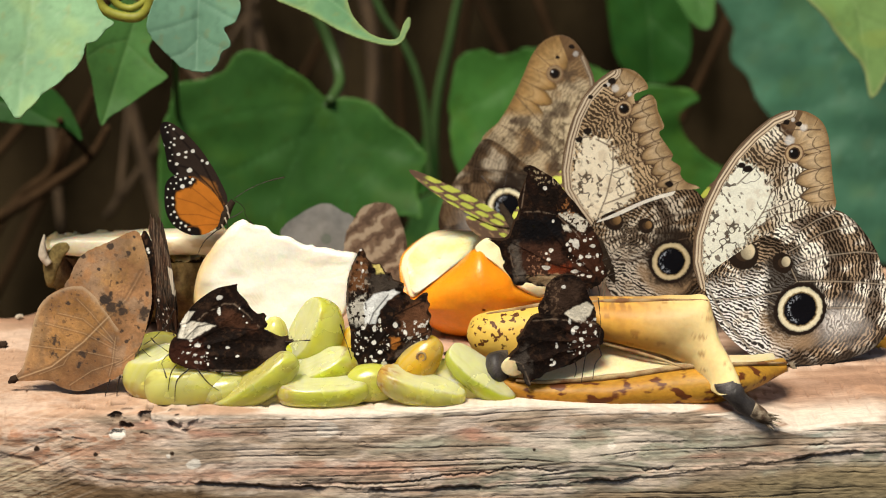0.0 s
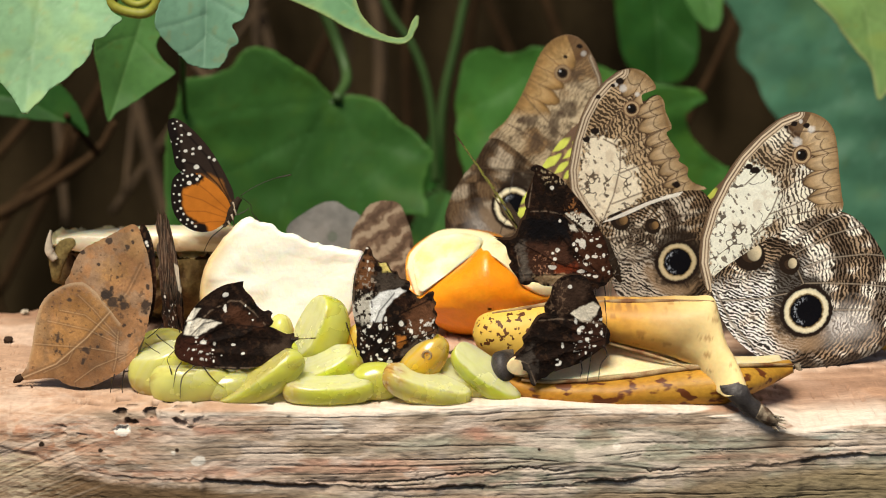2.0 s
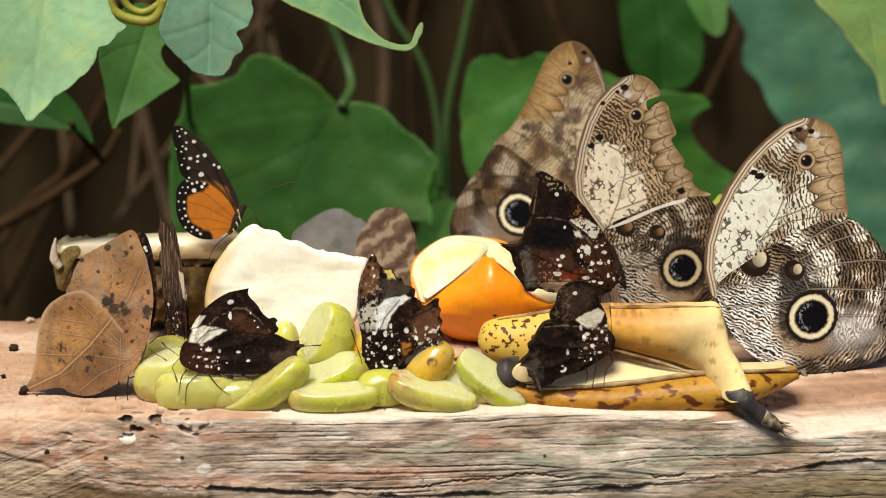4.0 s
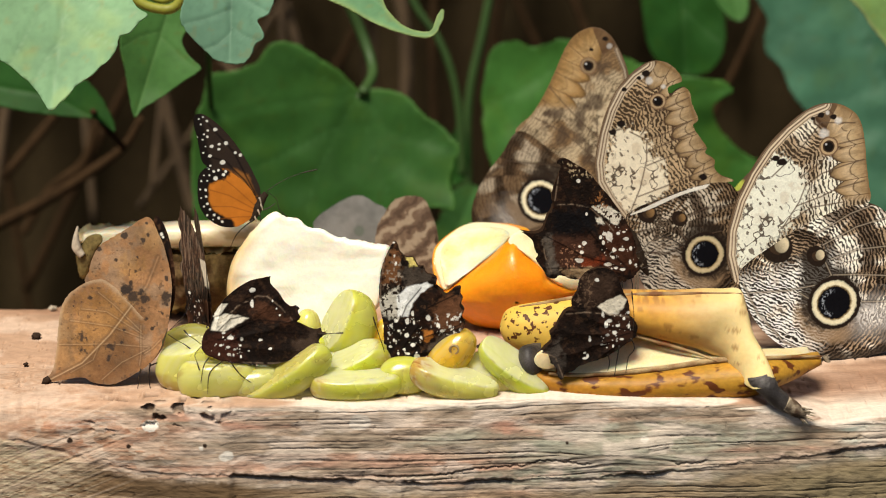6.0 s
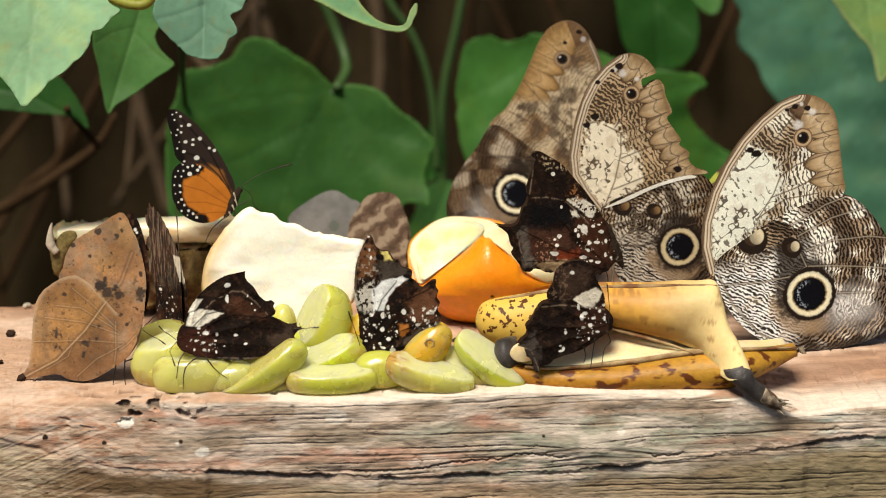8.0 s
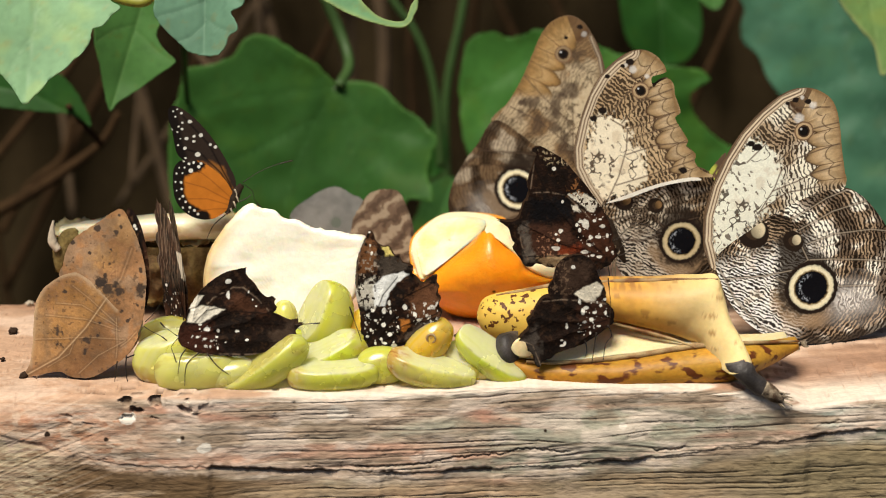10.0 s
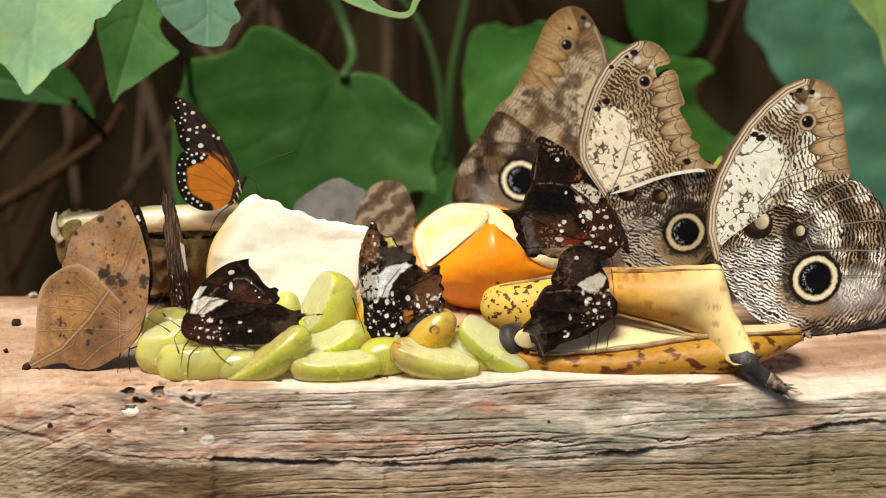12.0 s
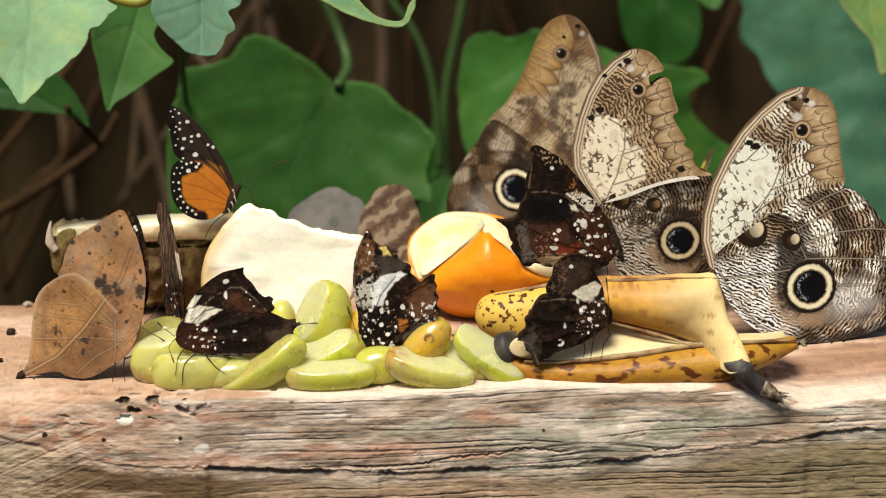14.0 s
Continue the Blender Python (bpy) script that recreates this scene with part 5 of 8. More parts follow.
def dark_on_banana():
    k = dict(seed=33, red=0.15, areas=[((0.06, 0.035, 0.024), [(-5.1, 21.7), (-1.2, 26.6), (5.3, 24.8), (4.6, 19), (-1.8, 16.7)], 1.5, 2.0), ((0.07, 0.055, 0.045), [(-15, 3.7), (-10.6, 7.8), (-8.9, 0.2), (-10.5, -3.1)], 1.0, 1.6), ((0.05, 0.022, 0.014), [(1.4, 13.3), (9.5, 15.6), (10.4, 8.9), (3.2, 3.3)], 1.2, 2.0),
                                       ((0.78, 0.70, 0.56), [(0.1, 16.7), (3, 18.4), (7, 19.8), (8.8, 18.5), (7.9, 16.2), (6, 14.5), (3.7, 14.3)], 0.3, 0.35)],
             lace=[([(-6.8, 26.7), (-0.3, 26.6), (-0.2, 16.7), (-6.7, 16.8)], 1.2, (0.13, 0.08, 0.05))],
             veins=[[(9.6, 9.8), (-0.2, 11.7), (-13, 5.3)], [(9.6, 9), (-0.1, 6.7), (-9.7, -3.1)]], pale_lines=[[(9.6, 13.5), (3.1, 14.6), (-3.4, 15.4), (-8.6, 14.9)], [(-15, 3.7), (-11.7, 2.3), (-9.4, -3.8)]],
             spots=[(0.2, 24.4, 0.81), (-1.9, 7.6, 0.81), (2.8, 11.6, 0.97), (5.1, 9.1, 0.81), (7.9, 13.2, 0.65), (6.3, 11.2, 0.65), (3.1, 8.6, 0.65), (-2.5, 2.6, 0.65), (-3.3, 1.8, 0.65), (9.2, 14.8, 0.65), (7.2, 7.3, 0.65), (1.5, 5.8, 0.48), (9.3, 11.1, 0.65), (4.8, 5.2, 0.48), (3.7, 12.6, 0.81), (-3.3, 3.4, 0.48), (1.8, 14.6, 0.65)],
             sprinkle=[(1.4, 14.1), (8.7, 16.5), (10.9, 9.8), (3.2, 3.3), (0.7, 8.3)])
    return dark_butterfly("dark brown butterfly with white spots perched on a banana half", pose(0.0413, -0.0320, 0.0092, 0, 0, 5),
        [(8.8, 9.8), (9.6, 14), (9.2, 17.8), (7.5, 21.5), (6.1, 25.1), (4.5, 27.1), (1.2, 27.9), (-2, 27.1), (-4.5, 24.7), (-5.4, 21.4), (-7, 18.1), (-5, 13.5), (1.5, 10)],
        [(11.6, 8.4), (10.5, 12.8), (3, 14.9), (-5.1, 16.3), (-8.3, 15.9), (-10.2, 13.6), (-11.5, 11), (-13.1, 9.3), (-12.7, 7), (-14.7, 5), (-15.6, 3.7), (-15.6, 3.7), (-13.7, 3), (-13, 0.7), (-11.4, -0.7), (-11, -3.1), (-9.7, -4.3), (-8.8, -2.5), (-6.5, -1.8), (-4.9, -0.5), (-0.8, 0.9), (3.5, 2.4), (8.1, 5.5)],
        (1.4, 18.3), (-1.7, 6.7), k, [(11.6, 10.1), (9.6, 8.5), (5.6, 6.2), (0.7, 5), (-3.3, 5.1)],
        [[(9.7, 7.8), (10.7, 4.8), (8.9, 2.3), (8.2, -2.2)], [(6.4, 5.7), (5.7, 1.5), (4.9, -3.5)], [(3.2, 3.3), (3.6, 0.7), (3, -1.4)]],
        [[(10.3, 9.8), (10.5, 13.9), (10.1, 18.1), (9.7, 21.7)]])


def ragged_edge_on():
    """Seen along its folded wings; they open and close a little."""
    b = butterfly("dark ragged butterfly with grey wings folded tight", pose(-0.0731, 0.0040, 0.0085, 0, 0, 111))
    k = dict(seed=43, red=1.0, areas=[((0.70, 0.63, 0.50), [(-5, 14), (-1, 15), (1.5, 23), (-3, 22)], 0.3, 0.6)], veins=[[(0, 0), (6, 16), (14, 34)], [(0, 0), (12, 12), (20, 16)]],
             spots=[(4, 6, 0.7), (7, 8, 0.6), (3, 10, 0.5), (10, 12, 0.8), (5, 3, 0.6)], sprinkle=[(0, 0), (14, 4), (16, 14), (2, 12)])
    grey = lambda x, z: dark_wing(x, z, k) * 0.85 + np.array((0.17, 0.125, 0.09)) * ((0.15 + 0.85 * step(0.46, 0.66, fbm(x * 1.6 + z * 0.3, z * 0.22, 9, 4))) * step(10, 20, z))[..., None]
    outs = []
    for side in (-1, 1):
        pair = new("wing_pair")
        pair.parent = b
        outs.append(pair)
        wing("forewing", [(-4, 0), (-5, 9), (-4.5, 17), (-2, 24), (2, 30), (7, 35), (12, 38), (12, 38), (16, 33), (14.5, 29), (18, 26), (15.5, 22), (18, 19), (14, 14), (13, 9), (7, 0)], (5, 19), grey, pair, 220, 50, 0.0, rough_edge=0.12, seed=4)
        wing("hindwing", [(-2, -1), (1, 10), (6, 18), (12, 21), (14, 16), (13, 10), (14.5, 6), (11, 0), (5, -2.5)], (6, 7), grey, pair, 220, 50, 0.6 * side, rough_edge=0.06, seed=6)
    insect_body(b, [(-3, 0), (0, -0.5), (6, -1), (12, -1)], (0.8, 1.4, 1.3, 0.8), HAIR)
    for x in (-1, 1, 3):
        limb("leg", b, [(x, 0, -1), (x - 1.5, -1.5, -2.0), (x - 2, -2, -4.5)], 0.2)
    antenna(b, [(-3, 0, 0.5), (-6, -1, 2), (-9, -2, 4), (-12, -2.5, 7)])
    antenna(b, [(-3, 0.5, 0.5), (-6, 1.5, 2), (-9, 2.5, 4), (-12, 3.5, 6)])
    return b, outs


dark_on_grapes()
dark_white_band()
dark_by_orange()
dark_on_banana()
ragged, ragged_pairs = ragged_edge_on()


# ---- dead-leaf butterfly ----
def dead_leaf_butterfly():
    b = butterfly("orange-brown butterfly like a dead leaf, wings folded, on the timber", pose(-0.0958, -0.0220, 0.0004, 0, 0, -10))
    mid = [(-23.6, -0.3), (-11.7, 6.2), (-2.9, 15.1), (3.2, 23), (8.5, 29.9), (12.1, 38.4)]
    sides = [[(7.2, 14.4), (-2.8, 17.7), (-14.7, 18.8)], [(6.9, 15.6), (-3.6, 21.9), (-11.2, 22.4)], [(6.6, 16.4), (-1, 23.7), (-5.9, 27.6)], [(8.8, 11.8), (-3, 12.3), (-18.4, 11.5)], [(6.5, 18.1), (6.2, 9.7), (5.6, 6.2)], [(8.8, 11.5), (0.2, 6.8), (-5.9, 1.4)],
             [(-6.4, 11.6), (-8.3, 7.3), (-15.3, 3.2)], [(6.8, 28.2), (7.4, 33.2), (4.3, 29.8)], [(12.3, 14.2), (9.7, 11.5), (7.1, 9.7)]]
    blots = [(-8.4, 25.7, 0.98), (4.5, 26.4, 2.95), (7.5, 25.2, 2.62), (13.4, 26.6, 1.97), (-3, 11.4, 1.97), (-3.5, 8.5, 1.31), (-10.6, 13.9, 1.97), (-11.6, 10.2, 1.64), (2.6, 28.8, 1.97), (1.7, 28.5, 0.98), (8.2, 20.2, 1.15), (3.5, 30.6, 0.82), (5.4, 34.1, 0.82), (8, 43.2, 0.98), (9.3, 44.9, 0.66), (2.2, 44.3, 0.82), (12.8, 21.8, 0.82), (9.8, 17.4, 0.82), (1.4, 16.7, 0.82), (0.4, 12.8, 0.66), (-13.7, 23.1, 0.49), (-0.5, 37.1, 0.49), (5.9, 38.2, 0.49), (9, 48.2, 0.49), (-5.5, 40.2, 0.66), (14.4, 32.2, 0.82)]
    rim = [(6.7, 20.6), (4.4, 23.7), (2.1, 26), (-0.5, 28.9), (-4.4, 31.2), (-7.5, 30.9), (-10.4, 30), (-14.4, 27.1), (-17.1, 23.3), (-18.5, 16.9), (-19.3, 10.1), (-20.7, 4.1)]

    left = [(-14.8, 24.7), (-14.4, 18.8), (-15.3, 11.2), (-14.8, 6.9), (-17.3, 3.7)]
    under = [(-23.6, -0.3), (-11.7, 6.2), (-2.9, 15.1), (1.4, 18.7), (7.1, 9.7), (3.8, 2.7), (-2.6, -0.1), (-18.5, -0.1)]
    glow = [(-14.3, 22.2), (-7.6, 28.4), (-0.9, 27), (4.9, 20.6), (-1.3, 14.4), (-6.5, 9), (-13.7, 8.7)]
    patch = [(-1.4, 35.4), (2, 38.8), (7, 37.4), (7.8, 34.1), (1.8, 32.2)]

    def paint(x, z, hind_part=False):
        n1, n2 = fbm(x * 0.09, z * 0.09, 5), fbm(x * 0.7, z * 0.7, 8, 5)
        n3 = fbm(x * 0.28, z * 0.28, 14, 4)
        col = np.zeros((*x.shape, 3)) + np.array((0.44, 0.225, 0.105))
        col = blend(col, (0.36, 0.25, 0.165), step(0.52, 0.35, n3) * 0.6)
        col = blend(col, (0.54, 0.31, 0.13), step(0.52, 0.68, n1) * 0.55)
        col = blend(col, (0.52, 0.28, 0.10), area_mask(x, z, patch, 3.0, 3.0, 3) * 0.6)
        if hind_part:
            col = blend(col, (0.47, 0.235, 0.08), area_mask(x, z, glow, 3.5, 5.0, 5) * 0.8)
            col = blend(col, (0.27, 0.14, 0.065), area_mask(x, z, under, 1.0, 1.5, 7) * 0.7)
            d, _ = line_dist(x, z, left)
            col = blend(col, (0.26, 0.16, 0.09), np.exp(-(d / 0.9) ** 2) * 0.55)
        col = col * (0.45 + 0.80 * fbm(x * 0.16, z * 0.16, 18, 4))[..., None] * (0.82 + 0.36 * fbm(x * 1.6, z * 1.6, 19, 3))[..., None]
        col = blend(col, (0.20, 0.115, 0.065), step(0.58, 0.74, n2) * 0.4)
        col = blend(col, (0.10, 0.06, 0.04), step(0.76, 0.82, fbm(x * 0.9, z * 0.9, 35, 2)) * 0.6)
        for line in sides:
            d, _ = line_dist(x, z, line)
            col = blend(col, (0.16, 0.09, 0.05), np.exp(-((d - 0.35) / 0.25) ** 2) * (0.4 if hind_part else 0.2))
            col = blend(col, (0.62, 0.44, 0.26), np.exp(-(d / 0.14) ** 2) * (0.28 if hind_part else 0.08))
        d, _ = line_dist(x, z, mid)
        col = blend(col, (0.14, 0.08, 0.045), np.exp(-((d - 0.5) / 0.4) ** 2) * 0.5)
        col = blend(col, (0.60, 0.42, 0.25), np.exp(-(d / 0.2) ** 2) * (0.6 if hind_part else 0.15))
        # the hindwing's lit rim, painted as a pale line
        if hind_part:
            d, _ = line_dist(x, z, rim)
            col = blend(col, (0.56, 0.40, 0.25), np.exp(-(d / 0.7) ** 2) * 0.6)
        for sx, sz, sr in blots:
            d = np.hypot(x - sx, z - sz) + sr * 1.6 * (n3 - 0.5) + sr * 0.9 * (n2 - 0.5) * 2
            col = blend(col, (0.055, 0.04, 0.033), step(sr * 0.95, sr * 0.45, d) * 0.92)
        return col
    fore = [(10.9, 12.4), (7.3, 16.5), (0.7, 22.9), (-5.9, 27.6), (-10.2, 30.1), (-8.9, 33.5), (-7.1, 38.5), (-4.3, 41.9), (1.7, 45.6), (8.6, 49.9), (10.9, 48.6), (12.1, 45.9), (13.9, 41.8), (15.2, 36.1), (15.9, 30.3), (15.2, 23.5), (13.9, 16.8)]
    hind = [(12.6, 13), (11, 17.3), (6.7, 21.1), (2.8, 25.5), (-0.5, 29), (-4.4, 31.4), (-7.5, 31.1), (-10.3, 29.8), (-14.4, 27.1), (-17.1, 23.3), (-18.5, 16.9), (-19.3, 10.1), (-20.7, 4.1), (-22.9, 0.9), (-24.4, -0.7), (-18.5, 0.6), (-11.9, 1.8), (-8.5, 0.4), (-2.5, 0.2), (3.8, 3.4), (9, 7.1)]
    wing("forewing", fore, (5.2, 31.5), paint, b, 380, 110, 0.8, veins=[mid], rough_edge=0.02, seed=6)
    wing("hindwing", hind, (-3.8, 14.3), lambda x, z: paint(x, z, True), b, 420, 120, 0.0, veins=[mid, *sides], rough_edge=0.016, seed=9)
    k = dict(seed=53, red=0.8, areas=[], veins=[], spots=[(12.8, 44.7, 0.66), (13.2, 43.9, 0.49)])
    wing("forewing", [(10.7, 49.1), (12.9, 48.7), (14.8, 44.3), (15.9, 38.6), (16.4, 32), (15.6, 23.6), (10.9, 13.3), (7.5, 23.2), (9.5, 36.7)], (12.5, 35.1), lambda x, z: dark_wing(x, z, k), b, 160, 30, 2.6, label="dark upper side of the far forewing")
    wing("hindwing", hind, (-3.8, 14.3), paint, b, 120, 20, 3.2)
    tube("tail", [(x * 0.001, 0.0004, z * 0.001) for x, z in [(-21.9, 1.1), (-23.6, -0.3), (-24.4, -1.1)]], [0.0009, 0.0012, 0.0003], CRUMB, b)
    insect_body(b, [(13.4, 17.1), (11.9, 13.6), (8.8, 8.9), (4.4, 5.5)], (0.6, 1.1, 1.1, 0.6), PALE_HAIR, 1.9)
    for p in ([(9, 7.2), (8.6, 3), (9.1, -1.2)], [(8.7, 6.4), (14.8, 8), (13.3, 1.5), (15.2, -2.1)], [(6.1, 5.4), (5.5, 2), (5.1, -1.1)]):
        limb("leg", b, [(x, -0.5 - 0.4 * i, z) for i, (x, z) in enumerate(p)], 0.22)
    antenna(b, [(x, -0.5, z) for x, z in [(14.7, 16), (17, 14.4), (19.3, 13.3), (21.5, 11.7)]])
    antenna(b, [(x, 1.2, z) for x, z in [(14.7, 16.8), (17.5, 19.5), (20.6, 23.8), (22.7, 28.9)]])
    return b


dead_leaf = dead_leaf_butterfly()


# ---- orange butterfly on the fruit ----
def orange_butterfly():
    b = butterfly("small orange and black butterfly with white spots on cream fruit", pose(-0.0597, 0.0300, 0.0385, 0, 0, 12))
    whites = [(-12.1, 28, 0.87), (-8.9, 23.6, 0.87), (-11, 23.4, 0.69), (-11.2, 21.8, 0.52), (-13.4, 22.8, 0.69), (-6.2, 20.6, 0.69), (-4.7, 19.8, 0.69), (-14, 19.8, 0.69), (-10.1, 17.7, 1.04), (-14.5, 27.7, 0.52), (-14.6, 25.8, 0.52), (-14.6, 30.7, 0.52), (-15.8, 31.9, 0.35), (-16.5, 29.7, 0.35), (-15.6, 26.7, 0.35), (-16, 25, 0.35), (-15.3, 22.8, 0.35), (-15.9, 20.9, 0.35), (-17, 18.4, 0.35), (-18.2, 23.7, 0.35), (-17.9, 20.5, 0.35), (-18.5, 28, 0.35), (-17, 31.4, 0.35), (-13.9, 16.8, 0.52), (-17.8, 25.7, 0.35)]
    hwhites = [(-12.4, 12.9, 0.87), (-10, 14, 0.69), (-9.3, 14.9, 0.52), (-12.9, 15, 0.52), (-14.4, 16, 0.52), (-14.3, 13.9, 0.35), (-15, 12.2, 0.35), (-15.6, 9.5, 0.52), (-15.5, 7.4, 0.52), (-15.2, 5.1, 0.52), (-14.4, 3.3, 0.52), (-13.2, 1.5, 0.52), (-11.8, 0.5, 0.52), (-10.8, -0.7, 0.52), (-16.8, 12.2, 0.35), (-17.2, 9.6, 0.35), (-17, 7, 0.35), (-16.2, 4.3, 0.35), (-15.3, 1.6, 0.35), (-13.6, 0.1, 0.35), (-15.9, 13.9, 0.35), (-11.5, 15.3, 0.52)]
    root = (0.1, 5.7)
    edge = [(-18.4, 31.5), (-17.5, 26.2), (-16.9, 21), (-15.9, 17.5)]
    hedge = [(-15, 15.5), (-17.1, 13.5), (-17.8, 9.6), (-17.6, 5.2), (-16.3, 1.8), (-13.6, -0.8), (-10.1, -2.4)]

    def fore_paint(x, z):
        col = np.zeros((*x.shape, 3)) + np.array((0.034, 0.023, 0.018))
        col = blend(col, (0.36, 0.13, 0.03), area_mask(x, z, [(-0.4, 5.7), (-7.5, 14.8), (-10.1, 15.5), (-6.8, 10), (-2.5, 5.1)], 0.7, 0.6))
        col = blend(col, (0.30, 0.12, 0.03), area_mask(x, z, [(0.1, 6.7), (-2.4, 13.4), (-7, 15.9), (-5, 11.7)], 0.6, 0.4))
        d, _ = line_dist(x, z, edge)
        col = blend(col, (0.012, 0.009, 0.008), step(3.2, 1.6, d))
        for line in ([(-0.2, 6.2), (-3.3, 11.6), (-9.2, 18), (-15.2, 20)], [(-0.2, 7.1), (-6.6, 20.6), (-14.1, 29.6)], [(-0.6, 6.1), (-5.1, 9.1), (-11, 14.6)]):
            d, _ = line_dist(x, z, line)
            col = blend(col, (0.012, 0.009, 0.008), np.exp(-(d / 0.3) ** 2) * 0.9)
        for sx, sz, sr in whites:
            col = blend(col, (0.72, 0.70, 0.64), step(sr * 0.95, sr * 0.6, np.hypot(x - sx, (z - sz) * 1.15) + 0.5 * (fbm(x * 1.1, z * 1.1, 4) - 0.5)))
        return col

    def hind_paint(x, z):
        col = np.zeros((*x.shape, 3)) + np.array((0.52, 0.17, 0.022)) * (0.8 + 0.4 * fbm(x * 0.3, z * 0.3, 3))[..., None]
        d, _ = line_dist(x, z, hedge)
        col = blend(col, (0.012, 0.009, 0.008), step(3.6, 2.6, d + 0.8 * (fbm(x, z, 5) - 0.5)))
        col = blend(col, (0.012, 0.009, 0.008), area_mask(x, z, [(-16.2, 15.2), (-11.5, 16.4), (-7.5, 14.8), (-9.3, 12.8), (-12.8, 11.5), (-15.4, 10.4)], 0.5, 0.8))
        for line in ([(-0.6, 3.9), (-6.8, 10), (-10.2, 12.8)], [(-0.7, 2.7), (-8.6, 7.5), (-14.6, 9.5)], [(-1, 1.5), (-7.8, 3.9), (-13.8, 4.2)], [(-1.4, 0.4), (-6.1, 0.6), (-11.3, 0.2)]):
            d, _ = line_dist(x, z, line)
            col = blend(col, (0.22, 0.07, 0.015), np.exp(-(d / 0.2) ** 2) * 0.6)
        for sx, sz, sr in hwhites:
            col = blend(col, (0.72, 0.70, 0.64), step(sr * 0.95, sr * 0.6, np.hypot(x - sx, z - sz) + 0.4 * (fbm(x * 1.1, z * 1.1, 6) - 0.5)))
        return col
    fore = [(0.4, 4.9), (1.2, 8.8), (-0.5, 13.3), (-3.1, 18.5), (-6.8, 24.3), (-11.6, 29.7), (-15.8, 32.6), (-18.2, 32), (-18.4, 28.9), (-17.5, 25), (-16.9, 21), (-15.9, 17.5), (-11, 13.7), (-5.1, 9.1)]
    hind = [(0.1, 5), (-2.4, 9.8), (-7, 14.1), (-11.5, 16.2), (-15, 15.7), (-17.2, 13.5), (-17.8, 9.6), (-17.6, 5.2), (-16.3, 1.8), (-13.6, -0.8), (-10.1, -2.4), (-6.1, -2.4), (-2.6, -0.6), (-0.5, 1.8)]
    wing("forewing", fore, (-9.2, 20.7), fore_paint, b, 340, 90, 0.5)
    wing("hindwing", hind, (-8.6, 6.6), hind_paint, b, 340, 90, 0.0)
    wing("forewing", fore, (-9.2, 20.7), fore_paint, b, 140, 20, 1.9)
    wing("hindwing", hind, (-8.6, 6.6), hind_paint, b, 140, 20, 2.4)
    body = insect_body(b, [(3.1, 7.5), (1.9, 6.1), (0.8, 3.9), (-0.5, 0.9), (-2.1, -1.3)], (0.9, 1.3, 1.5, 1.1, 0.5), HAIR, 0.6)
    for i, p in enumerate([(1.1, 5.6), (1.5, 3.5), (0.6, 1.8), (-0.4, -0.3)]):
        limb("body_stripe", body, [(p[0] - 0.5, -0.9, p[1] + 1.0), (p[0] - 0.1, -1.0, p[1]), (p[0] + 0.1, -0.9, p[1] - 1.0)], 0.3, STONE)
    for p in ([(0.7, 1.4), (1.3, -3.6), (2.5, -8.3)], [(-1.4, -0.3), (-6.2, -4.2), (-8.5, -8.5)], [(1.8, 2.6), (3.9, 3.4), (5.7, 4.7)]):
        limb("leg", b, [(x, -1, z) for x, z in p], 0.2)
    antenna(b, [(x, 0, z) for x, z in [(3.3, 8.4), (8, 11.2), (13.3, 13.2), (19.1, 14.4)]])
    antenna(b, [(x, 1, z) for x, z in [(3.3, 7.8), (6.2, 5.4), (7, 2.3), (9.6, -0.8)]])
    return b


tiger = orange_butterfly()


# ---- yellow-green banded butterfly that beats its wings ----
def banded_paint(x, z):
    x = np.abs(x)
    n = fbm(x * 0.5, z * 0.5, 77)
    col = np.zeros((*x.shape, 3)) + np.array((0.10, 0.06, 0.04))
    col = blend(col, (0.30, 0.19, 0.10), step(0.5, 0.7, n) * 0.7)
    u = x * 0.92 + z * 0.38
    w = -x * 0.38 + z * 0.92
    for row, width, pitch, off in ((2.4, 3.0, 6.4, 0.0), (-3.6, 1.9, 5.6, 3.0), (-9.0, 2.2, 7.0, 2.0)):
        along = u + off + 0.7 * (w - row)
        cell = np.abs((along / pitch) % 1 - 0.5) * pitch
        d = np.maximum(np.abs(w - row) / width, cell / (pitch * 0.40)) * 0.5 + 0.5 * np.hypot((w - row) / width, cell / (pitch * 0.40)) + 0.5 * (n - 0.5)
        m = step(1.0, 0.82, d) * step(1, 3, u) * step(33, 30, u)
        col = blend(col, np.array((0.40, 0.43, 0.075)) * (0.75 + 0.5 * n)[..., None], m)
    return col


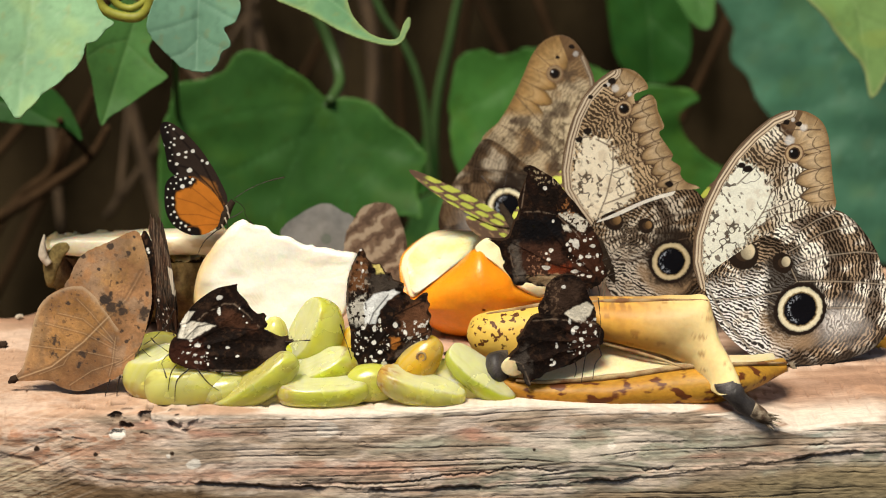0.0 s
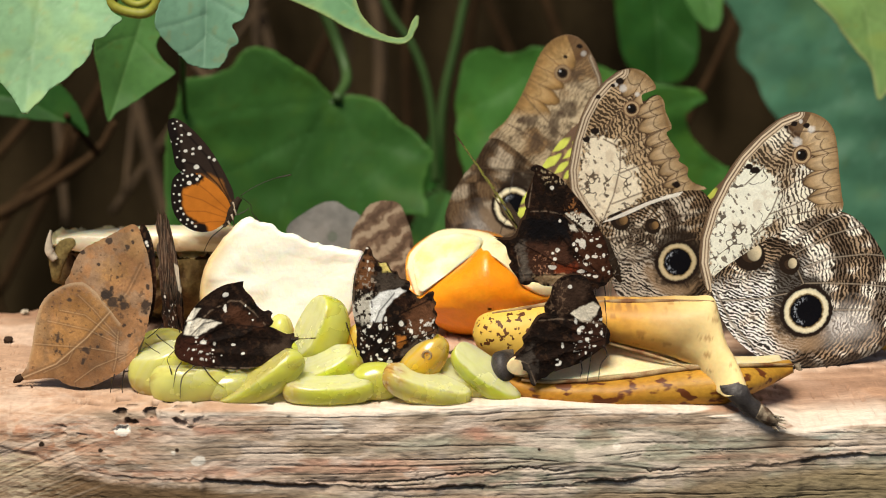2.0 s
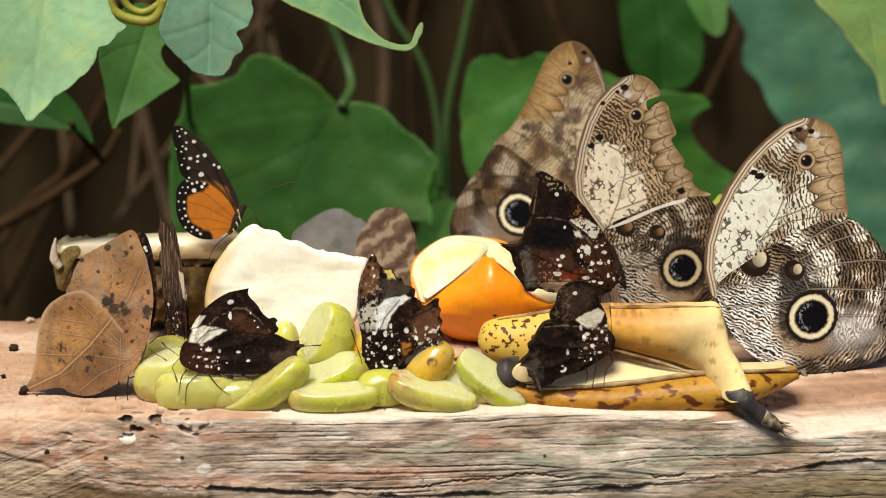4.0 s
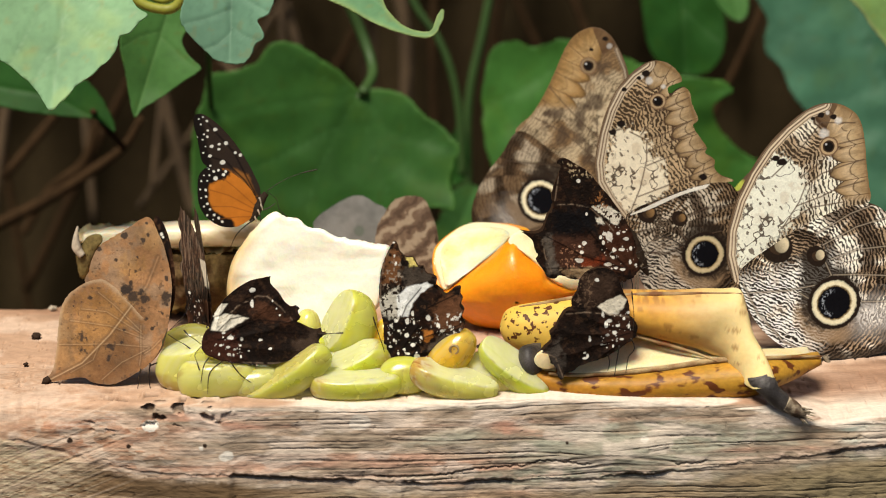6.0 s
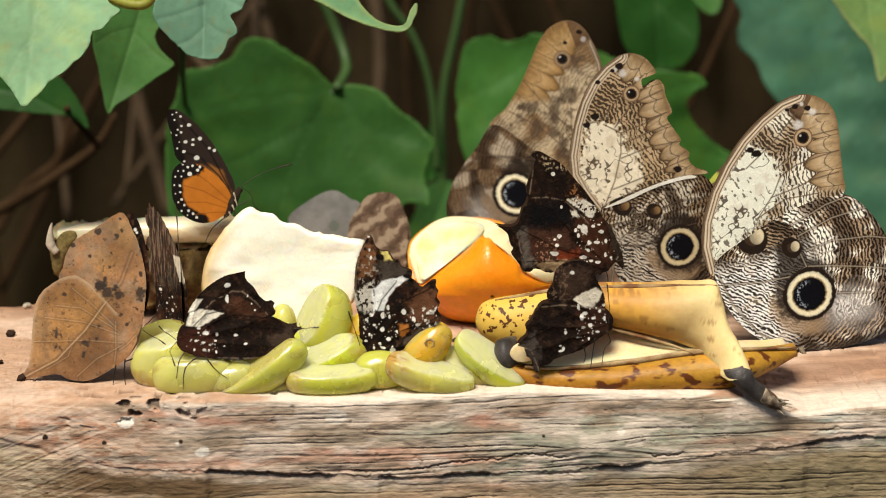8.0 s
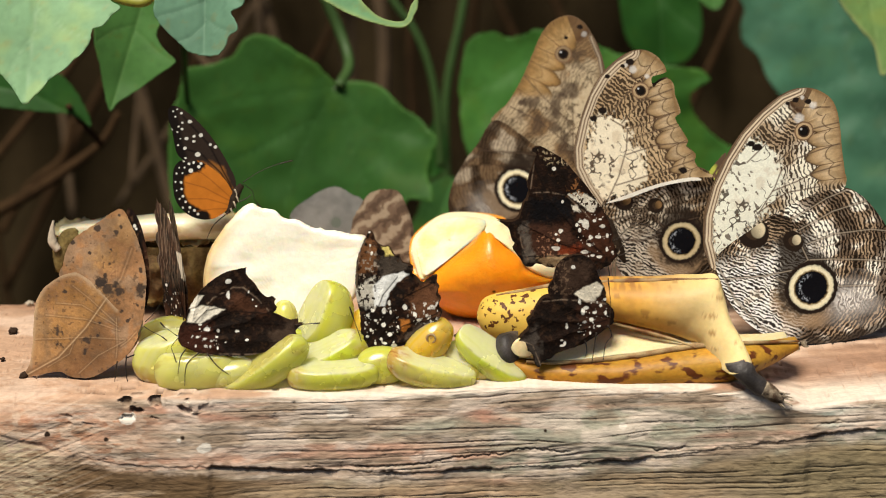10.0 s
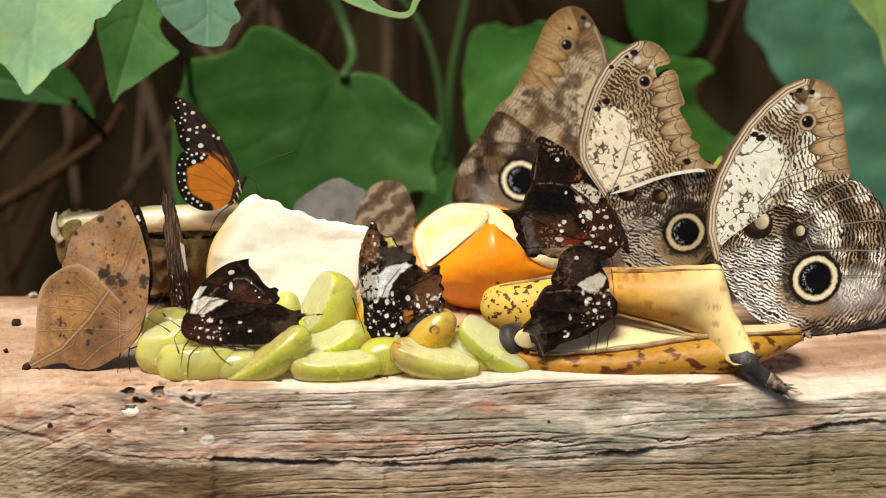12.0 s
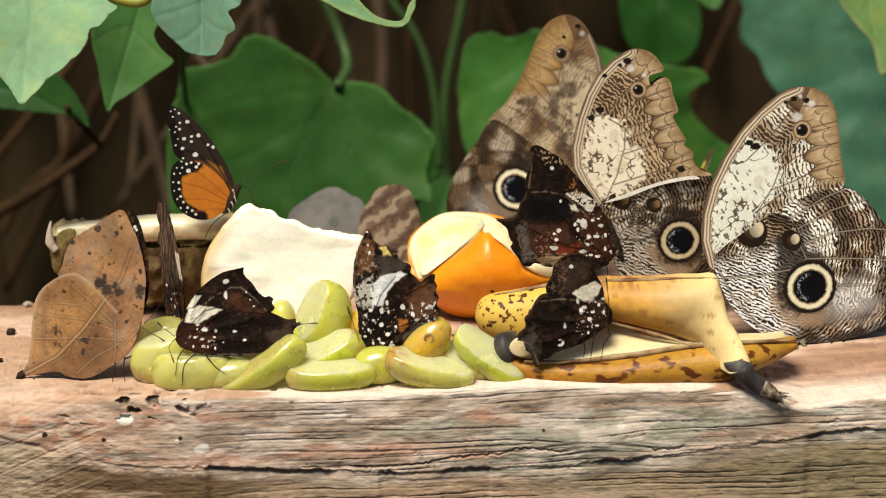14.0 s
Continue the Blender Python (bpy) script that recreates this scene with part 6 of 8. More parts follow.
def banded_butterfly(label, m):
    """Its wings turn about the body, which lies along the thing's y; x is outward."""
    b = butterfly(label, m)
    flaps = []
    for side in (-1, 1):
        flap = new("wing_pair")
        flap.parent = b
        flaps.append(flap)
        fore = [(0, 1), (4, 6), (14, 11), (25, 14.5), (34, 15), (34.5, 11), (29, 4), (21, -1), (10, -4), (2, -2)]
        hind = [(0, 0), (9, -1), (18, -2), (21, -8), (18, -14), (11, -17), (5, -12), (1, -6)]
        wing("forewing", [(side * x, z) for x, z in fore], (side * 15, 4), banded_paint, flap, 200, 50, 0.0, camber=0.0004)
        wing("hindwing", [(side * x, z) for x, z in hind], (side * 10, -7), banded_paint, flap, 180, 44, 0.5, camber=0.0004)
    tube("body", [(0, -0.014, -0.0015), (0, -0.006, -0.0005), (0, 0.003, 0), (0, 0.010, 0.0005)], [0.0006, 0.0014, 0.0017, 0.0009], HAIR, b, sides=12)
    for x in (-1, 1):
        antenna(b, [(0.4 * x, 10, 0.5), (1.5 * x, 13, 3), (3 * x, 16, 5), (4.5 * x, 19, 6)])
        limb("leg", b, [(0.8 * x, 5, -0.5), (2 * x, 6, -4), (2.4 * x, 6, -9)], 0.2)
    return b, flaps


banded, banded_flaps = banded_butterfly("brown butterfly with yellow-green wing bars beating its wings", pose(0.0294, 0.0550, 0.0329, 0, 0, 21) @ pose(0, 0, 0, 25, 0, 0))
banded_still, still_flaps = banded_butterfly("brown butterfly with yellow-green bars half hidden behind others", pose(0.0762, 0.0600, 0.0192, 0, 0, -15) @ pose(0, 0, 0, 40, 0, 0))


# ---- two drab butterflies far back ----
def drab(name_label, m, outline, centre, tone, stripe):
    b = butterfly(name_label, m)

    def paint(x, z):
        n = fbm(x * 0.3, z * 0.3, 5)
        col = np.zeros((*x.shape, 3)) + np.array(tone) * (0.7 + 0.6 * n)[..., None]
        if stripe:
            s = np.sin((x * 0.75 - z * 0.85) * 0.85 + 6 * n) + 1.2 * (fbm(x * 1.2, z * 1.2, 9) - 0.5)
            col = blend(col, (0.34, 0.26, 0.18), step(0.2, 0.8, s) * 0.8)
            col = blend(col, (0.05, 0.03, 0.02), step(-0.5, -0.9, s) * 0.6)
        else:
            col = blend(col, (0.05, 0.10, 0.05), step(2.2, 1.4, np.hypot(x - 2, z - 3)) * 0.4)
        return col
    wing("forewing", outline, centre, paint, b, 200, 50, 0.0, rough_edge=0.09)
    wing("forewing", outline, centre, paint, b, 120, 14, 2.5)
    insect_body(b, [(-8, -2), (0, -3), (8, -3)], (0.6, 1.5, 0.8), HAIR, 1.2)
    for x in (-4, 0, 4):
        limb("leg", b, [(x, 1, -3), (x + 1, 0, -6), (x + 1.4, 0, -14)], 0.25)
    return b


grey_drab = drab("pale grey butterfly with closed wings behind the fruit", pose(-0.0325, 0.0850, 0.0186, -10, 0, 15),
                 [(-12.7, 4.5), (-11.4, 8.1), (-6.1, 11.5), (-1.2, 13.9), (3, 14.6), (7.3, 12.3), (11.6, 9.6), (15.5, 2.9), (13.1, -6.4), (-9.8, -5)], (1.1, 3.7), (0.26, 0.25, 0.23), False)
brown_drab = drab("brown striped butterfly with closed wings behind the fruit", pose(-0.0155, 0.0750, 0.0172, -10, 0, -20),
                  [(-9.9, 6.6), (-7.6, 11.5), (-5, 16.3), (-0.2, 18.3), (4.8, 18.1), (8, 13.5), (10.8, 6.4), (10.9, -1), (9.4, -8.5), (-1.4, -9.4), (-8.9, -0.7)], (0.6, 5.6), (0.14, 0.09, 0.06), True)


# ---- fruit ----
def pillow(name, outline, front, back, mat, parent, label="", seed=0, p=2.3, count=72, lump=0.06):
    """A plump piece: the outline in space, swollen by front and back (mm) towards and away from the viewer."""
    n_f, n_b = 14, 12
    o = smooth_outline(np.array(outline, float), count)
    c = o.mean(axis=0)
    kern = np.ones(count // 3 * 2 + 1) / (count // 3 * 2 + 1)
    round_o = np.stack([np.convolve(np.concatenate([o[:, k]] * 3), kern, "same")[count:2 * count] for k in range(3)], 1)
    round_o = c + (round_o - c) * (np.linalg.norm(o - c, axis=1).mean() / np.linalg.norm(round_o - c, axis=1).mean())
    qs = np.concatenate([np.sin(np.linspace(0.02, 1, n_f) * np.pi / 2), np.sin(np.linspace(0.98, 0.02, n_b) * np.pi / 2)])
    rows = []
    for i, q in enumerate(qs):
        r = c + ((o - c) * q ** 2 + (round_o - c) * (1 - q ** 2)) * q
        h = (1 - min(q, 1.0) ** p) ** (1 / p) * 0.001
        n = fbm(r[:, 0] * 130 + seed, r[:, 2] * 130, seed, 3) - 0.5
        r[:, 1] += -front * h * (1 + 4 * lump * n) if i < n_f else back * h
        rows.append(r)
    return mesh_object(name, np.concatenate(rows), grid_faces(len(qs), count, wrap=True), mat, parent, label)


def loft(name, top, bottom, front, back, mat, parent, label="", count=90, sides=40, e=1.0, paint=None):
    """A long piece between a top and a bottom line in space, swollen by front and back (mm) on its way."""
    T, B = smooth_outline(np.array(top, float), count, closed=False), smooth_outline(np.array(bottom, float), count, closed=False)
    u = np.linspace(0, 1, count)
    f, b = (np.convolve(np.pad(np.interp(u, np.linspace(0, 1, len(w)), w), count // 16, "edge"), np.ones(count // 16 * 2 + 1) / (count // 16 * 2 + 1), "valid") * 0.001 for w in (front, back))
    a = np.linspace(0, 2 * np.pi, sides, endpoint=False)
    ca, sa = np.sign(np.cos(a)) * np.abs(np.cos(a)) ** e, np.sign(np.sin(a)) * np.abs(np.sin(a)) ** e
    v = ((T + B) / 2)[:, None] + ((T - B) / 2)[:, None] * ca[None, :, None]
    v[..., 1] += np.where(sa > 0, -f[:, None] * sa, -b[:, None] * sa)
    v = v + 0.0007 * (fbm(v[..., 0] * 90, v[..., 2] * 90, 7, 3) - 0.5)[..., None]
    faces = [tuple(q) for q in grid_faces(count, sides, wrap=True)] + [tuple(range(sides))[::-1], tuple((count - 1) * sides + k for k in range(sides))]
    cols = paint(v[..., 0], v[..., 2]).reshape(-1, 3) if paint else None
    return mesh_object(name, v.reshape(-1, 3), faces, mat, parent, label, colours=cols)


def blob(name, parent, centre, r, mat, label="", seed=0, flat=1.0):
    bm = bmesh.new()
    bmesh.ops.create_icosphere(bm, subdivisions=3, radius=r)
    for v in bm.verts:
        v.co *= 0.8 + 0.5 * noise.noise(v.co / r * 1.4 + Vector((seed, 0, 0)))
        v.co.z *= flat
        v.co += Vector(centre)
    return part(name, bm, mat, parent, label)


def grape_piece(label, at, half, tilt, tone, cut=None, scars=(), browned=0.0, seed=0):
    """Half or piece of a grape: an oval (half sizes in mm), its long axis tilted, cut through by a plane."""
    g = new("grape")
    g.matrix_world = pose(*at)
    tagged(g, label, "grape", "cut green grapes")
    th, ph = np.meshgrid(np.linspace(0.0, np.pi, 56), np.linspace(0, 2 * np.pi, 96, endpoint=False), indexing="ij")
    a, b, c = half
    end = 0.9 + 0.1 * np.cos(th)
    a, b, c = a * 1.06, b * 1.12, c * 1.16
    fat = np.sin(th) ** 0.78
    px, py, pz = -a * np.sign(np.cos(th)) * np.abs(np.cos(th)) ** 0.92, b * end * fat * np.cos(ph), c * end * fat * np.sin(ph)
    ct, st = math.cos(radians(tilt)), math.sin(radians(tilt))
    p = np.stack([px * ct - pz * st, py, px * st + pz * ct], -1)
    p = p * (1 + 0.05 * (fbm(px * 0.18 + seed, pz * 0.18 + py * 0.13, seed, 2) - 0.5))[..., None]
    skin = np.array(tone)
    n1 = fbm(px * 0.14 + seed, ph * 0.8, seed + 1, 3)
    col = np.zeros((*px.shape, 3)) + skin * (0.86 + 0.28 * n1)[..., None]
    col = blend(col, skin * 0.45 + np.array((0.40, 0.40, 0.16)), step(0.45, 0.75, fbm(px * 0.1, ph * 1.1, seed + 2, 3)) * 0.7)
    col = blend(col, np.array((0.46, 0.30, 0.06)), step(0.60, 0.78, fbm(px * 0.16, ph * 1.3, seed + 4, 4)) * 0.5)
    # fine pale lines along the skin
    col = blend(col, skin * 0.5 + 0.42, step(0.62, 0.72, fbm(px * 0.06, ph * 7, seed + 3, 2)) * 0.25)
    if cut:
        n, off = np.array(cut[0], float), cut[1] + 1.1
        n /= np.linalg.norm(n)
        d = p @ n - off
        flat = -0.45 * np.log1p(np.exp(np.clip(-d / 0.45, -30, 30)))
        wave = 0.35 * (fbm(p[..., 0] * 0.35, p[..., 2] * 0.35, seed + 5, 3) - 0.5)
        m = step(-0.15, 0.35, d)
        p = p + ((flat - d) + m * wave)[..., None] * n
        flesh = np.array(cut[2] if len(cut) > 2 else FLESH_TONE)
        col = blend(col, flesh, m)
        ray_ = fbm(px * 0.12, pz * 0.7 + py * 0.7, seed + 7, 4)
        col = blend(col, np.minimum(flesh * 1.12 + 0.03, 0.95), m * step(0.48, 0.68, ray_) * 0.35)
        col = blend(col, flesh * np.array((0.86, 0.86, 0.62)), m * step(0.52, 0.34, ray_) * 0.3)
        col = blend(col, np.minimum(skin * 0.5 + 0.38, 0.9), np.exp(-((d - 0.1) / 0.30) ** 2) * 0.5)
        col = blend(col, (0.46, 0.30, 0.10), np.exp(-((d - 0.2) / 0.35) ** 2) * step(0.52, 0.68, fbm(px * 0.3, ph * 1.5, seed + 9)) * 0.55)
    if browned:
        m = step(0.45, 0.95, -px / a * math.copysign(1, browned) + 0.5 * (fbm(px * 0.4, ph * 2, seed + 11, 4) - 0.5)) * abs(browned)
        col = blend(col, (0.66, 0.36, 0.09), m * 0.85)
        col = blend(col, (0.86, 0.78, 0.60), m * step(0.54, 0.66, fbm(px * 0.8, ph * 3.5, seed + 12, 3)) * 0.9)
        col = blend(col, (0.40, 0.15, 0.03), m * step(0.60, 0.70, fbm(px * 0.7 + 4, ph * 3, seed + 13, 3)) * 0.7)
    p[..., 2] = np.maximum(p[..., 2], 0.3 - at[2] * 1000)
    mesh_object("skin", p.reshape(-1, 3) * 0.001, grid_faces(56, 96, wrap=True), GRAPE_PAINT, g, colours=col.reshape(-1, 3))
    for name, lab, mat, (sx, sy, sz), r in scars:
        ring = [(sx + r * math.cos(q), sy - 0.15 * math.cos(q), sz + r * math.sin(q)) for q in np.linspace(0, 2 * math.pi, 13)]
        tube(name, [tuple(v * 0.001 for v in pt) for pt in ring], [r * 0.00025, r * 0.00036, r * 0.0002], mat, g, lab, sides=7, count=40)
        blob(name, g, (sx * 0.001, sy * 0.001 + 0.0003, sz * 0.001), r * 0.00045, mat, lab, seed, 0.8)


SKIN_TONE, FLESH_TONE, GREEN_TONE, OLD_TONE, GLASS_TONE, PALE_TONE = (0.80, 0.81, 0.13), (0.93, 0.93, 0.50), (0.71, 0.78, 0.06), (0.92, 0.60, 0.05), (0.76, 0.68, 0.22), (0.87, 0.84, 0.25)
grape_piece("upright half of a pale green grape", (-0.0306, -0.0140, 0.0168), (9.4, 7.4, 8.6), 70, SKIN_TONE, ((-0.80, -0.42, 0.42), 2.6), seed=1)
grape_piece("small pale green grape", (-0.0430, -0.0040, 0.0100), (8.0, 5.0, 4.4), 85, PALE_TONE, seed=2)
grape_piece("green grape wedge with a moist cut top", (-0.0281, -0.0235, 0.0074), (11.2, 6.8, 7.2), 12, GREEN_TONE, ((-0.42, -0.30, 0.86), 2.2), browned=-0.45, seed=3)
grape_piece("green grape half lying cut side up", (-0.0274, -0.0320, 0.0038), (12.4, 5.8, 5.8), 0, SKIN_TONE, ((0.0, -0.24, 0.97), 1.7), browned=0.5, seed=4)
grape_piece("slanted green grape half with a browning cut edge", (-0.0473, -0.0310, 0.0064), (13.4, 5.8, 6.6), 27, SKIN_TONE, ((-0.52, -0.34, 0.78), 1.6, GLASS_TONE), seed=5)
grape_piece("green grape half under a dark butterfly", (-0.0664, -0.0290, 0.0046), (11.6, 6.8, 7.0), 4, PALE_TONE, ((0.05, 0.10, 0.99), 3.6), seed=6)
grape_piece("browned green grape piece at the end of the heap", (-0.0757, -0.0225, 0.0068), (9.2, 6.6, 8.8), 62, PALE_TONE, ((-0.25, -0.20, 0.95), 5.0), (("stem_scar", "torn orange-brown stem end", CRUST, (-2.6, -5.6, -3.0), 1.3), ("stem_scar", "torn orange-brown stem end", CRUST, (0.2, -5.9, -3.6), 0.9)), browned=0.7, seed=7)
grape_piece("pale green grape at the back of the heap", (-0.0770, -0.0060, 0.0072), (8.0, 6.0, 7.0), 20, PALE_TONE, seed=8)
grape_piece("yellowed grape with a brown ring scar", (0.0002, -0.0265, 0.0112), (7.8, 5.6, 5.4), 48, OLD_TONE, None, (("stem_scar", "brown ring-shaped stem scar", SCAR, (0.6, -5.2, 2.4), 1.2),), seed=9)
grape_piece("green grape wedge with a crusted orange end", (0.0008, -0.0325, 0.0048), (12.4, 5.2, 5.8), -17, PALE_TONE, ((0.28, -0.28, 0.92), 1.6), browned=1.0, seed=10)
grape_piece("small green grape piece", (-0.0136, -0.0275, 0.0044), (7.2, 5.4, 5.8), 10, SKIN_TONE, seed=11)
grape_piece("pale grape piece between the others", (0.0128, -0.0245, 0.0044), (9.4, 5.6, 6.2), -8, PALE_TONE, ((0.1, -0.6, 0.8), 2.8), seed=12)
grape_piece("green grape slice leaning on the banana", (0.0180, -0.0285, 0.0072), (11.5, 4.2, 5.6), -43, GREEN_TONE, ((0.45, -0.62, 0.64), 0.5), seed=13)
grape_piece("pale cut grape in the middle of the heap", (-0.0535, -0.0190, 0.0046), (7.4, 5.2, 6.0), 15, FLESH_TONE, ((0.0, -0.6, 0.8), 2.5), seed=14)
grape_piece("browned ripe grape under the banded butterfly", (-0.0200, -0.0125, 0.0092), (8.0, 4.6, 4.4), 82, OLD_TONE, browned=0.6, seed=15)
grape_piece("green grape inside the heap", (-0.0372, -0.0130, 0.0058), (7.5, 6.0, 6.2), 0, GREEN_TONE, seed=16)
grape_piece("pale grape piece lying at the front of the heap", (-0.0560, -0.0300, 0.0036), (7.5, 5.0, 4.6), 8, PALE_TONE, seed=18)
grape_piece("green grape at the back under the dark wings", (-0.0602, -0.0110, 0.0044), (8.0, 5.0, 5.4), 0, SKIN_TONE, seed=17)


def pale_wedge():
    """A big wedge of cream-coloured fruit, cut side to the light."""
    base = [(-0.0675, 0.0060, 0.0178), (-0.0668, 0.0060, 0.0282), (-0.0626, 0.0060, 0.0360), (-0.0578, 0.0060, 0.0417), (-0.0547, 0.0060, 0.0445), (-0.0527, 0.0060, 0.0450), (-0.0490, 0.0060, 0.0434), (-0.0457, 0.0060, 0.0427), (-0.0427, 0.0060, 0.0403), (-0.0390, 0.0060, 0.0396), (-0.0352, 0.0060, 0.0376), (-0.0293, 0.0060, 0.0360), (-0.0242, 0.0060, 0.0353), (-0.0185, 0.0060, 0.0339), (-0.0203, 0.0060, 0.0265), (-0.0218, 0.0060, 0.0160), (-0.0312, 0.0060, 0.0104), (-0.0482, 0.0060, 0.0090), (-0.0617, 0.0060, 0.0097)]
    o = smooth_outline([(x, z) for x, _, z in base], 320)
    c = np.array([(o[:, 0].min() + o[:, 0].max()) / 2, 0.014])
    top = step(0.020, 0.034, o[:, 1])
    o[:, 1] += top * 0.0012 * (fbm(o[:, 0] * 500, o[:, 0] * 0, 3, 4) - 0.5)
    rows, cols = [], []
    prof = [(0.0, q) for q in np.linspace(0, 0.93, 34)] + [(0.0003, 0.955), (0.0009, 0.975), (0.002, 0.99), (0.004, 1.0)] + [(d, 1.0 - 2.2 * (d - 0.004)) for d in np.linspace(0.006, 0.030, 12)] + [(0.031, 0.8), (0.031, 0.0)]
    for dy, q in prof:
        p = c + (o - c) * q
        p[:, 1] = np.maximum(p[:, 1] * (1 - 0.25 * dy / 0.03), 0.0005)
        n = fbm(p[:, 0] * 55 + dy * 80, p[:, 1] * 75 + dy * 150, 5, 3) - 0.5
        groove = step(0.58, 0.66, fbm(p[:, 0] * 60, p[:, 1] * 260, 15, 4))
        y = 0.006 + dy + 0.0030 * n + 0.00012 * groove * (dy < 0.003) + 0.22 * (p[:, 1] - 0.012) * (dy < 0.02)
        rows.append(np.stack([p[:, 0], y, p[:, 1] + 0.0006 * n * (dy > 0)], 1))
        side = np.full(320, q)
        left = step(-0.052, -0.064, p[:, 0])
        right = step(-0.030, -0.020, p[:, 0]) * step(0.022, 0.012, p[:, 1])
        col = np.zeros((320, 3)) + np.array((0.91, 0.86, 0.73))
        col = blend(col, (0.62, 0.40, 0.13), np.clip(step(0.72, 1.0, side + 0.2 * n) * 0.9 * left + 0.75 * right * step(0.7, 0.9, side + 0.5 * n), 0, 0.9))
        col = blend(col, (0.76, 0.62, 0.42), groove * step(0.4, 0.6, fbm(p[:, 0] * 40, p[:, 1] * 40, 19)) * 0.2)
        cols.append(col)
    ob = new("fruit_wedge")
    tagged(ob, "large cream-fleshed fruit wedge with tan edges", "fruit")
    mesh_object("flesh", np.concatenate(rows), grid_faces(len(rows), 320, wrap=True), MELON, ob, colours=np.concatenate(cols))
    b = (-0.0380, 0.0060, 0.0108)
    blob("rind", ob, (b[0], 0.022, 0.0030), 0.012, PEEL_CLEAN, "yellow rind under the wedge", 4, 0.30)


pale_wedge()


def pineapple_half():
    ob = new("pineapple_half")
    tagged(ob, "half pineapple with rough green-brown rind lying cut side up", "pineapple")
    a, e = (-0.1192, 0.0620, 0.0128), (-0.0571, 0.0620, 0.0128)
    x0, x1 = a[0], e[0]
    th, q = np.meshgrid(np.linspace(0, np.pi, 46), np.linspace(0, 1, 90))
    prof = np.clip(np.sin(np.clip(q * 1.15 + 0.10, 0, 1) * np.pi * 0.5), 0, 1) ** 0.45
    R = 0.021 * prof
    scale = 0.0016 * np.abs(np.sin(q * 26 + th * 4)) * np.abs(np.sin(q * 26 - th * 4)) + 0.0012 * (fbm(q * 60, th * 9, 5) - 0.5)
    X = x0 + (x1 - x0) * q
    Y = 0.062 - (R + scale) * np.cos(th) * 1.0
    Z = 0.0245 - (R + scale) * np.sin(th) * 1.15
    mesh_object("rind", np.stack([X, Y, np.maximum(Z, 0.0003)], -1).reshape(-1, 3), grid_faces(90, 46), RIND, ob)
    w, q = np.meshgrid(np.linspace(-1, 1, 30), np.linspace(0, 1, 90))
    prof = np.clip(np.sin(np.clip(q * 1.15 + 0.10, 0, 1) * np.pi * 0.5), 0, 1) ** 0.45
    n = fbm(q * 30, w * 8, 7) - 0.5
    X = x0 + (x1 - x0) * q
    col = np.zeros((*X.shape, 3)) + np.array((0.72, 0.60, 0.34))
    col = blend(col, (0.45, 0.28, 0.10), step(0.85, 1.0, np.abs(w)) * 0.8)
    col = blend(col, (0.56, 0.40, 0.18), step(0.02, 0.2, n) * 0.8)
    mesh_object("flesh", np.stack([X, 0.062 + w * 0.0205 * prof, 0.0255 + 0.0050 * n + 0.0015 * (1 - w ** 2)], -1).reshape(-1, 3), grid_faces(90, 30), MELON, ob, colours=col.reshape(-1, 3))
    tube("leaf_stub", [(-0.1144, 0.0340, 0.0257), (-0.1161, 0.0340, 0.0283), (-0.1161, 0.0340, 0.0322), (-0.1155, 0.0340, 0.0351)], [0.0012, 0.0015, 0.0009, 0.0003], STONE, ob, "dry pale leaf stub")
    for i, (px, pz) in enumerate(((-0.1117, 0.0520, 0.0244)[::2], (-0.1091, 0.0520, 0.0207)[::2])):
        tube("dry_scale", [(px, 0.050, pz), (px + 0.002, 0.047, pz - 0.003), (px + 0.003, 0.046, pz - 0.008)], [0.0008, 0.0007, 0.0002], BARK, ob)
    loft("flesh", [(-0.1151, 0.0420, 0.0307), (-0.1065, 0.0420, 0.0322), (-0.0959, 0.0420, 0.0327), (-0.0818, 0.0420, 0.0338), (-0.0677, 0.0420, 0.0338), (-0.0554, 0.0420, 0.0329)], [(-0.1152, 0.0420, 0.0275), (-0.1067, 0.0420, 0.0264), (-0.0961, 0.0420, 0.0257), (-0.0820, 0.0420, 0.0264), (-0.0678, 0.0420, 0.0268), (-0.0555, 0.0420, 0.0268)], [1, 2, 3, 3, 3, 2], [8, 14, 16, 16, 16, 14], MELON, ob, "pale cut flesh edge",
         paint=lambda x, z: blend(np.zeros((*x.shape, 3)) + np.array((0.80, 0.71, 0.50)), (0.50, 0.32, 0.13), step(0.5, 0.68, fbm(x * 160, z * 420, 4)) * 0.7))
    pillow("leafy_end", [(-0.1156, 0.0360, 0.0188), (-0.1164, 0.0360, 0.0224), (-0.1153, 0.0360, 0.0278), (-0.1128, 0.0360, 0.0314), (-0.1092, 0.0360, 0.0321), (-0.1083, 0.0360, 0.0300), (-0.1105, 0.0360, 0.0271), (-0.1123, 0.0360, 0.0231), (-0.1135, 0.0360, 0.0191)], 1.2, 3, RIND, ob, "torn brown-green leafy end", lump=0.6)
    pillow("rind_scale", [(-0.0909, 0.0400, 0.0145), (-0.0897, 0.0400, 0.0200), (-0.0861, 0.0400, 0.0221), (-0.0816, 0.0400, 0.0196), (-0.0810, 0.0400, 0.0127), (-0.0858, 0.0400, 0.0072), (-0.0900, 0.0400, 0.0079)], 4, 8, RIND, ob, "bulging rough rind scale", lump=0.8)


pineapple_half()


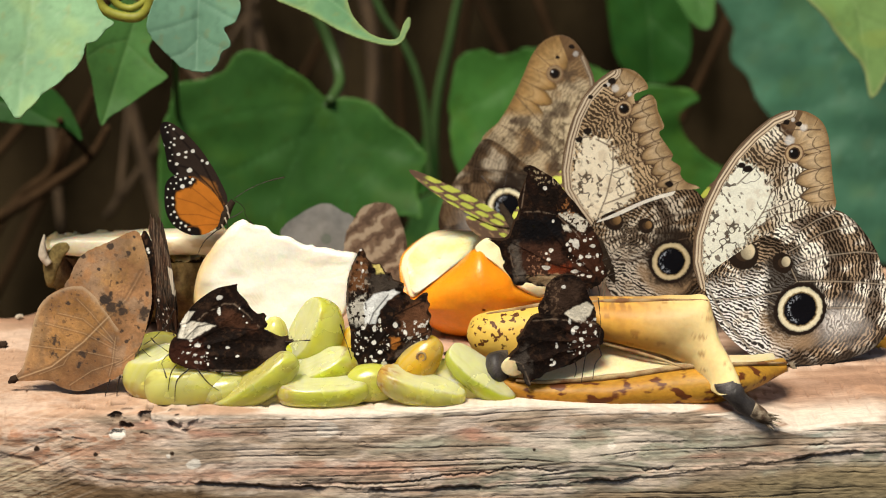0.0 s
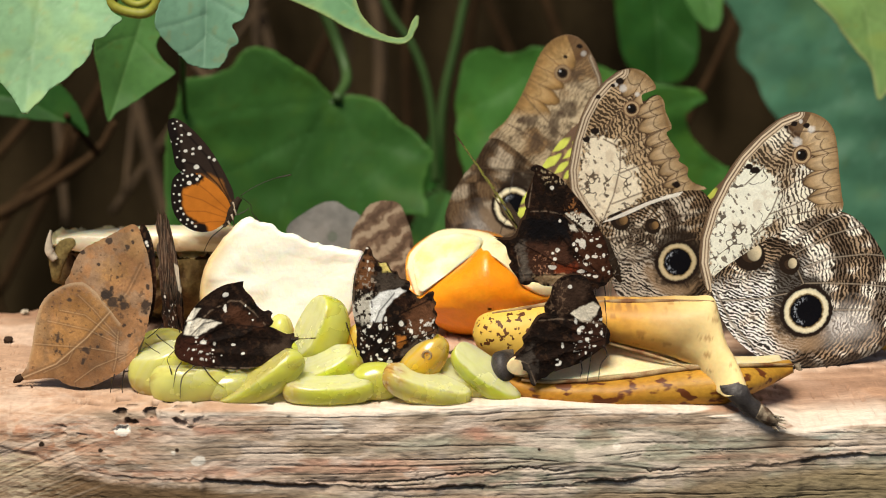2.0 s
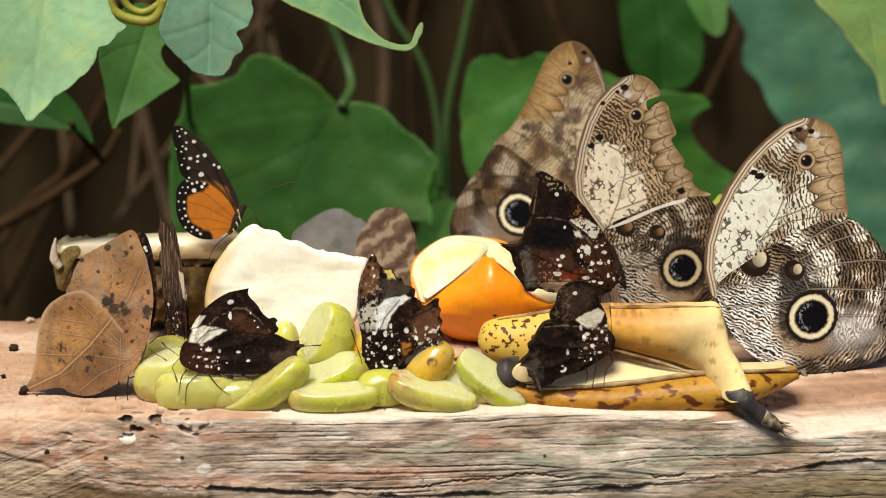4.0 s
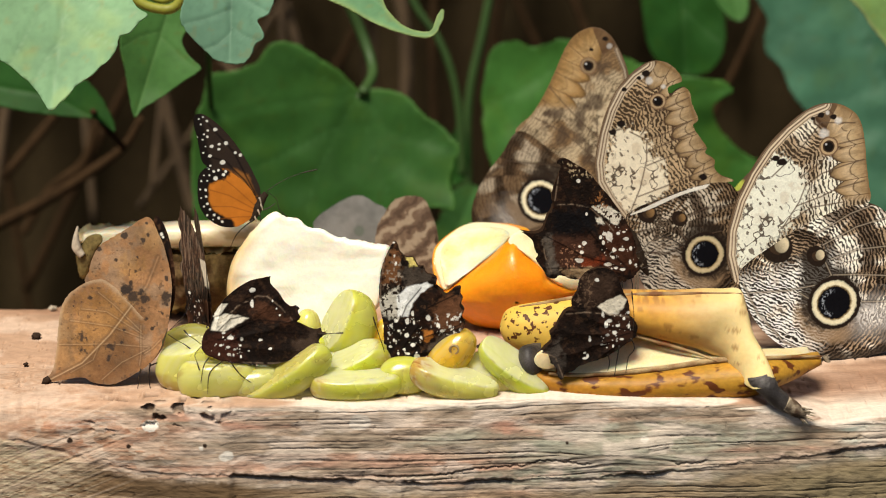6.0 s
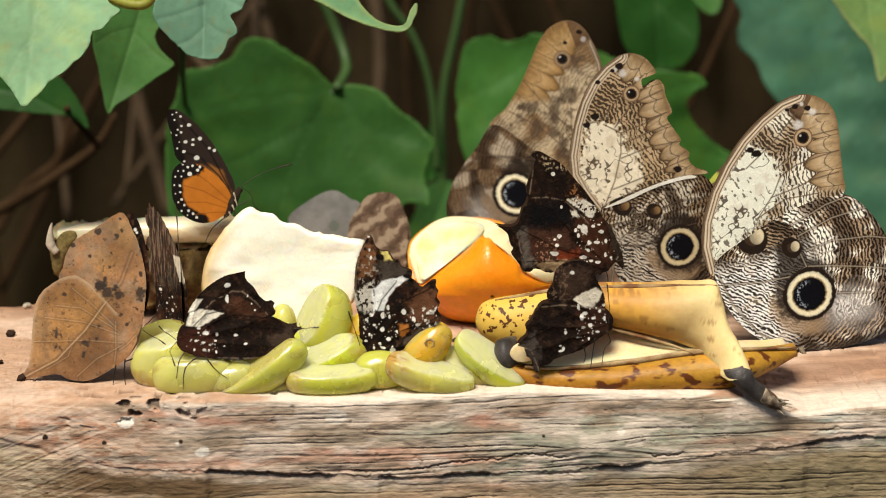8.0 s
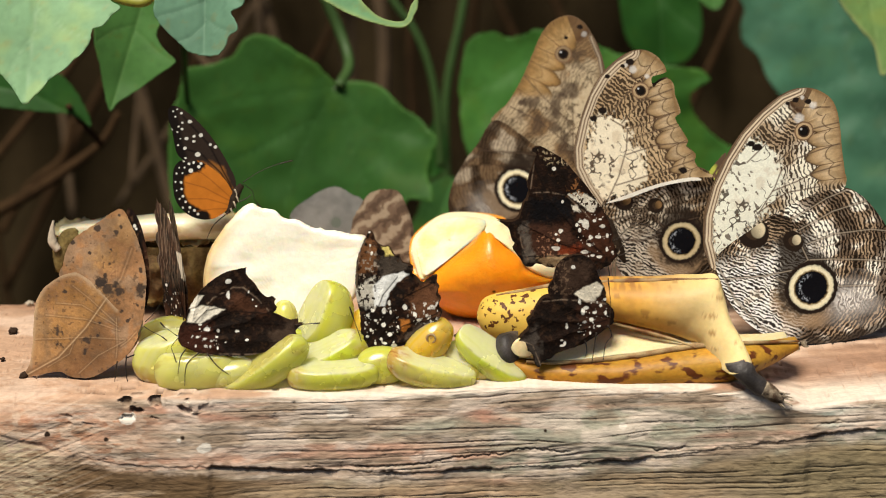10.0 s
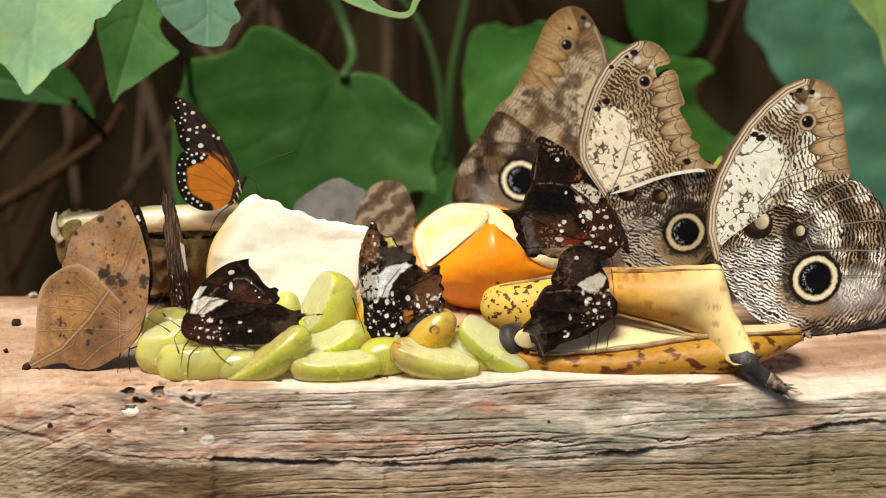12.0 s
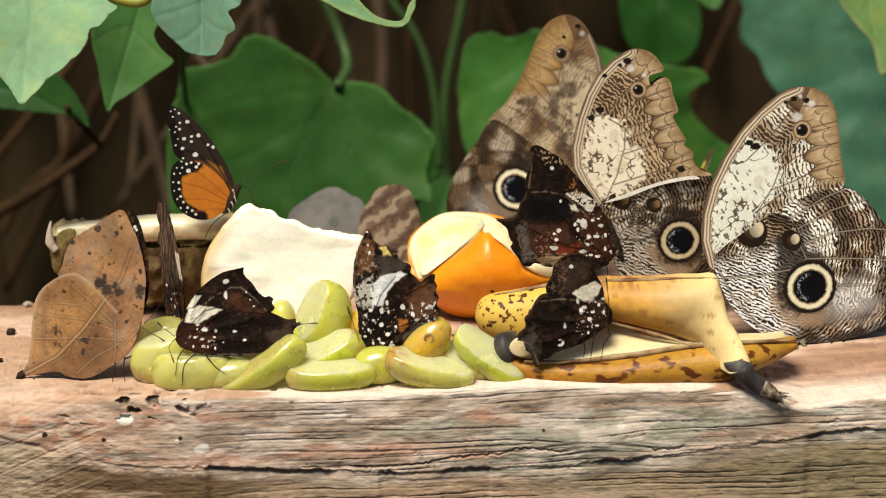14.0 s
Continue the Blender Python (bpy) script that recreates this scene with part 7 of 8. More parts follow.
def orange_wedge():
    """A wedge lying on its side: rind to the viewer, one wet cut face up to the light."""
    ob = new("orange_wedge")
    tagged(ob, "orange wedge with glossy rind and pale juicy cut faces", "orange")
    pillow("rind", [(-0.0035, 0.0380, 0.0117), (0.0028, 0.0370, 0.0178), (0.0116, 0.0360, 0.0244), (0.0180, 0.0340, 0.0302), (0.0224, 0.0340, 0.0275), (0.0280, 0.0340, 0.0229), (0.0303, 0.0340, 0.0182), (0.0379, 0.0340, 0.0156), (0.0418, 0.0340, 0.0160), (0.0423, 0.0370, 0.0105), (0.0357, 0.0420, 0.0045), (0.0261, 0.0450, 0.0007), (0.0154, 0.0460, -0.0006), (0.0073, 0.0450, 0.0007), (0.0025, 0.0420, 0.0045), (-0.0004, 0.0390, 0.0089)], 13, 10, ORANGE_PEEL, ob, p=2.2, count=120, lump=0.02)
    pillow("rind", [(-0.0039, 0.0400, 0.0109), (-0.0053, 0.0440, 0.0142), (-0.0062, 0.0480, 0.0210), (-0.0043, 0.0530, 0.0249), (0.0032, 0.0570, 0.0292), (0.0104, 0.0580, 0.0299), (0.0218, 0.0570, 0.0292), (0.0251, 0.0480, 0.0279), (0.0205, 0.0400, 0.0182), (0.0117, 0.0400, 0.0072), (0.0028, 0.0400, 0.0054)], 2, 9, ORANGE_PEEL, ob, "orange rind round the upper cut face", p=3, count=100, lump=0.02)
    pillow("pith", [(-0.0021, 0.0360, 0.0141), (-0.0042, 0.0400, 0.0171), (-0.0055, 0.0440, 0.0223), (-0.0036, 0.0490, 0.0259), (0.0034, 0.0530, 0.0303), (0.0104, 0.0540, 0.0311), (0.0204, 0.0520, 0.0301), (0.0220, 0.0460, 0.0291), (0.0179, 0.0380, 0.0284), (0.0116, 0.0360, 0.0238), (0.0028, 0.0360, 0.0173)], 1.4, 5, PITH, ob, "white pith rim", p=4, count=100, lump=0.3)
    pillow("pulp", [(-0.0014, 0.0340, 0.0160), (-0.0032, 0.0380, 0.0201), (-0.0037, 0.0420, 0.0242), (-0.0011, 0.0460, 0.0276), (0.0050, 0.0500, 0.0300), (0.0118, 0.0510, 0.0307), (0.0178, 0.0480, 0.0299), (0.0162, 0.0390, 0.0282), (0.0109, 0.0360, 0.0244), (0.0039, 0.0340, 0.0193)], 0.5, 3, PULP, ob, "pale yellow juicy pulp", p=2.2, count=100, lump=0.25)
    pillow("pith", [(0.0174, 0.0320, 0.0302), (0.0196, 0.0340, 0.0326), (0.0223, 0.0340, 0.0333), (0.0255, 0.0340, 0.0308), (0.0269, 0.0340, 0.0265), (0.0259, 0.0330, 0.0235), (0.0283, 0.0330, 0.0227), (0.0301, 0.0320, 0.0190), (0.0342, 0.0300, 0.0192), (0.0408, 0.0300, 0.0177), (0.0381, 0.0300, 0.0152), (0.0311, 0.0300, 0.0184), (0.0268, 0.0300, 0.0228), (0.0216, 0.0300, 0.0278)], 2.2, 6, PITH, ob, "torn white pith", p=2.6, count=100, lump=0.5)


orange_wedge()


def bananas():
    low = new("banana_half")
    tagged(low, "brown-spotted banana half lying with pale flesh up", "banana")
    rim = [(0.0202, -0.0260, 0.0078), (0.0230, -0.0260, 0.0066), (0.0279, -0.0260, 0.0054), (0.0352, -0.0260, 0.0049), (0.0450, -0.0260, 0.0054), (0.0596, -0.0260, 0.0068), (0.0758, -0.0260, 0.0092), (0.0888, -0.0260, 0.0098), (0.1080, -0.0140, 0.0070)]
    loft("peel", rim, [(0.0202, -0.0260, 0.0062), (0.0230, -0.0260, 0.0028), (0.0279, -0.0260, -0.0003), (0.0353, -0.0260, -0.0020), (0.0451, -0.0260, -0.0027), (0.0598, -0.0260, -0.0032), (0.0761, -0.0260, -0.0028), (0.0891, -0.0260, -0.0008), (0.1080, -0.0140, 0.0042)], [2, 4, 6, 7, 8, 8, 8, 7, 3], [8, 10, 12, 13, 14, 14, 13, 11, 6], PEEL_OLD, low)
    loft("cut_face", [(0.0222, -0.0140, 0.0075), (0.0266, -0.0140, 0.0093), (0.0357, -0.0140, 0.0103), (0.0456, -0.0140, 0.0123), (0.0538, -0.0140, 0.0140), (0.0621, -0.0140, 0.0123), (0.0770, -0.0140, 0.0082), (0.0903, -0.0140, 0.0075), (0.1055, -0.0060, 0.0070)], [(0.0218, -0.0260, 0.0072), (0.0262, -0.0270, 0.0061), (0.0350, -0.0290, 0.0057), (0.0448, -0.0290, 0.0062), (0.0529, -0.0290, 0.0070), (0.0610, -0.0290, 0.0079), (0.0755, -0.0290, 0.0101), (0.0884, -0.0290, 0.0106), (0.1055, -0.0130, 0.0072)],
         [1, 1.5, 2, 2, 2, 2, 2, 2, 1], [3, 4, 5, 5, 5, 5, 5, 5, 3], BANANA_FLESH, low, "pale soft banana flesh")
    tube("dried_edge", [(x, y - 0.0028, z + 0.0002) for x, y, z in rim[2:]], [0.0004, 0.0008, 0.0010, 0.0009, 0.0006, 0.0003], SCAR, low, "brown dried edge of the peel", count=90)
    loft("tip", [(0.0190, -0.0260, 0.0099), (0.0198, -0.0260, 0.0122), (0.0224, -0.0260, 0.0132), (0.0258, -0.0220, 0.0123)], [(0.0190, -0.0260, 0.0085), (0.0202, -0.0260, 0.0058), (0.0225, -0.0260, 0.0038), (0.0259, -0.0220, 0.0013)], [1, 4, 5, 5], [2, 6, 8, 8], BANANA_DARK, low, "blackened rounded banana tip", count=40)
    pillow("tip_flesh", [(0.0236, -0.0295, 0.0098), (0.0249, -0.0295, 0.0119), (0.0277, -0.0295, 0.0129), (0.0301, -0.0295, 0.0119), (0.0301, -0.0295, 0.0085), (0.0277, -0.0295, 0.0072), (0.0249, -0.0295, 0.0078)], 0.4, 4.0, BANANA_FLESH, low, "pale flesh inside the tip")
    up = new("banana_half")
    tagged(up, "freckled yellow banana half with its stem hanging over the edge", "banana")
    edge = [(0.0141, -0.0080, 0.0145), (0.0156, -0.0080, 0.0183), (0.0199, -0.0080, 0.0203), (0.0276, -0.0080, 0.0215), (0.0358, -0.0080, 0.0229), (0.0449, -0.0080, 0.0236)]
    loft("peel", edge, [(0.0141, -0.0080, 0.0128), (0.0160, -0.0080, 0.0090), (0.0200, -0.0080, 0.0066), (0.0277, -0.0080, 0.0052), (0.0360, -0.0080, 0.0045), (0.0452, -0.0080, 0.0045)], [2, 6, 8, 8, 8, 8], [2, 6, 8, 8, 8, 8], PEEL, up)
    tube("dried_edge", [(x, y - 0.0012, z) for x, y, z in edge[2:]], [0.0003, 0.0006, 0.0008, 0.0006], SCAR, up, "brown dried edge of the peel", count=50)
    foldx, foldz = (0.0738, -0.0260, 0.0243)[::2]
    x0, x1 = (0.0500, -0.0200, 0.0228)[0], (0.0875, -0.0360, 0.0137)[0]
    ztop = (0.0646, -0.0200, 0.0278)[2]

    def neck_paint(x, z):
        n, n2 = fbm(x * 120, z * 120, 4), fbm(x * 700, z * 250, 6)
        col = np.zeros((*x.shape, 3)) + np.array((0.66, 0.34, 0.055))
        col = blend(col, (0.86, 0.66, 0.31), step(0.25, 1.0, (x - x0) / (x1 - x0) + 0.3 * (n - 0.5)))
        col = blend(col, (0.38, 0.31, 0.16), np.exp(-(((x - foldx) / 0.012) ** 2 + ((z - foldz) / 0.006) ** 2)) * 0.45)
        col = blend(col, (0.38, 0.17, 0.04), step(0.58, 0.70, n) * 0.4 * step(1.0, 0.2, (x - x0) / (x1 - x0)))
        col = blend(col, (0.28, 0.13, 0.045), step(0.0045, 0.001, ztop - z) * step(0.42, 0.58, n2) * step(0.55, 0.2, (x - x0) / (x1 - x0)) * 0.8)
        return blend(col, (0.30, 0.13, 0.035), step(0.66, 0.72, fbm(x * 260, z * 420, 9)) * 0.6)
    top = [(0.0411, -0.0180, 0.0254), (0.0500, -0.0180, 0.0271), (0.0598, -0.0180, 0.0273), (0.0694, -0.0200, 0.0280), (0.0777, -0.0220, 0.0286), (0.0831, -0.0230, 0.0287), (0.0849, -0.0260, 0.0233), (0.0865, -0.0300, 0.0170), (0.0894, -0.0340, 0.0114), (0.0919, -0.0370, 0.0053)]
    loft("neck", top, [(0.0412, -0.0180, 0.0168), (0.0502, -0.0180, 0.0158), (0.0584, -0.0180, 0.0136), (0.0657, -0.0200, 0.0123), (0.0721, -0.0220, 0.0108), (0.0770, -0.0240, 0.0090), (0.0798, -0.0270, 0.0068), (0.0820, -0.0300, 0.0048), (0.0835, -0.0340, 0.0041), (0.0851, -0.0370, 0.0036)],
         [7, 8, 9, 9.5, 9.5, 9, 7.5, 6, 4.2, 2.8], [7, 8, 9, 9, 9, 9, 7, 5, 4, 3], PEEL_PAINT, up, "clean yellow peel narrowing to the stem", count=140, sides=56, e=0.94, paint=neck_paint)
    tube("dried_edge", [(0.0500, -0.0235, 0.0160), (0.0584, -0.0245, 0.0139), (0.0657, -0.0265, 0.0123), (0.0721, -0.0285, 0.0107), (0.0765, -0.0300, 0.0092)], [0.0002, 0.0005, 0.0006, 0.0005, 0.0002], SCAR, up, "brown dried edge of the peel", count=60)
    tube("dried_edge", [(x, y - 0.0030, z - 0.0003) for x, y, z in top[1:6]], [0.0005, 0.0009, 0.0006, 0.0004, 0.0002], SCAR, up, "brown dried edge of the peel", count=70)
    loft("stem", [(0.0899, -0.0370, 0.0080), (0.0921, -0.0370, 0.0056), (0.0931, -0.0370, 0.0036), (0.0957, -0.0370, 0.0016), (0.0987, -0.0370, -0.0014)], [(0.0840, -0.0370, 0.0063), (0.0852, -0.0370, 0.0040), (0.0877, -0.0370, 0.0016), (0.0918, -0.0370, -0.0021), (0.0952, -0.0370, -0.0037)], [1.5, 3.4, 3.2, 2.6, 2.2], [3, 3, 2.4, 2], BANANA_DARK, up, "grey-black banana stem", count=40, sides=20)
    end = loft("stem_end", [(0.0959, -0.0380, 0.0016), (0.0985, -0.0380, -0.0001), (0.1009, -0.0380, -0.0031)], [(0.0941, -0.0380, -0.0024), (0.0971, -0.0380, -0.0044), (0.1000, -0.0380, -0.0051)], [2.4, 2.8, 1.6], [2, 2.4, 1.4], STEM_END, up, "torn fibrous stem end", count=24, sides=16)
    tips = (0.0990, -0.0380, -0.0031)
    for k in range(9):
        dx, dz = 0.0016 * math.cos(k * 2.4), 0.0016 * math.sin(k * 2.4)
        tube("fibre", [(tips[0] + dx * 0.5, tips[1] - 0.0012, tips[2] + dz), (tips[0] + 0.0012 + dx, tips[1] - 0.0016, tips[2] + dz * 1.3 - 0.0005), (tips[0] + 0.0020 + dx * 1.4, tips[1] - 0.0014, tips[2] + dz * 1.6 - 0.0010)], [0.0004, 0.0003, 0.0001], STEM_END, end, sides=5, count=8)
    far = new("banana_piece")
    tagged(far, "dark yellow banana piece at the end of the table", "banana")
    loft("peel", [(0.1255, 0.0300, -0.0065), (0.1326, 0.0300, -0.0014), (0.1431, 0.0300, 0.0015), (0.1588, 0.0300, 0.0026)], [(0.1259, 0.0300, -0.0080), (0.1329, 0.0300, -0.0087), (0.1435, 0.0300, -0.0091), (0.1592, 0.0300, -0.0065)], [3, 7, 9, 6], [3, 7, 9, 6], PEEL_OLD, far, count=40)


bananas()

# ---- crumbs on the timber ----
for name, c, r, mat, lab in (("crumb", (-0.1298, 0.0663, 0.0000), 0.0015, STONE, "small pale round crumb on the timber"), ("crumb", (-0.1293, 0.0314, 0.0000), 0.0019, CRUMB, "dark shrivelled crumb on the timber"),
                             ("crumb", (0.0083, 0.0195, 0.0000), 0.0012, CRUMB, "small dark seed between fruit"), ("crumb", (-0.1274, 0.0005, 0.0000), 0.0010, CRUMB, "tiny dark crumb on the timber")):
    cr = blob(name, None, (0, 0, 0), r, mat, seed=len(lab), flat=0.7)
    cr.matrix_world = pose(c[0], c[1], c[2] + r * 0.35)
    tagged(cr, lab, "crumb")


# ---- leaves ----
def leaf(label, m, outline, centre, main, sides, tone, vein_tone, cup=3.0, wave=1.0, seed=0, edge_tone=None, curl=None, rough_edge=0.04, midrib=True):
    def shape(x, z):
        n1, n2 = fbm(x * 0.05, z * 0.05, seed), fbm(x * 0.5, z * 0.5, seed + 4)
        col = np.zeros((*x.shape, 3)) + np.array(tone) * (0.75 + 0.5 * n1)[..., None]
        col = blend(col, np.array(tone) * 0.6, step(0.55, 0.75, n2) * 0.3)
        col = blend(col, np.array(tone) * np.array((1.5, 1.15, 0.8)), step(0.56, 0.76, fbm(x * 0.09, z * 0.09, seed + 21, 3)) * 0.45)
        col = blend(col, np.array(tone) * np.array((1.3, 0.8, 0.6)), step(0.70, 0.76, fbm(x * 0.35, z * 0.35, seed + 23, 3)) * 0.4)
        for line, w in [(main, 0.9)] + [(s, 0.5) for s in sides]:
            d, _ = line_dist(x, z, line)
            col = blend(col, vein_tone, np.exp(-(d / (w * 0.4)) ** 2) * 0.45)
            col = blend(col, np.array(tone) * 0.65, np.exp(-((d - 1.6 * w) / w) ** 2) * 0.16)
        if edge_tone:
            d, _ = line_dist(x, z, [tuple(p) for p in smooth_outline(outline, 90)])
            col = blend(col, edge_tone, np.exp(-(d / 0.9) ** 2) * 0.6)
        return col
    thing = new("leaf")
    thing.matrix_world = m
    tagged(thing, label, "leaf", "leaves of the climbing plant")
    o = smooth_outline(outline, 220)
    c = np.array(centre)
    o = c + (o - c) * (1 + rough_edge * (fbm(np.arange(220) * 0.45, np.zeros(220), seed, 4) - 0.5))[:, None]
    P, faces = outline_grid(o, 0.012 * np.hypot(*(o.max(axis=0) - o.min(axis=0))))
    x, z = P[:, 0], P[:, 1]
    dm, _ = line_dist(x, z, main)
    y = cup * (np.abs(dm) / (np.abs(dm).max() + 1e-6)) ** 1.3 * -1 + wave * 1.5 * (fbm(x * 0.05, z * 0.05, seed + 9, 2) - 0.5) * 2
    for s in sides:
        d, _ = line_dist(x, z, s)
        y = y + 0.16 * wave * np.exp(-(d / 0.9) ** 2)
    y = y + 0.3 * np.exp(-(dm / 0.9) ** 2)
    if curl:
        y = y + curl(x, z)
    v = np.stack([x, y, z], -1).reshape(-1, 3) * 0.001
    ob = mesh_object("blade", v, faces, LEAF, thing, colours=shape(x, z))
    so = ob.modifiers.new("thickness", "SOLIDIFY")
    so.thickness, so.offset = 0.0004, 1
    if midrib:
        tube("midrib", [(p[0] * 0.001, 0.0022, p[1] * 0.001) for p in main], [0.0011, 0.0008, 0.0003], GREEN_STEM, thing)
    return thing


PALE, GREEN, DEEP, BLUE = (0.27, 0.47, 0.25), (0.07, 0.18, 0.045), (0.022, 0.085, 0.014), (0.056, 0.150, 0.088)
leaf("large pale green leaf with a pointed tip and a pale midrib", pose(-0.1162, 0.0300, 0.1081, -28, 0, 4),
     [(-3.9, -37.4), (-0.6, -34.8), (3.5, -30.1), (8.5, -26.4), (13.2, -22.4), (16.1, -18.5), (15.9, -15.3), (19.6, -14.2), (22.6, -11), (25.3, -8.7), (22.3, -6.4), (19.6, -1.1), (16.9, 10.7), (4.9, 23.6), (-13.8, 27.5), (-32.3, 20.3), (-38.6, 0.4), (-30, -14.1), (-21.6, -19.9), (-16.5, -23.1), (-13.5, -25.5), (-9.5, -29.6), (-6.4, -33.9)], (-5, -3.6),
     [(0.7, 23.7), (0.5, -0), (-1.6, -17.9), (-3.7, -36.5)], [[(0.5, -0), (10.1, -5.5), (24.5, -8.5)], [(0, -7.2), (8.5, -14.5), (15.9, -18.1)], [(0.5, 1.8), (-8.4, -7.1), (-15.7, -23.1)], [(-0.6, -14.4), (-6.5, -23.2), (-9, -29.4)], [(0.6, 10.9), (-16.9, 3.8), (-35.3, -1.5)]],
     PALE, (0.34, 0.50, 0.30), 5, 0.8, 1)
leaf("pale blue-green leaf with a scalloped rounded end", pose(-0.0674, 0.0550, 0.1048, -20, 0, -5),
     [(-0.9, -22.5), (3.6, -22.8), (6.5, -19.6), (7.7, -16.3), (10.5, -14.9), (9.3, -11.7), (8, -9.2), (11.6, -7.4), (12.9, -2.5), (11.2, 3.7), (4.7, 14.4), (-4.2, 16.1), (-11.9, 7), (-14.5, -2), (-16, -8.8), (-13.6, -13.8), (-9, -18), (-5.1, -21.5)], (-1.3, -3.6),
     [(-1.5, 14.3), (-0.7, -0), (-0.8, -10.7), (-0.5, -21.4)], [[(-0.7, -0), (5.5, -3.5), (11.3, -7)], [(-0.7, -5.4), (-8.5, -9), (-14.6, -10.9)], [(-0.6, -10.7), (4.1, -14.2), (8.6, -16)], [(-0.6, -12.5), (-4.6, -17), (-8.1, -18.3)]],
     (0.15, 0.29, 0.19), (0.22, 0.36, 0.25), 4, 1.4, 2, rough_edge=0.05)
leaf("curling green leaf with a hooked yellowish tip", pose(-0.0254, 0.0600, 0.1042, -30, 0, 0),
     [(-19.8, -0.0), (-14.1, -2.7), (-7.0, -6.1), (0.1, -10.4), (5.7, -12.9), (11.5, -14.8), (17.3, -15.7), (20.5, -14.4), (22.2, -11.0), (23.3, -7.2), (22.6, -6.3), (21.2, -8.0), (20.3, -11.0), (18.4, -13.3), (14.5, -13.3), (10.6, -11.8), (7.1, -8.5), (4.8, -4.8), (3.3, -0.0), (1.6, 8.6), (-7.3, 13.4), (-19.7, 11.5), (-24.9, 4.8)], (5.7, -5.8),
     [(-14.3, 9.6), (0, -1.9), (10.7, -11.4), (18.6, -14.4)], [[(-3.5, -0), (1.8, 1.9), (1.7, 5.7)], [(-7.1, 3.8), (-8.8, -1.9), (-12.3, -2.9)]], (0.15, 0.33, 0.15), (0.22, 0.40, 0.19), 0.8, 0.6, 3, edge_tone=(0.36, 0.42, 0.14), midrib=False)
leaf("mid-green hanging leaf with a pale dried tip", pose(-0.1007, 0.1100, 0.0864, -15, 0, 10),
     [(-6.5, -30.1), (-8, -22.5), (-9, -14.9), (-10.4, -6.4), (-8.3, 4), (2.3, 11.3), (11.7, 9.2), (15.2, 3.4), (10.7, -4.4), (11.3, -8.8), (13.6, -12.1), (15.9, -15.6), (9.5, -19.6), (2.4, -24.3), (-3, -27.3)], (2, -5.7),
     [(7.9, 9.3), (1.9, -7.6), (-5.7, -29.3)], [[(3.6, -3.9), (10.8, -11.6), (15.3, -15.6)], [(3.3, -2), (-3.9, -3.7), (-9.7, -7.3)]], GREEN, (0.14, 0.26, 0.09), 5, 1, 4)
leaf("dark green leaf in the shade", pose(-0.1432, 0.1700, 0.0512, -20, 0, 0), [(-24.4, 0), (-16.2, -3.3), (-4, -5.4), (8.3, -6.6), (16.4, -7.4), (21.8, -12), (20, -5.2), (14.2, 4.1), (5.9, 10.3), (-8.4, 14.5), (-24.7, 12.4)], (-0, 2.1),
     [(-22.5, 5.2), (-0, 1), (20.5, -10.3)], [[(-0, 1), (6, 8.3), (5.9, 9.9)], [(-0, 1), (-2, -3.1), (-4, -5)]], DEEP, (0.05, 0.13, 0.03), 1.5, 0.6, 5)
leaf("large broad green lobed leaf behind the fruit", pose(-0.0484, 0.2200, 0.0186, -12, 0, 0),
     [(-49.7, 13), (-46.4, 22.7), (-43.6, 32.4), (-34.5, 34.1), (-25.9, 37.1), (-22.6, 42.1), (-17.7, 44.9), (-10.8, 44.2), (-3.2, 39.9), (4.5, 34.5), (9, 30.3), (13.5, 27.0), (19, 27.6), (27, 26.3), (32.9, 22.7), (36.7, 18.1), (44.3, 13.4), (48.6, 8.2), (51.4, 3.9), (48.4, -2.2), (47.1, -9.7), (49.3, -19), (38.9, -18.4), (37.8, -32.4), (17.3, -41.1), (-13, -43.2), (-39, -38.9), (-48.7, -25.9), (-51.4, -4.3)], (-0, -4.3),
     [(13.4, 26.6), (5, 13), (-4, -6.5), (-12, -36.7)], [[(13, 25), (26, 10), (48.6, 4.3)], [(12, 24), (19, 0), (30.2, -25.9)], [(12, 25), (-18, 21.6), (-46.4, 15.1)], [(5, 13), (-21, 0), (-47.6, -10.8)], [(12.4, 26), (-7, 34), (-19.4, 43.2)]],
     (0.034, 0.105, 0.020), (0.055, 0.15, 0.042), 9, 2.2, 6, (0.08, 0.20, 0.04))
leaf("green lobed leaf behind the owl butterflies", pose(0.0602, 0.2700, 0.0317, -10, 0, 0),
     [(-48.4, 0), (-47.1, 11.3), (-45.3, 21.5), (-36.3, 25.3), (-27.2, 22.6), (-17, 25.7), (-2.3, 22.6), (13.5, 16.3), (29.4, 11.3), (45.2, 9), (50.9, 5), (43, -1.1), (46.5, -11.3), (56.7, -20.4), (61.7, -26), (54.6, -49.9), (22.9, -61.2), (-15.7, -56.7), (-43, -29.4)], (0, -13.6),
     [(-20.4, 13.6), (6.8, -13.6), (45.5, -40.8)], [[(-20.4, 13.6), (-34, 4.5), (-46.4, 0)], [(-11.3, 4.5), (22.6, 2.3), (48.6, 4.5)], [(6.8, -13.6), (29.5, -15.8), (59, -24.9)], [(-18.1, 11.3), (-27.1, -18.1), (-33.9, -31.7)]],
     (0.045, 0.14, 0.024), (0.08, 0.20, 0.06), 9, 2.2, 7)
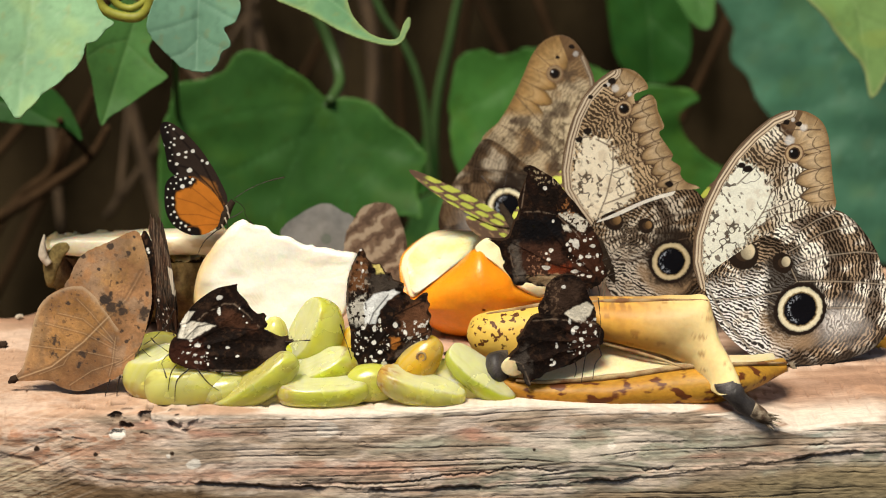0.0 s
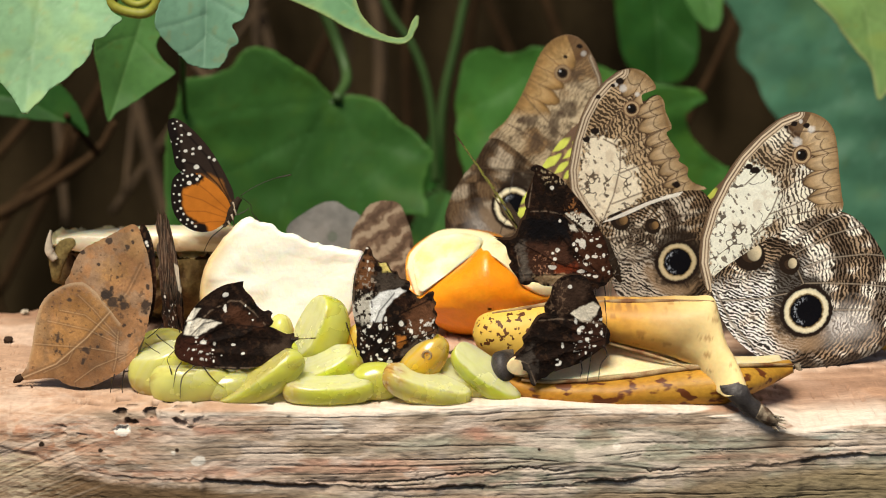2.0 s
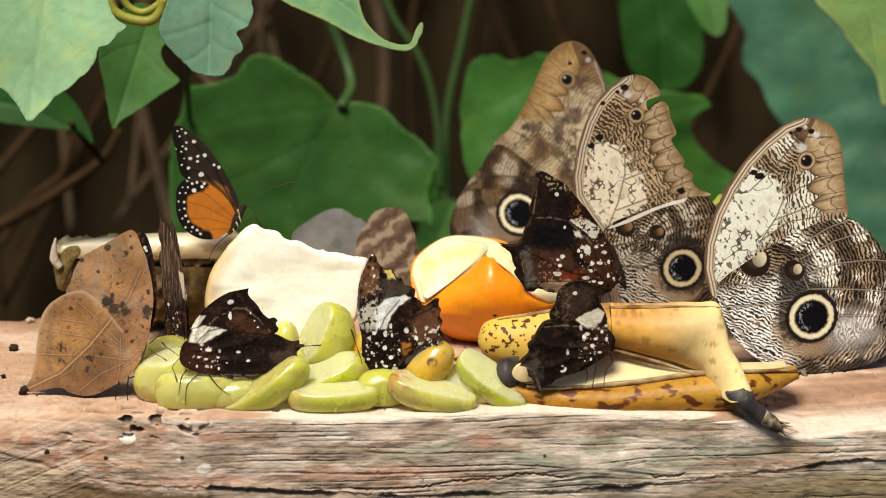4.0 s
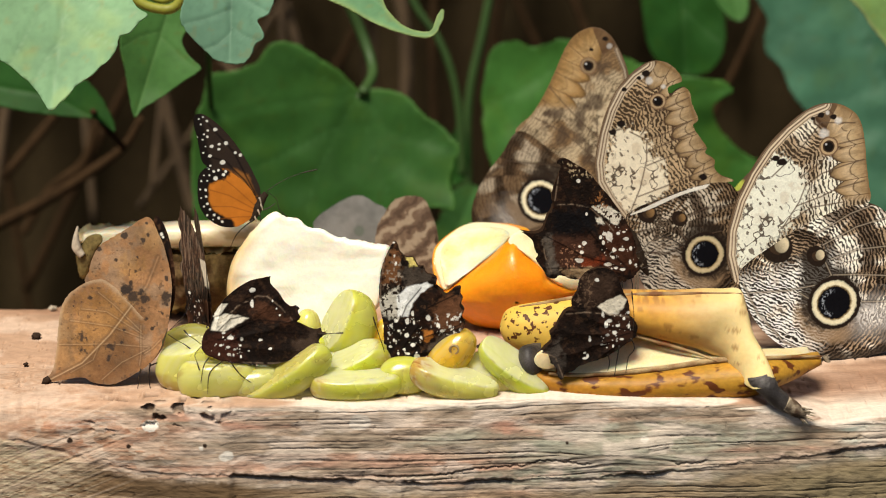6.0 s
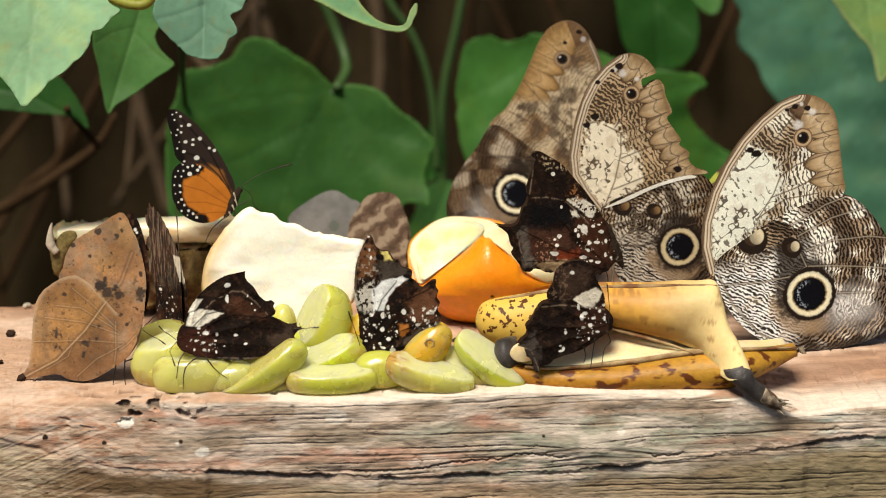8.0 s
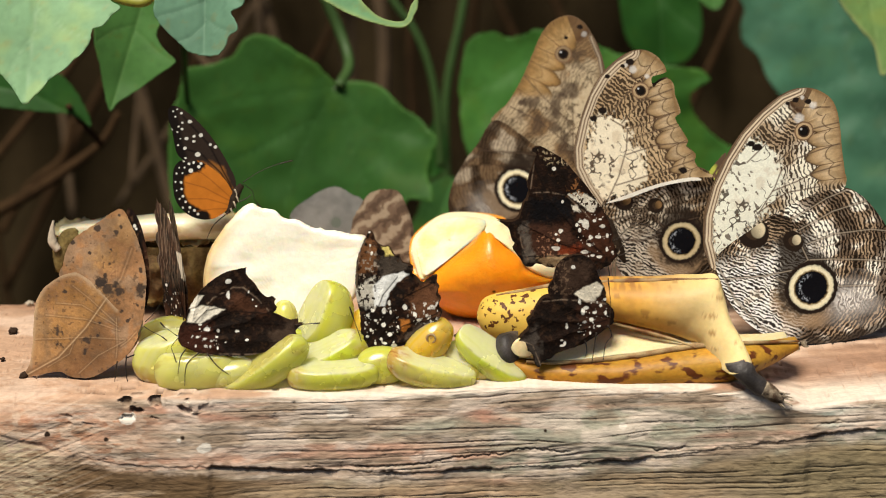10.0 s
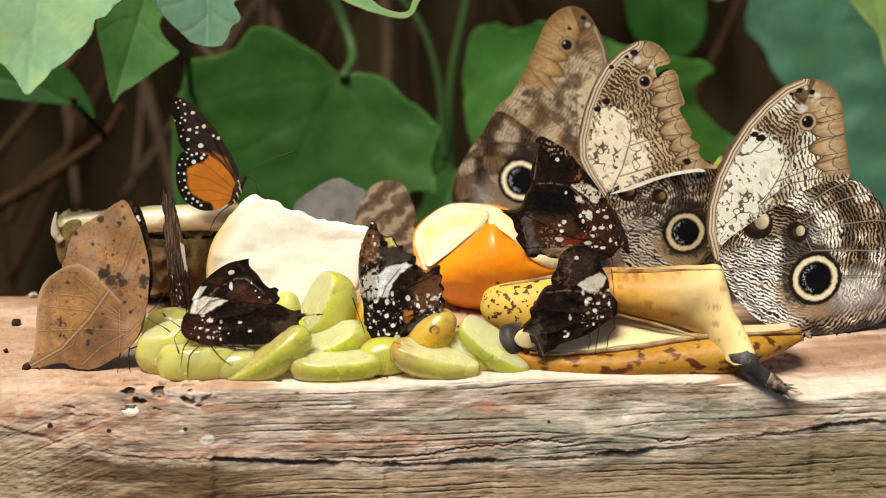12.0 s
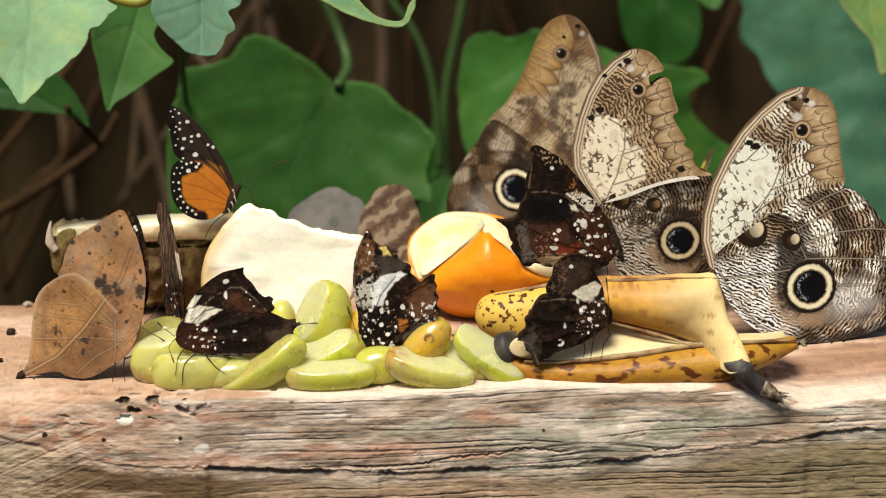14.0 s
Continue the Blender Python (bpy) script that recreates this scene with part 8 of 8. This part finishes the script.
leaf("big blue-green leaf with a wavy edge", pose(0.1623, 0.3000, 0.0265, -15, 0, -8),
     [(-43.4, 53.1), (-38.4, 41.4), (-33, 32.1), (-34.5, 20.8), (-27, 12.3), (-22, 1.8), (-13.6, -9.7), (-3.7, -30.5), (10.8, -51), (29.4, -62.1), (52.1, -59), (69.2, -21.5), (63.1, 34), (34.8, 66.2), (-11.4, 70.2)], (18.1, 9.8),
     [(-6.7, 67.9), (8.5, 23.6), (28.2, -22.6), (38.5, -59.5)], [[(8.5, 23.6), (-14.6, 25.4), (-32.2, 29.8)], [(13.6, 7.3), (-2.3, -0.1), (-18.5, -0.4)], [(21, -8.8), (10.1, -27.8), (3.5, -39.6)], [(8.5, 23.6), (36.1, 19.5), (61, 24.7)]],
     BLUE, (0.11, 0.22, 0.15), 10, 2.5, 8)
leaf("light green leaf with a pale edge overhead", pose(0.1542, 0.1800, 0.0847, -20, 0, 10), [(-17.5, 6.6), (-8.8, -3.9), (-1.2, -14.5), (4.6, -21.9), (6.8, -33.4), (15.1, -23.2), (29.2, -9), (22.8, 16.2), (1.9, 22.9), (-13.5, 17)], (4.4, 2),
     [(-6.8, 21), (4.3, -0.1), (7, -31.3)], [[(1.4, 4.1), (-10.3, 4.4), (-15.4, 6.6)], [(4.1, -2.2), (16.4, -8.7), (25, -8.9)]], (0.17, 0.29, 0.09), (0.26, 0.38, 0.15), 5, 1.2, 9, (0.34, 0.36, 0.16))
leaf("dark green leaf in deep shade", pose(0.0968, 0.3300, 0.0551, -10, 0, 0), [(-15.6, 21.4), (-16.7, 0), (-11.9, -14.3), (0.1, -21.4), (12, -19), (17.2, -7.1), (15.7, 9.5), (11.8, 23.7)], (-0, 2.4), [(-2.5, 23.7), (-0, 2.4), (1.3, -20.2)], [[(-0.5, 7.1), (9.5, -2.4), (15.5, -7.1)]], DEEP, (0.07, 0.16, 0.05), 6, 1.5, 10)
leaf("small bright green leaf tip hanging down", pose(0.1100, 0.2900, 0.0723, -25, 0, 0), [(-6.7, 7.2), (-3.5, -3.6), (2.7, -10), (7.8, -9.5), (9.3, -2.4), (8.2, 9.6)], (2.3, 1.2), [(1.4, 9.6), (3.4, -0), (5, -9.5)], [[(2.3, 2.4), (6.8, -1.2), (7.9, -3.6)]], GREEN, (0.14, 0.28, 0.09), 3, 1, 11)
leaf("small green leaf low behind the orange", pose(0.0038, 0.3000, -0.0164, -5, 0, 0), [(-13, -14.3), (-9.4, -4.7), (-5.9, 4.3), (-0, 8.3), (7.1, 7.1), (11.8, -4.7), (9.5, -21.4), (-4.7, -23.8)], (0, -7.1), [(-7.1, -21.4), (0, -4.7), (4.7, 7.1)], [[(-1.2, -7.1), (-7.1, -2.4), (-8.2, -1.2)]], (0.07, 0.19, 0.05), (0.11, 0.25, 0.09), 4, 1, 12)
leaf("narrow dark green leaf between the stems", pose(-0.0033, 0.3100, 0.0008, -10, 0, 0), [(0, -0), (3.6, 11.8), (7.1, 14.2), (9.9, 2.4), (8.3, -7.1), (2.4, -10.7)], (5.9, 1.2), [(6.6, 13), (5.9, -0), (3.6, -9.5)], [[(5.9, 2.4), (8.3, -0), (9, -2.4)]], DEEP, (0.08, 0.18, 0.05), 3, 1, 13)


# ---- stems and twigs behind ----
def rod(name, label, pts, radii, mat, category, group=""):
    ob = tube(name, pts, radii, mat, sides=12, count=40)
    return tagged(ob, label, category, group)


rod("stem", "slender upright green plant stem", [(0.0210, 0.3400, 0.0825), (0.0163, 0.3400, 0.0682), (0.0123, 0.3400, 0.0488), (0.0075, 0.3400, 0.0269), (0.0058, 0.3400, 0.0047), (0.0064, 0.3400, -0.0351)], [0.0018, 0.002, 0.0022], GREEN_STEM, "stem", "plant stems")
rod("stem", "slender bent green plant stem", [(-0.0217, 0.3000, 0.0825), (-0.0148, 0.3000, 0.0663), (-0.0067, 0.3000, 0.0547), (-0.0009, 0.3000, 0.0406), (0.0026, 0.3000, 0.0218), (0.0038, 0.3000, -0.0044)], [0.0016, 0.0016, 0.0018], GREEN_STEM, "stem", "plant stems")
rod("stem", "green stalk of a broad leaf", [(-0.0404, 0.2500, 0.0753), (-0.0351, 0.2500, 0.0620), (-0.0318, 0.2460, 0.0531), (-0.0312, 0.2380, 0.0482), (-0.0345, 0.2240, 0.0440)], [0.0022, 0.0020, 0.0020], GREEN_STEM, "stem", "plant stems")
rod("stem", "green leaf stalk behind a hanging leaf", [(-0.0867, 0.1500, 0.0807), (-0.0875, 0.1700, 0.0677), (-0.0903, 0.2000, 0.0503), (-0.0931, 0.2380, 0.0273)], [0.0011, 0.0011, 0.001], GREEN_STEM, "stem", "plant stems")
rod("tendril", "yellow-green tendril curled under leaves", [(-0.1024, 0.0750, 0.1044), (-0.1007, 0.0750, 0.1001), (-0.0963, 0.0750, 0.0976), (-0.0900, 0.0750, 0.0968), (-0.0863, 0.0750, 0.0996), (-0.0850, 0.0750, 0.1041)], [0.0015, 0.0016, 0.0016], TENDRIL, "tendril")
rod("tendril", "thin yellow-green tendril curled under leaves", [(-0.0991, 0.0780, 0.1055), (-0.0965, 0.0780, 0.1010), (-0.0921, 0.0780, 0.0993), (-0.0875, 0.0780, 0.1015), (-0.0841, 0.0780, 0.1055)], [0.0012, 0.0012, 0.0012], TENDRIL, "tendril")
rod("stem", "thin stalk of a shaded leaf", [(-0.1285, 0.1630, 0.0480), (-0.1315, 0.2000, 0.0380), (-0.1348, 0.2600, 0.0207), (-0.1369, 0.3030, 0.0077)], [0.0012, 0.0012, 0.0014], BARK, "stem", "plant stems")
rod("stem", "green stalk of a shaded leaf", [(0.0945, 0.3340, 0.0770), (0.0960, 0.4000, 0.1300), (0.1000, 0.5500, 0.1900), (0.1000, 0.6900, 0.2200)], [0.0012, 0.0012, 0.0014], GREEN_STEM, "stem", "plant stems")
rod("stem", "short stalk joining two broad leaves", [(0.1581, 0.1818, 0.0842), (0.1754, 0.2400, 0.0745), (0.1950, 0.3200, 0.0565)], [0.0014, 0.0012, 0.001], GREEN_STEM, "stem", "plant stems")
TWIG = material("pale_twig_bark", (0.105, 0.066, 0.034), 0.9, vary=0.4, vary_scale=80, bump=0.6, bump_scale=300)
rod("twig", "pale brown hanging twig", [(-0.0319, 0.4200, 0.0733), (-0.0243, 0.4200, 0.0527), (-0.0218, 0.4200, 0.0345), (-0.0219, 0.4200, 0.0135), (-0.0246, 0.4200, -0.0103)], [0.003, 0.003, 0.003], TWIG, "twig", "twigs")
rod("branch", "brown bent branch in the shade", [(-0.1289, 0.3000, 0.0213), (-0.1367, 0.3000, 0.0087), (-0.1511, 0.3000, -0.0020), (-0.1703, 0.3000, -0.0140), (-0.1992, 0.3000, -0.0285)], [0.0014, 0.0022, 0.0026, 0.003], BARK, "branch", "twigs")
rod("branch", "brown upright branch in the shade", [(-0.1626, 0.4000, 0.0013), (-0.1683, 0.4000, -0.0170), (-0.1842, 0.4000, -0.0302), (-0.1979, 0.4000, -0.0513)], [0.002, 0.002, 0.002], BARK, "branch", "twigs")
rng = random.Random(7)
for i in range(26):
    px, lean = rng.uniform(-0.36, 0.36), rng.uniform(-0.22, 0.22)
    y = rng.uniform(0.42, 0.55)
    rod("twig", "thin brown root hanging against the bank", [(px, y, 0.40), (px + lean * 0.4, y + 0.01, 0.22), (px + lean + rng.uniform(-0.06, 0.06), y, 0.05), (px + lean * 1.5, y, -0.2)],
        [rng.uniform(0.001, 0.0025), 0.002, rng.uniform(0.001, 0.003)], BARK if i % 3 else TWIG, "twig", "twigs")


for i in range(16):
    px, pz = rng.uniform(-0.24, -0.05), rng.uniform(0.02, 0.16)
    y, dx, dz = rng.uniform(0.36, 0.50), rng.uniform(-0.07, 0.07), rng.uniform(0.05, 0.12)
    r = rng.uniform(0.0012, 0.0030)
    rod("twig", "bent brown dry twig in the tangle behind", [(px - dx, y, pz - dz), (px + rng.uniform(-0.02, 0.02), y + 0.02, pz), (px + dx, y, pz + dz), (px + dx * 1.3, y + 0.12, pz + dz * 1.5)], [r, r * 0.9, r * 0.7], TWIG if i % 2 else BARK, "twig", "twigs")


# ---- what moves ----
def motions():
    beat = [(0.0, 24), (0.1, 36), (0.2, 52), (0.3, 62), (0.4, 64), (0.5, 54), (0.6, 42), (0.7, 26), (0.8, 11), (0.9, 34), (1.0, 60), (1.1, 67), (1.2, 69), (1.3, 60), (1.4, 46), (1.5, 34),
            (1.6, 24), (1.7, 22), (1.8, 26), (1.9, 40), (2.0, 52), (2.1, 57), (2.2, 53), (2.5, 80), (3.0, 86), (4.0, 86), (14.0, 86)]
    lay = pose(0, 0, 0, -90)
    for flap, side in zip(banded_flaps, (-1, 1)):
        walk(flap, [(t, pose(0, 0, 0, 0, -side * a, 0) @ lay) for t, a in beat])
    home = pose(0.0294, 0.0550, 0.0329, 0, 0, 21) @ pose(0, 0, 0, 25, 0, 0)
    away = pose(0.0762, 0.0600, 0.0192, 0, 0, -15) @ pose(-0.010, 0.016, -0.006, 25, 0, 0)
    walk(banded, [(0, home), (2.2, home), (2.6, home @ pose(0.006, 0.006, 0.004)), (3.4, away), (14, away)])
    left, right = still_flaps
    walk(left, [(0, pose(0, 0, 0, 0, 72, 0) @ lay), (14, pose(0, 0, 0, 0, 72, 0) @ lay)])
    walk(right, [(t, pose(0, 0, 0, 0, -a, 0) @ lay) for t, a in ((0, 53), (8.2, 53), (10.3, 56), (13.0, 54), (13.6, 59), (14, 62))])
    # the torn forewing sways over and swings out about its leading edge
    rx, rz = (v * 0.001 for v in (-16.5, 28.4))
    for sheet_, out in zip(torn_wings, (1, 0)):
        walk(sheet_, [(t, pose(rx, 0, rz, 0, 9.3 + turn, 0) @ pose(0, 0, 0, 0, 0, swing * out) @ pose(0, 0, 0, 0, -9.3, 0) @ pose(-rx, 0, -rz))
                      for t, turn, swing in ((0, 0, 0), (7.5, 0, 0), (8.2, -0.3, -1), (10.3, 3.8, -8), (12.6, 3.8, -8), (13.0, 3.0, -6), (14, 3.3, -7))])
    # the dead-leaf butterfly straightens up
    stand = pose(-0.0958, -0.0220, 0.0004, 0, 0, -10)
    walk(dead_leaf, [(t, stand @ pose(0, 0, 0, 0, a, 0)) for t, a in ((0, 7.0), (0.5, 6.0), (1.0, 4.8), (1.5, 4.6), (2.0, 4.0), (3.2, 2.4), (4.5, 0.8), (5.0, 0), (8.2, -0.6), (10.5, -1.2), (12.0, -1.0), (14, 0))])
    # the striped one shifts its place a little
    spot = pose(-0.0155, 0.0750, 0.0172, -10, 0, -20)
    walk(brown_drab, [(t, pose(dx * 0.001, 0, dz * 0.001) @ spot) for t, dx, dz in ((0, 0, 0), (5, 0, 0), (5.5, -0.5, -0.3), (7.5, -0.6, -0.5), (8.0, -1.4, -1.0), (10.5, -1.0, -1.3), (13.0, -1.0, -1.2), (13.5, 0.2, -0.5), (14.0, 2.2, 0.2))])
    # the ragged one, seen along its wings
    spread = [(0.0, 5), (2.0, 4), (4.3, 7), (5.0, 5), (6.0, 9), (6.6, 13), (7.2, 7), (7.6, 11), (8.0, 17), (8.2, 14), (10.3, 7), (11.0, 4), (14.0, 3)]
    for side, pair in zip((-1, 1), ragged_pairs):
        walk(pair, [(t, pose(0, 0, 0, 0, 8, side * a * 0.8)) for t, a in spread])


motions()
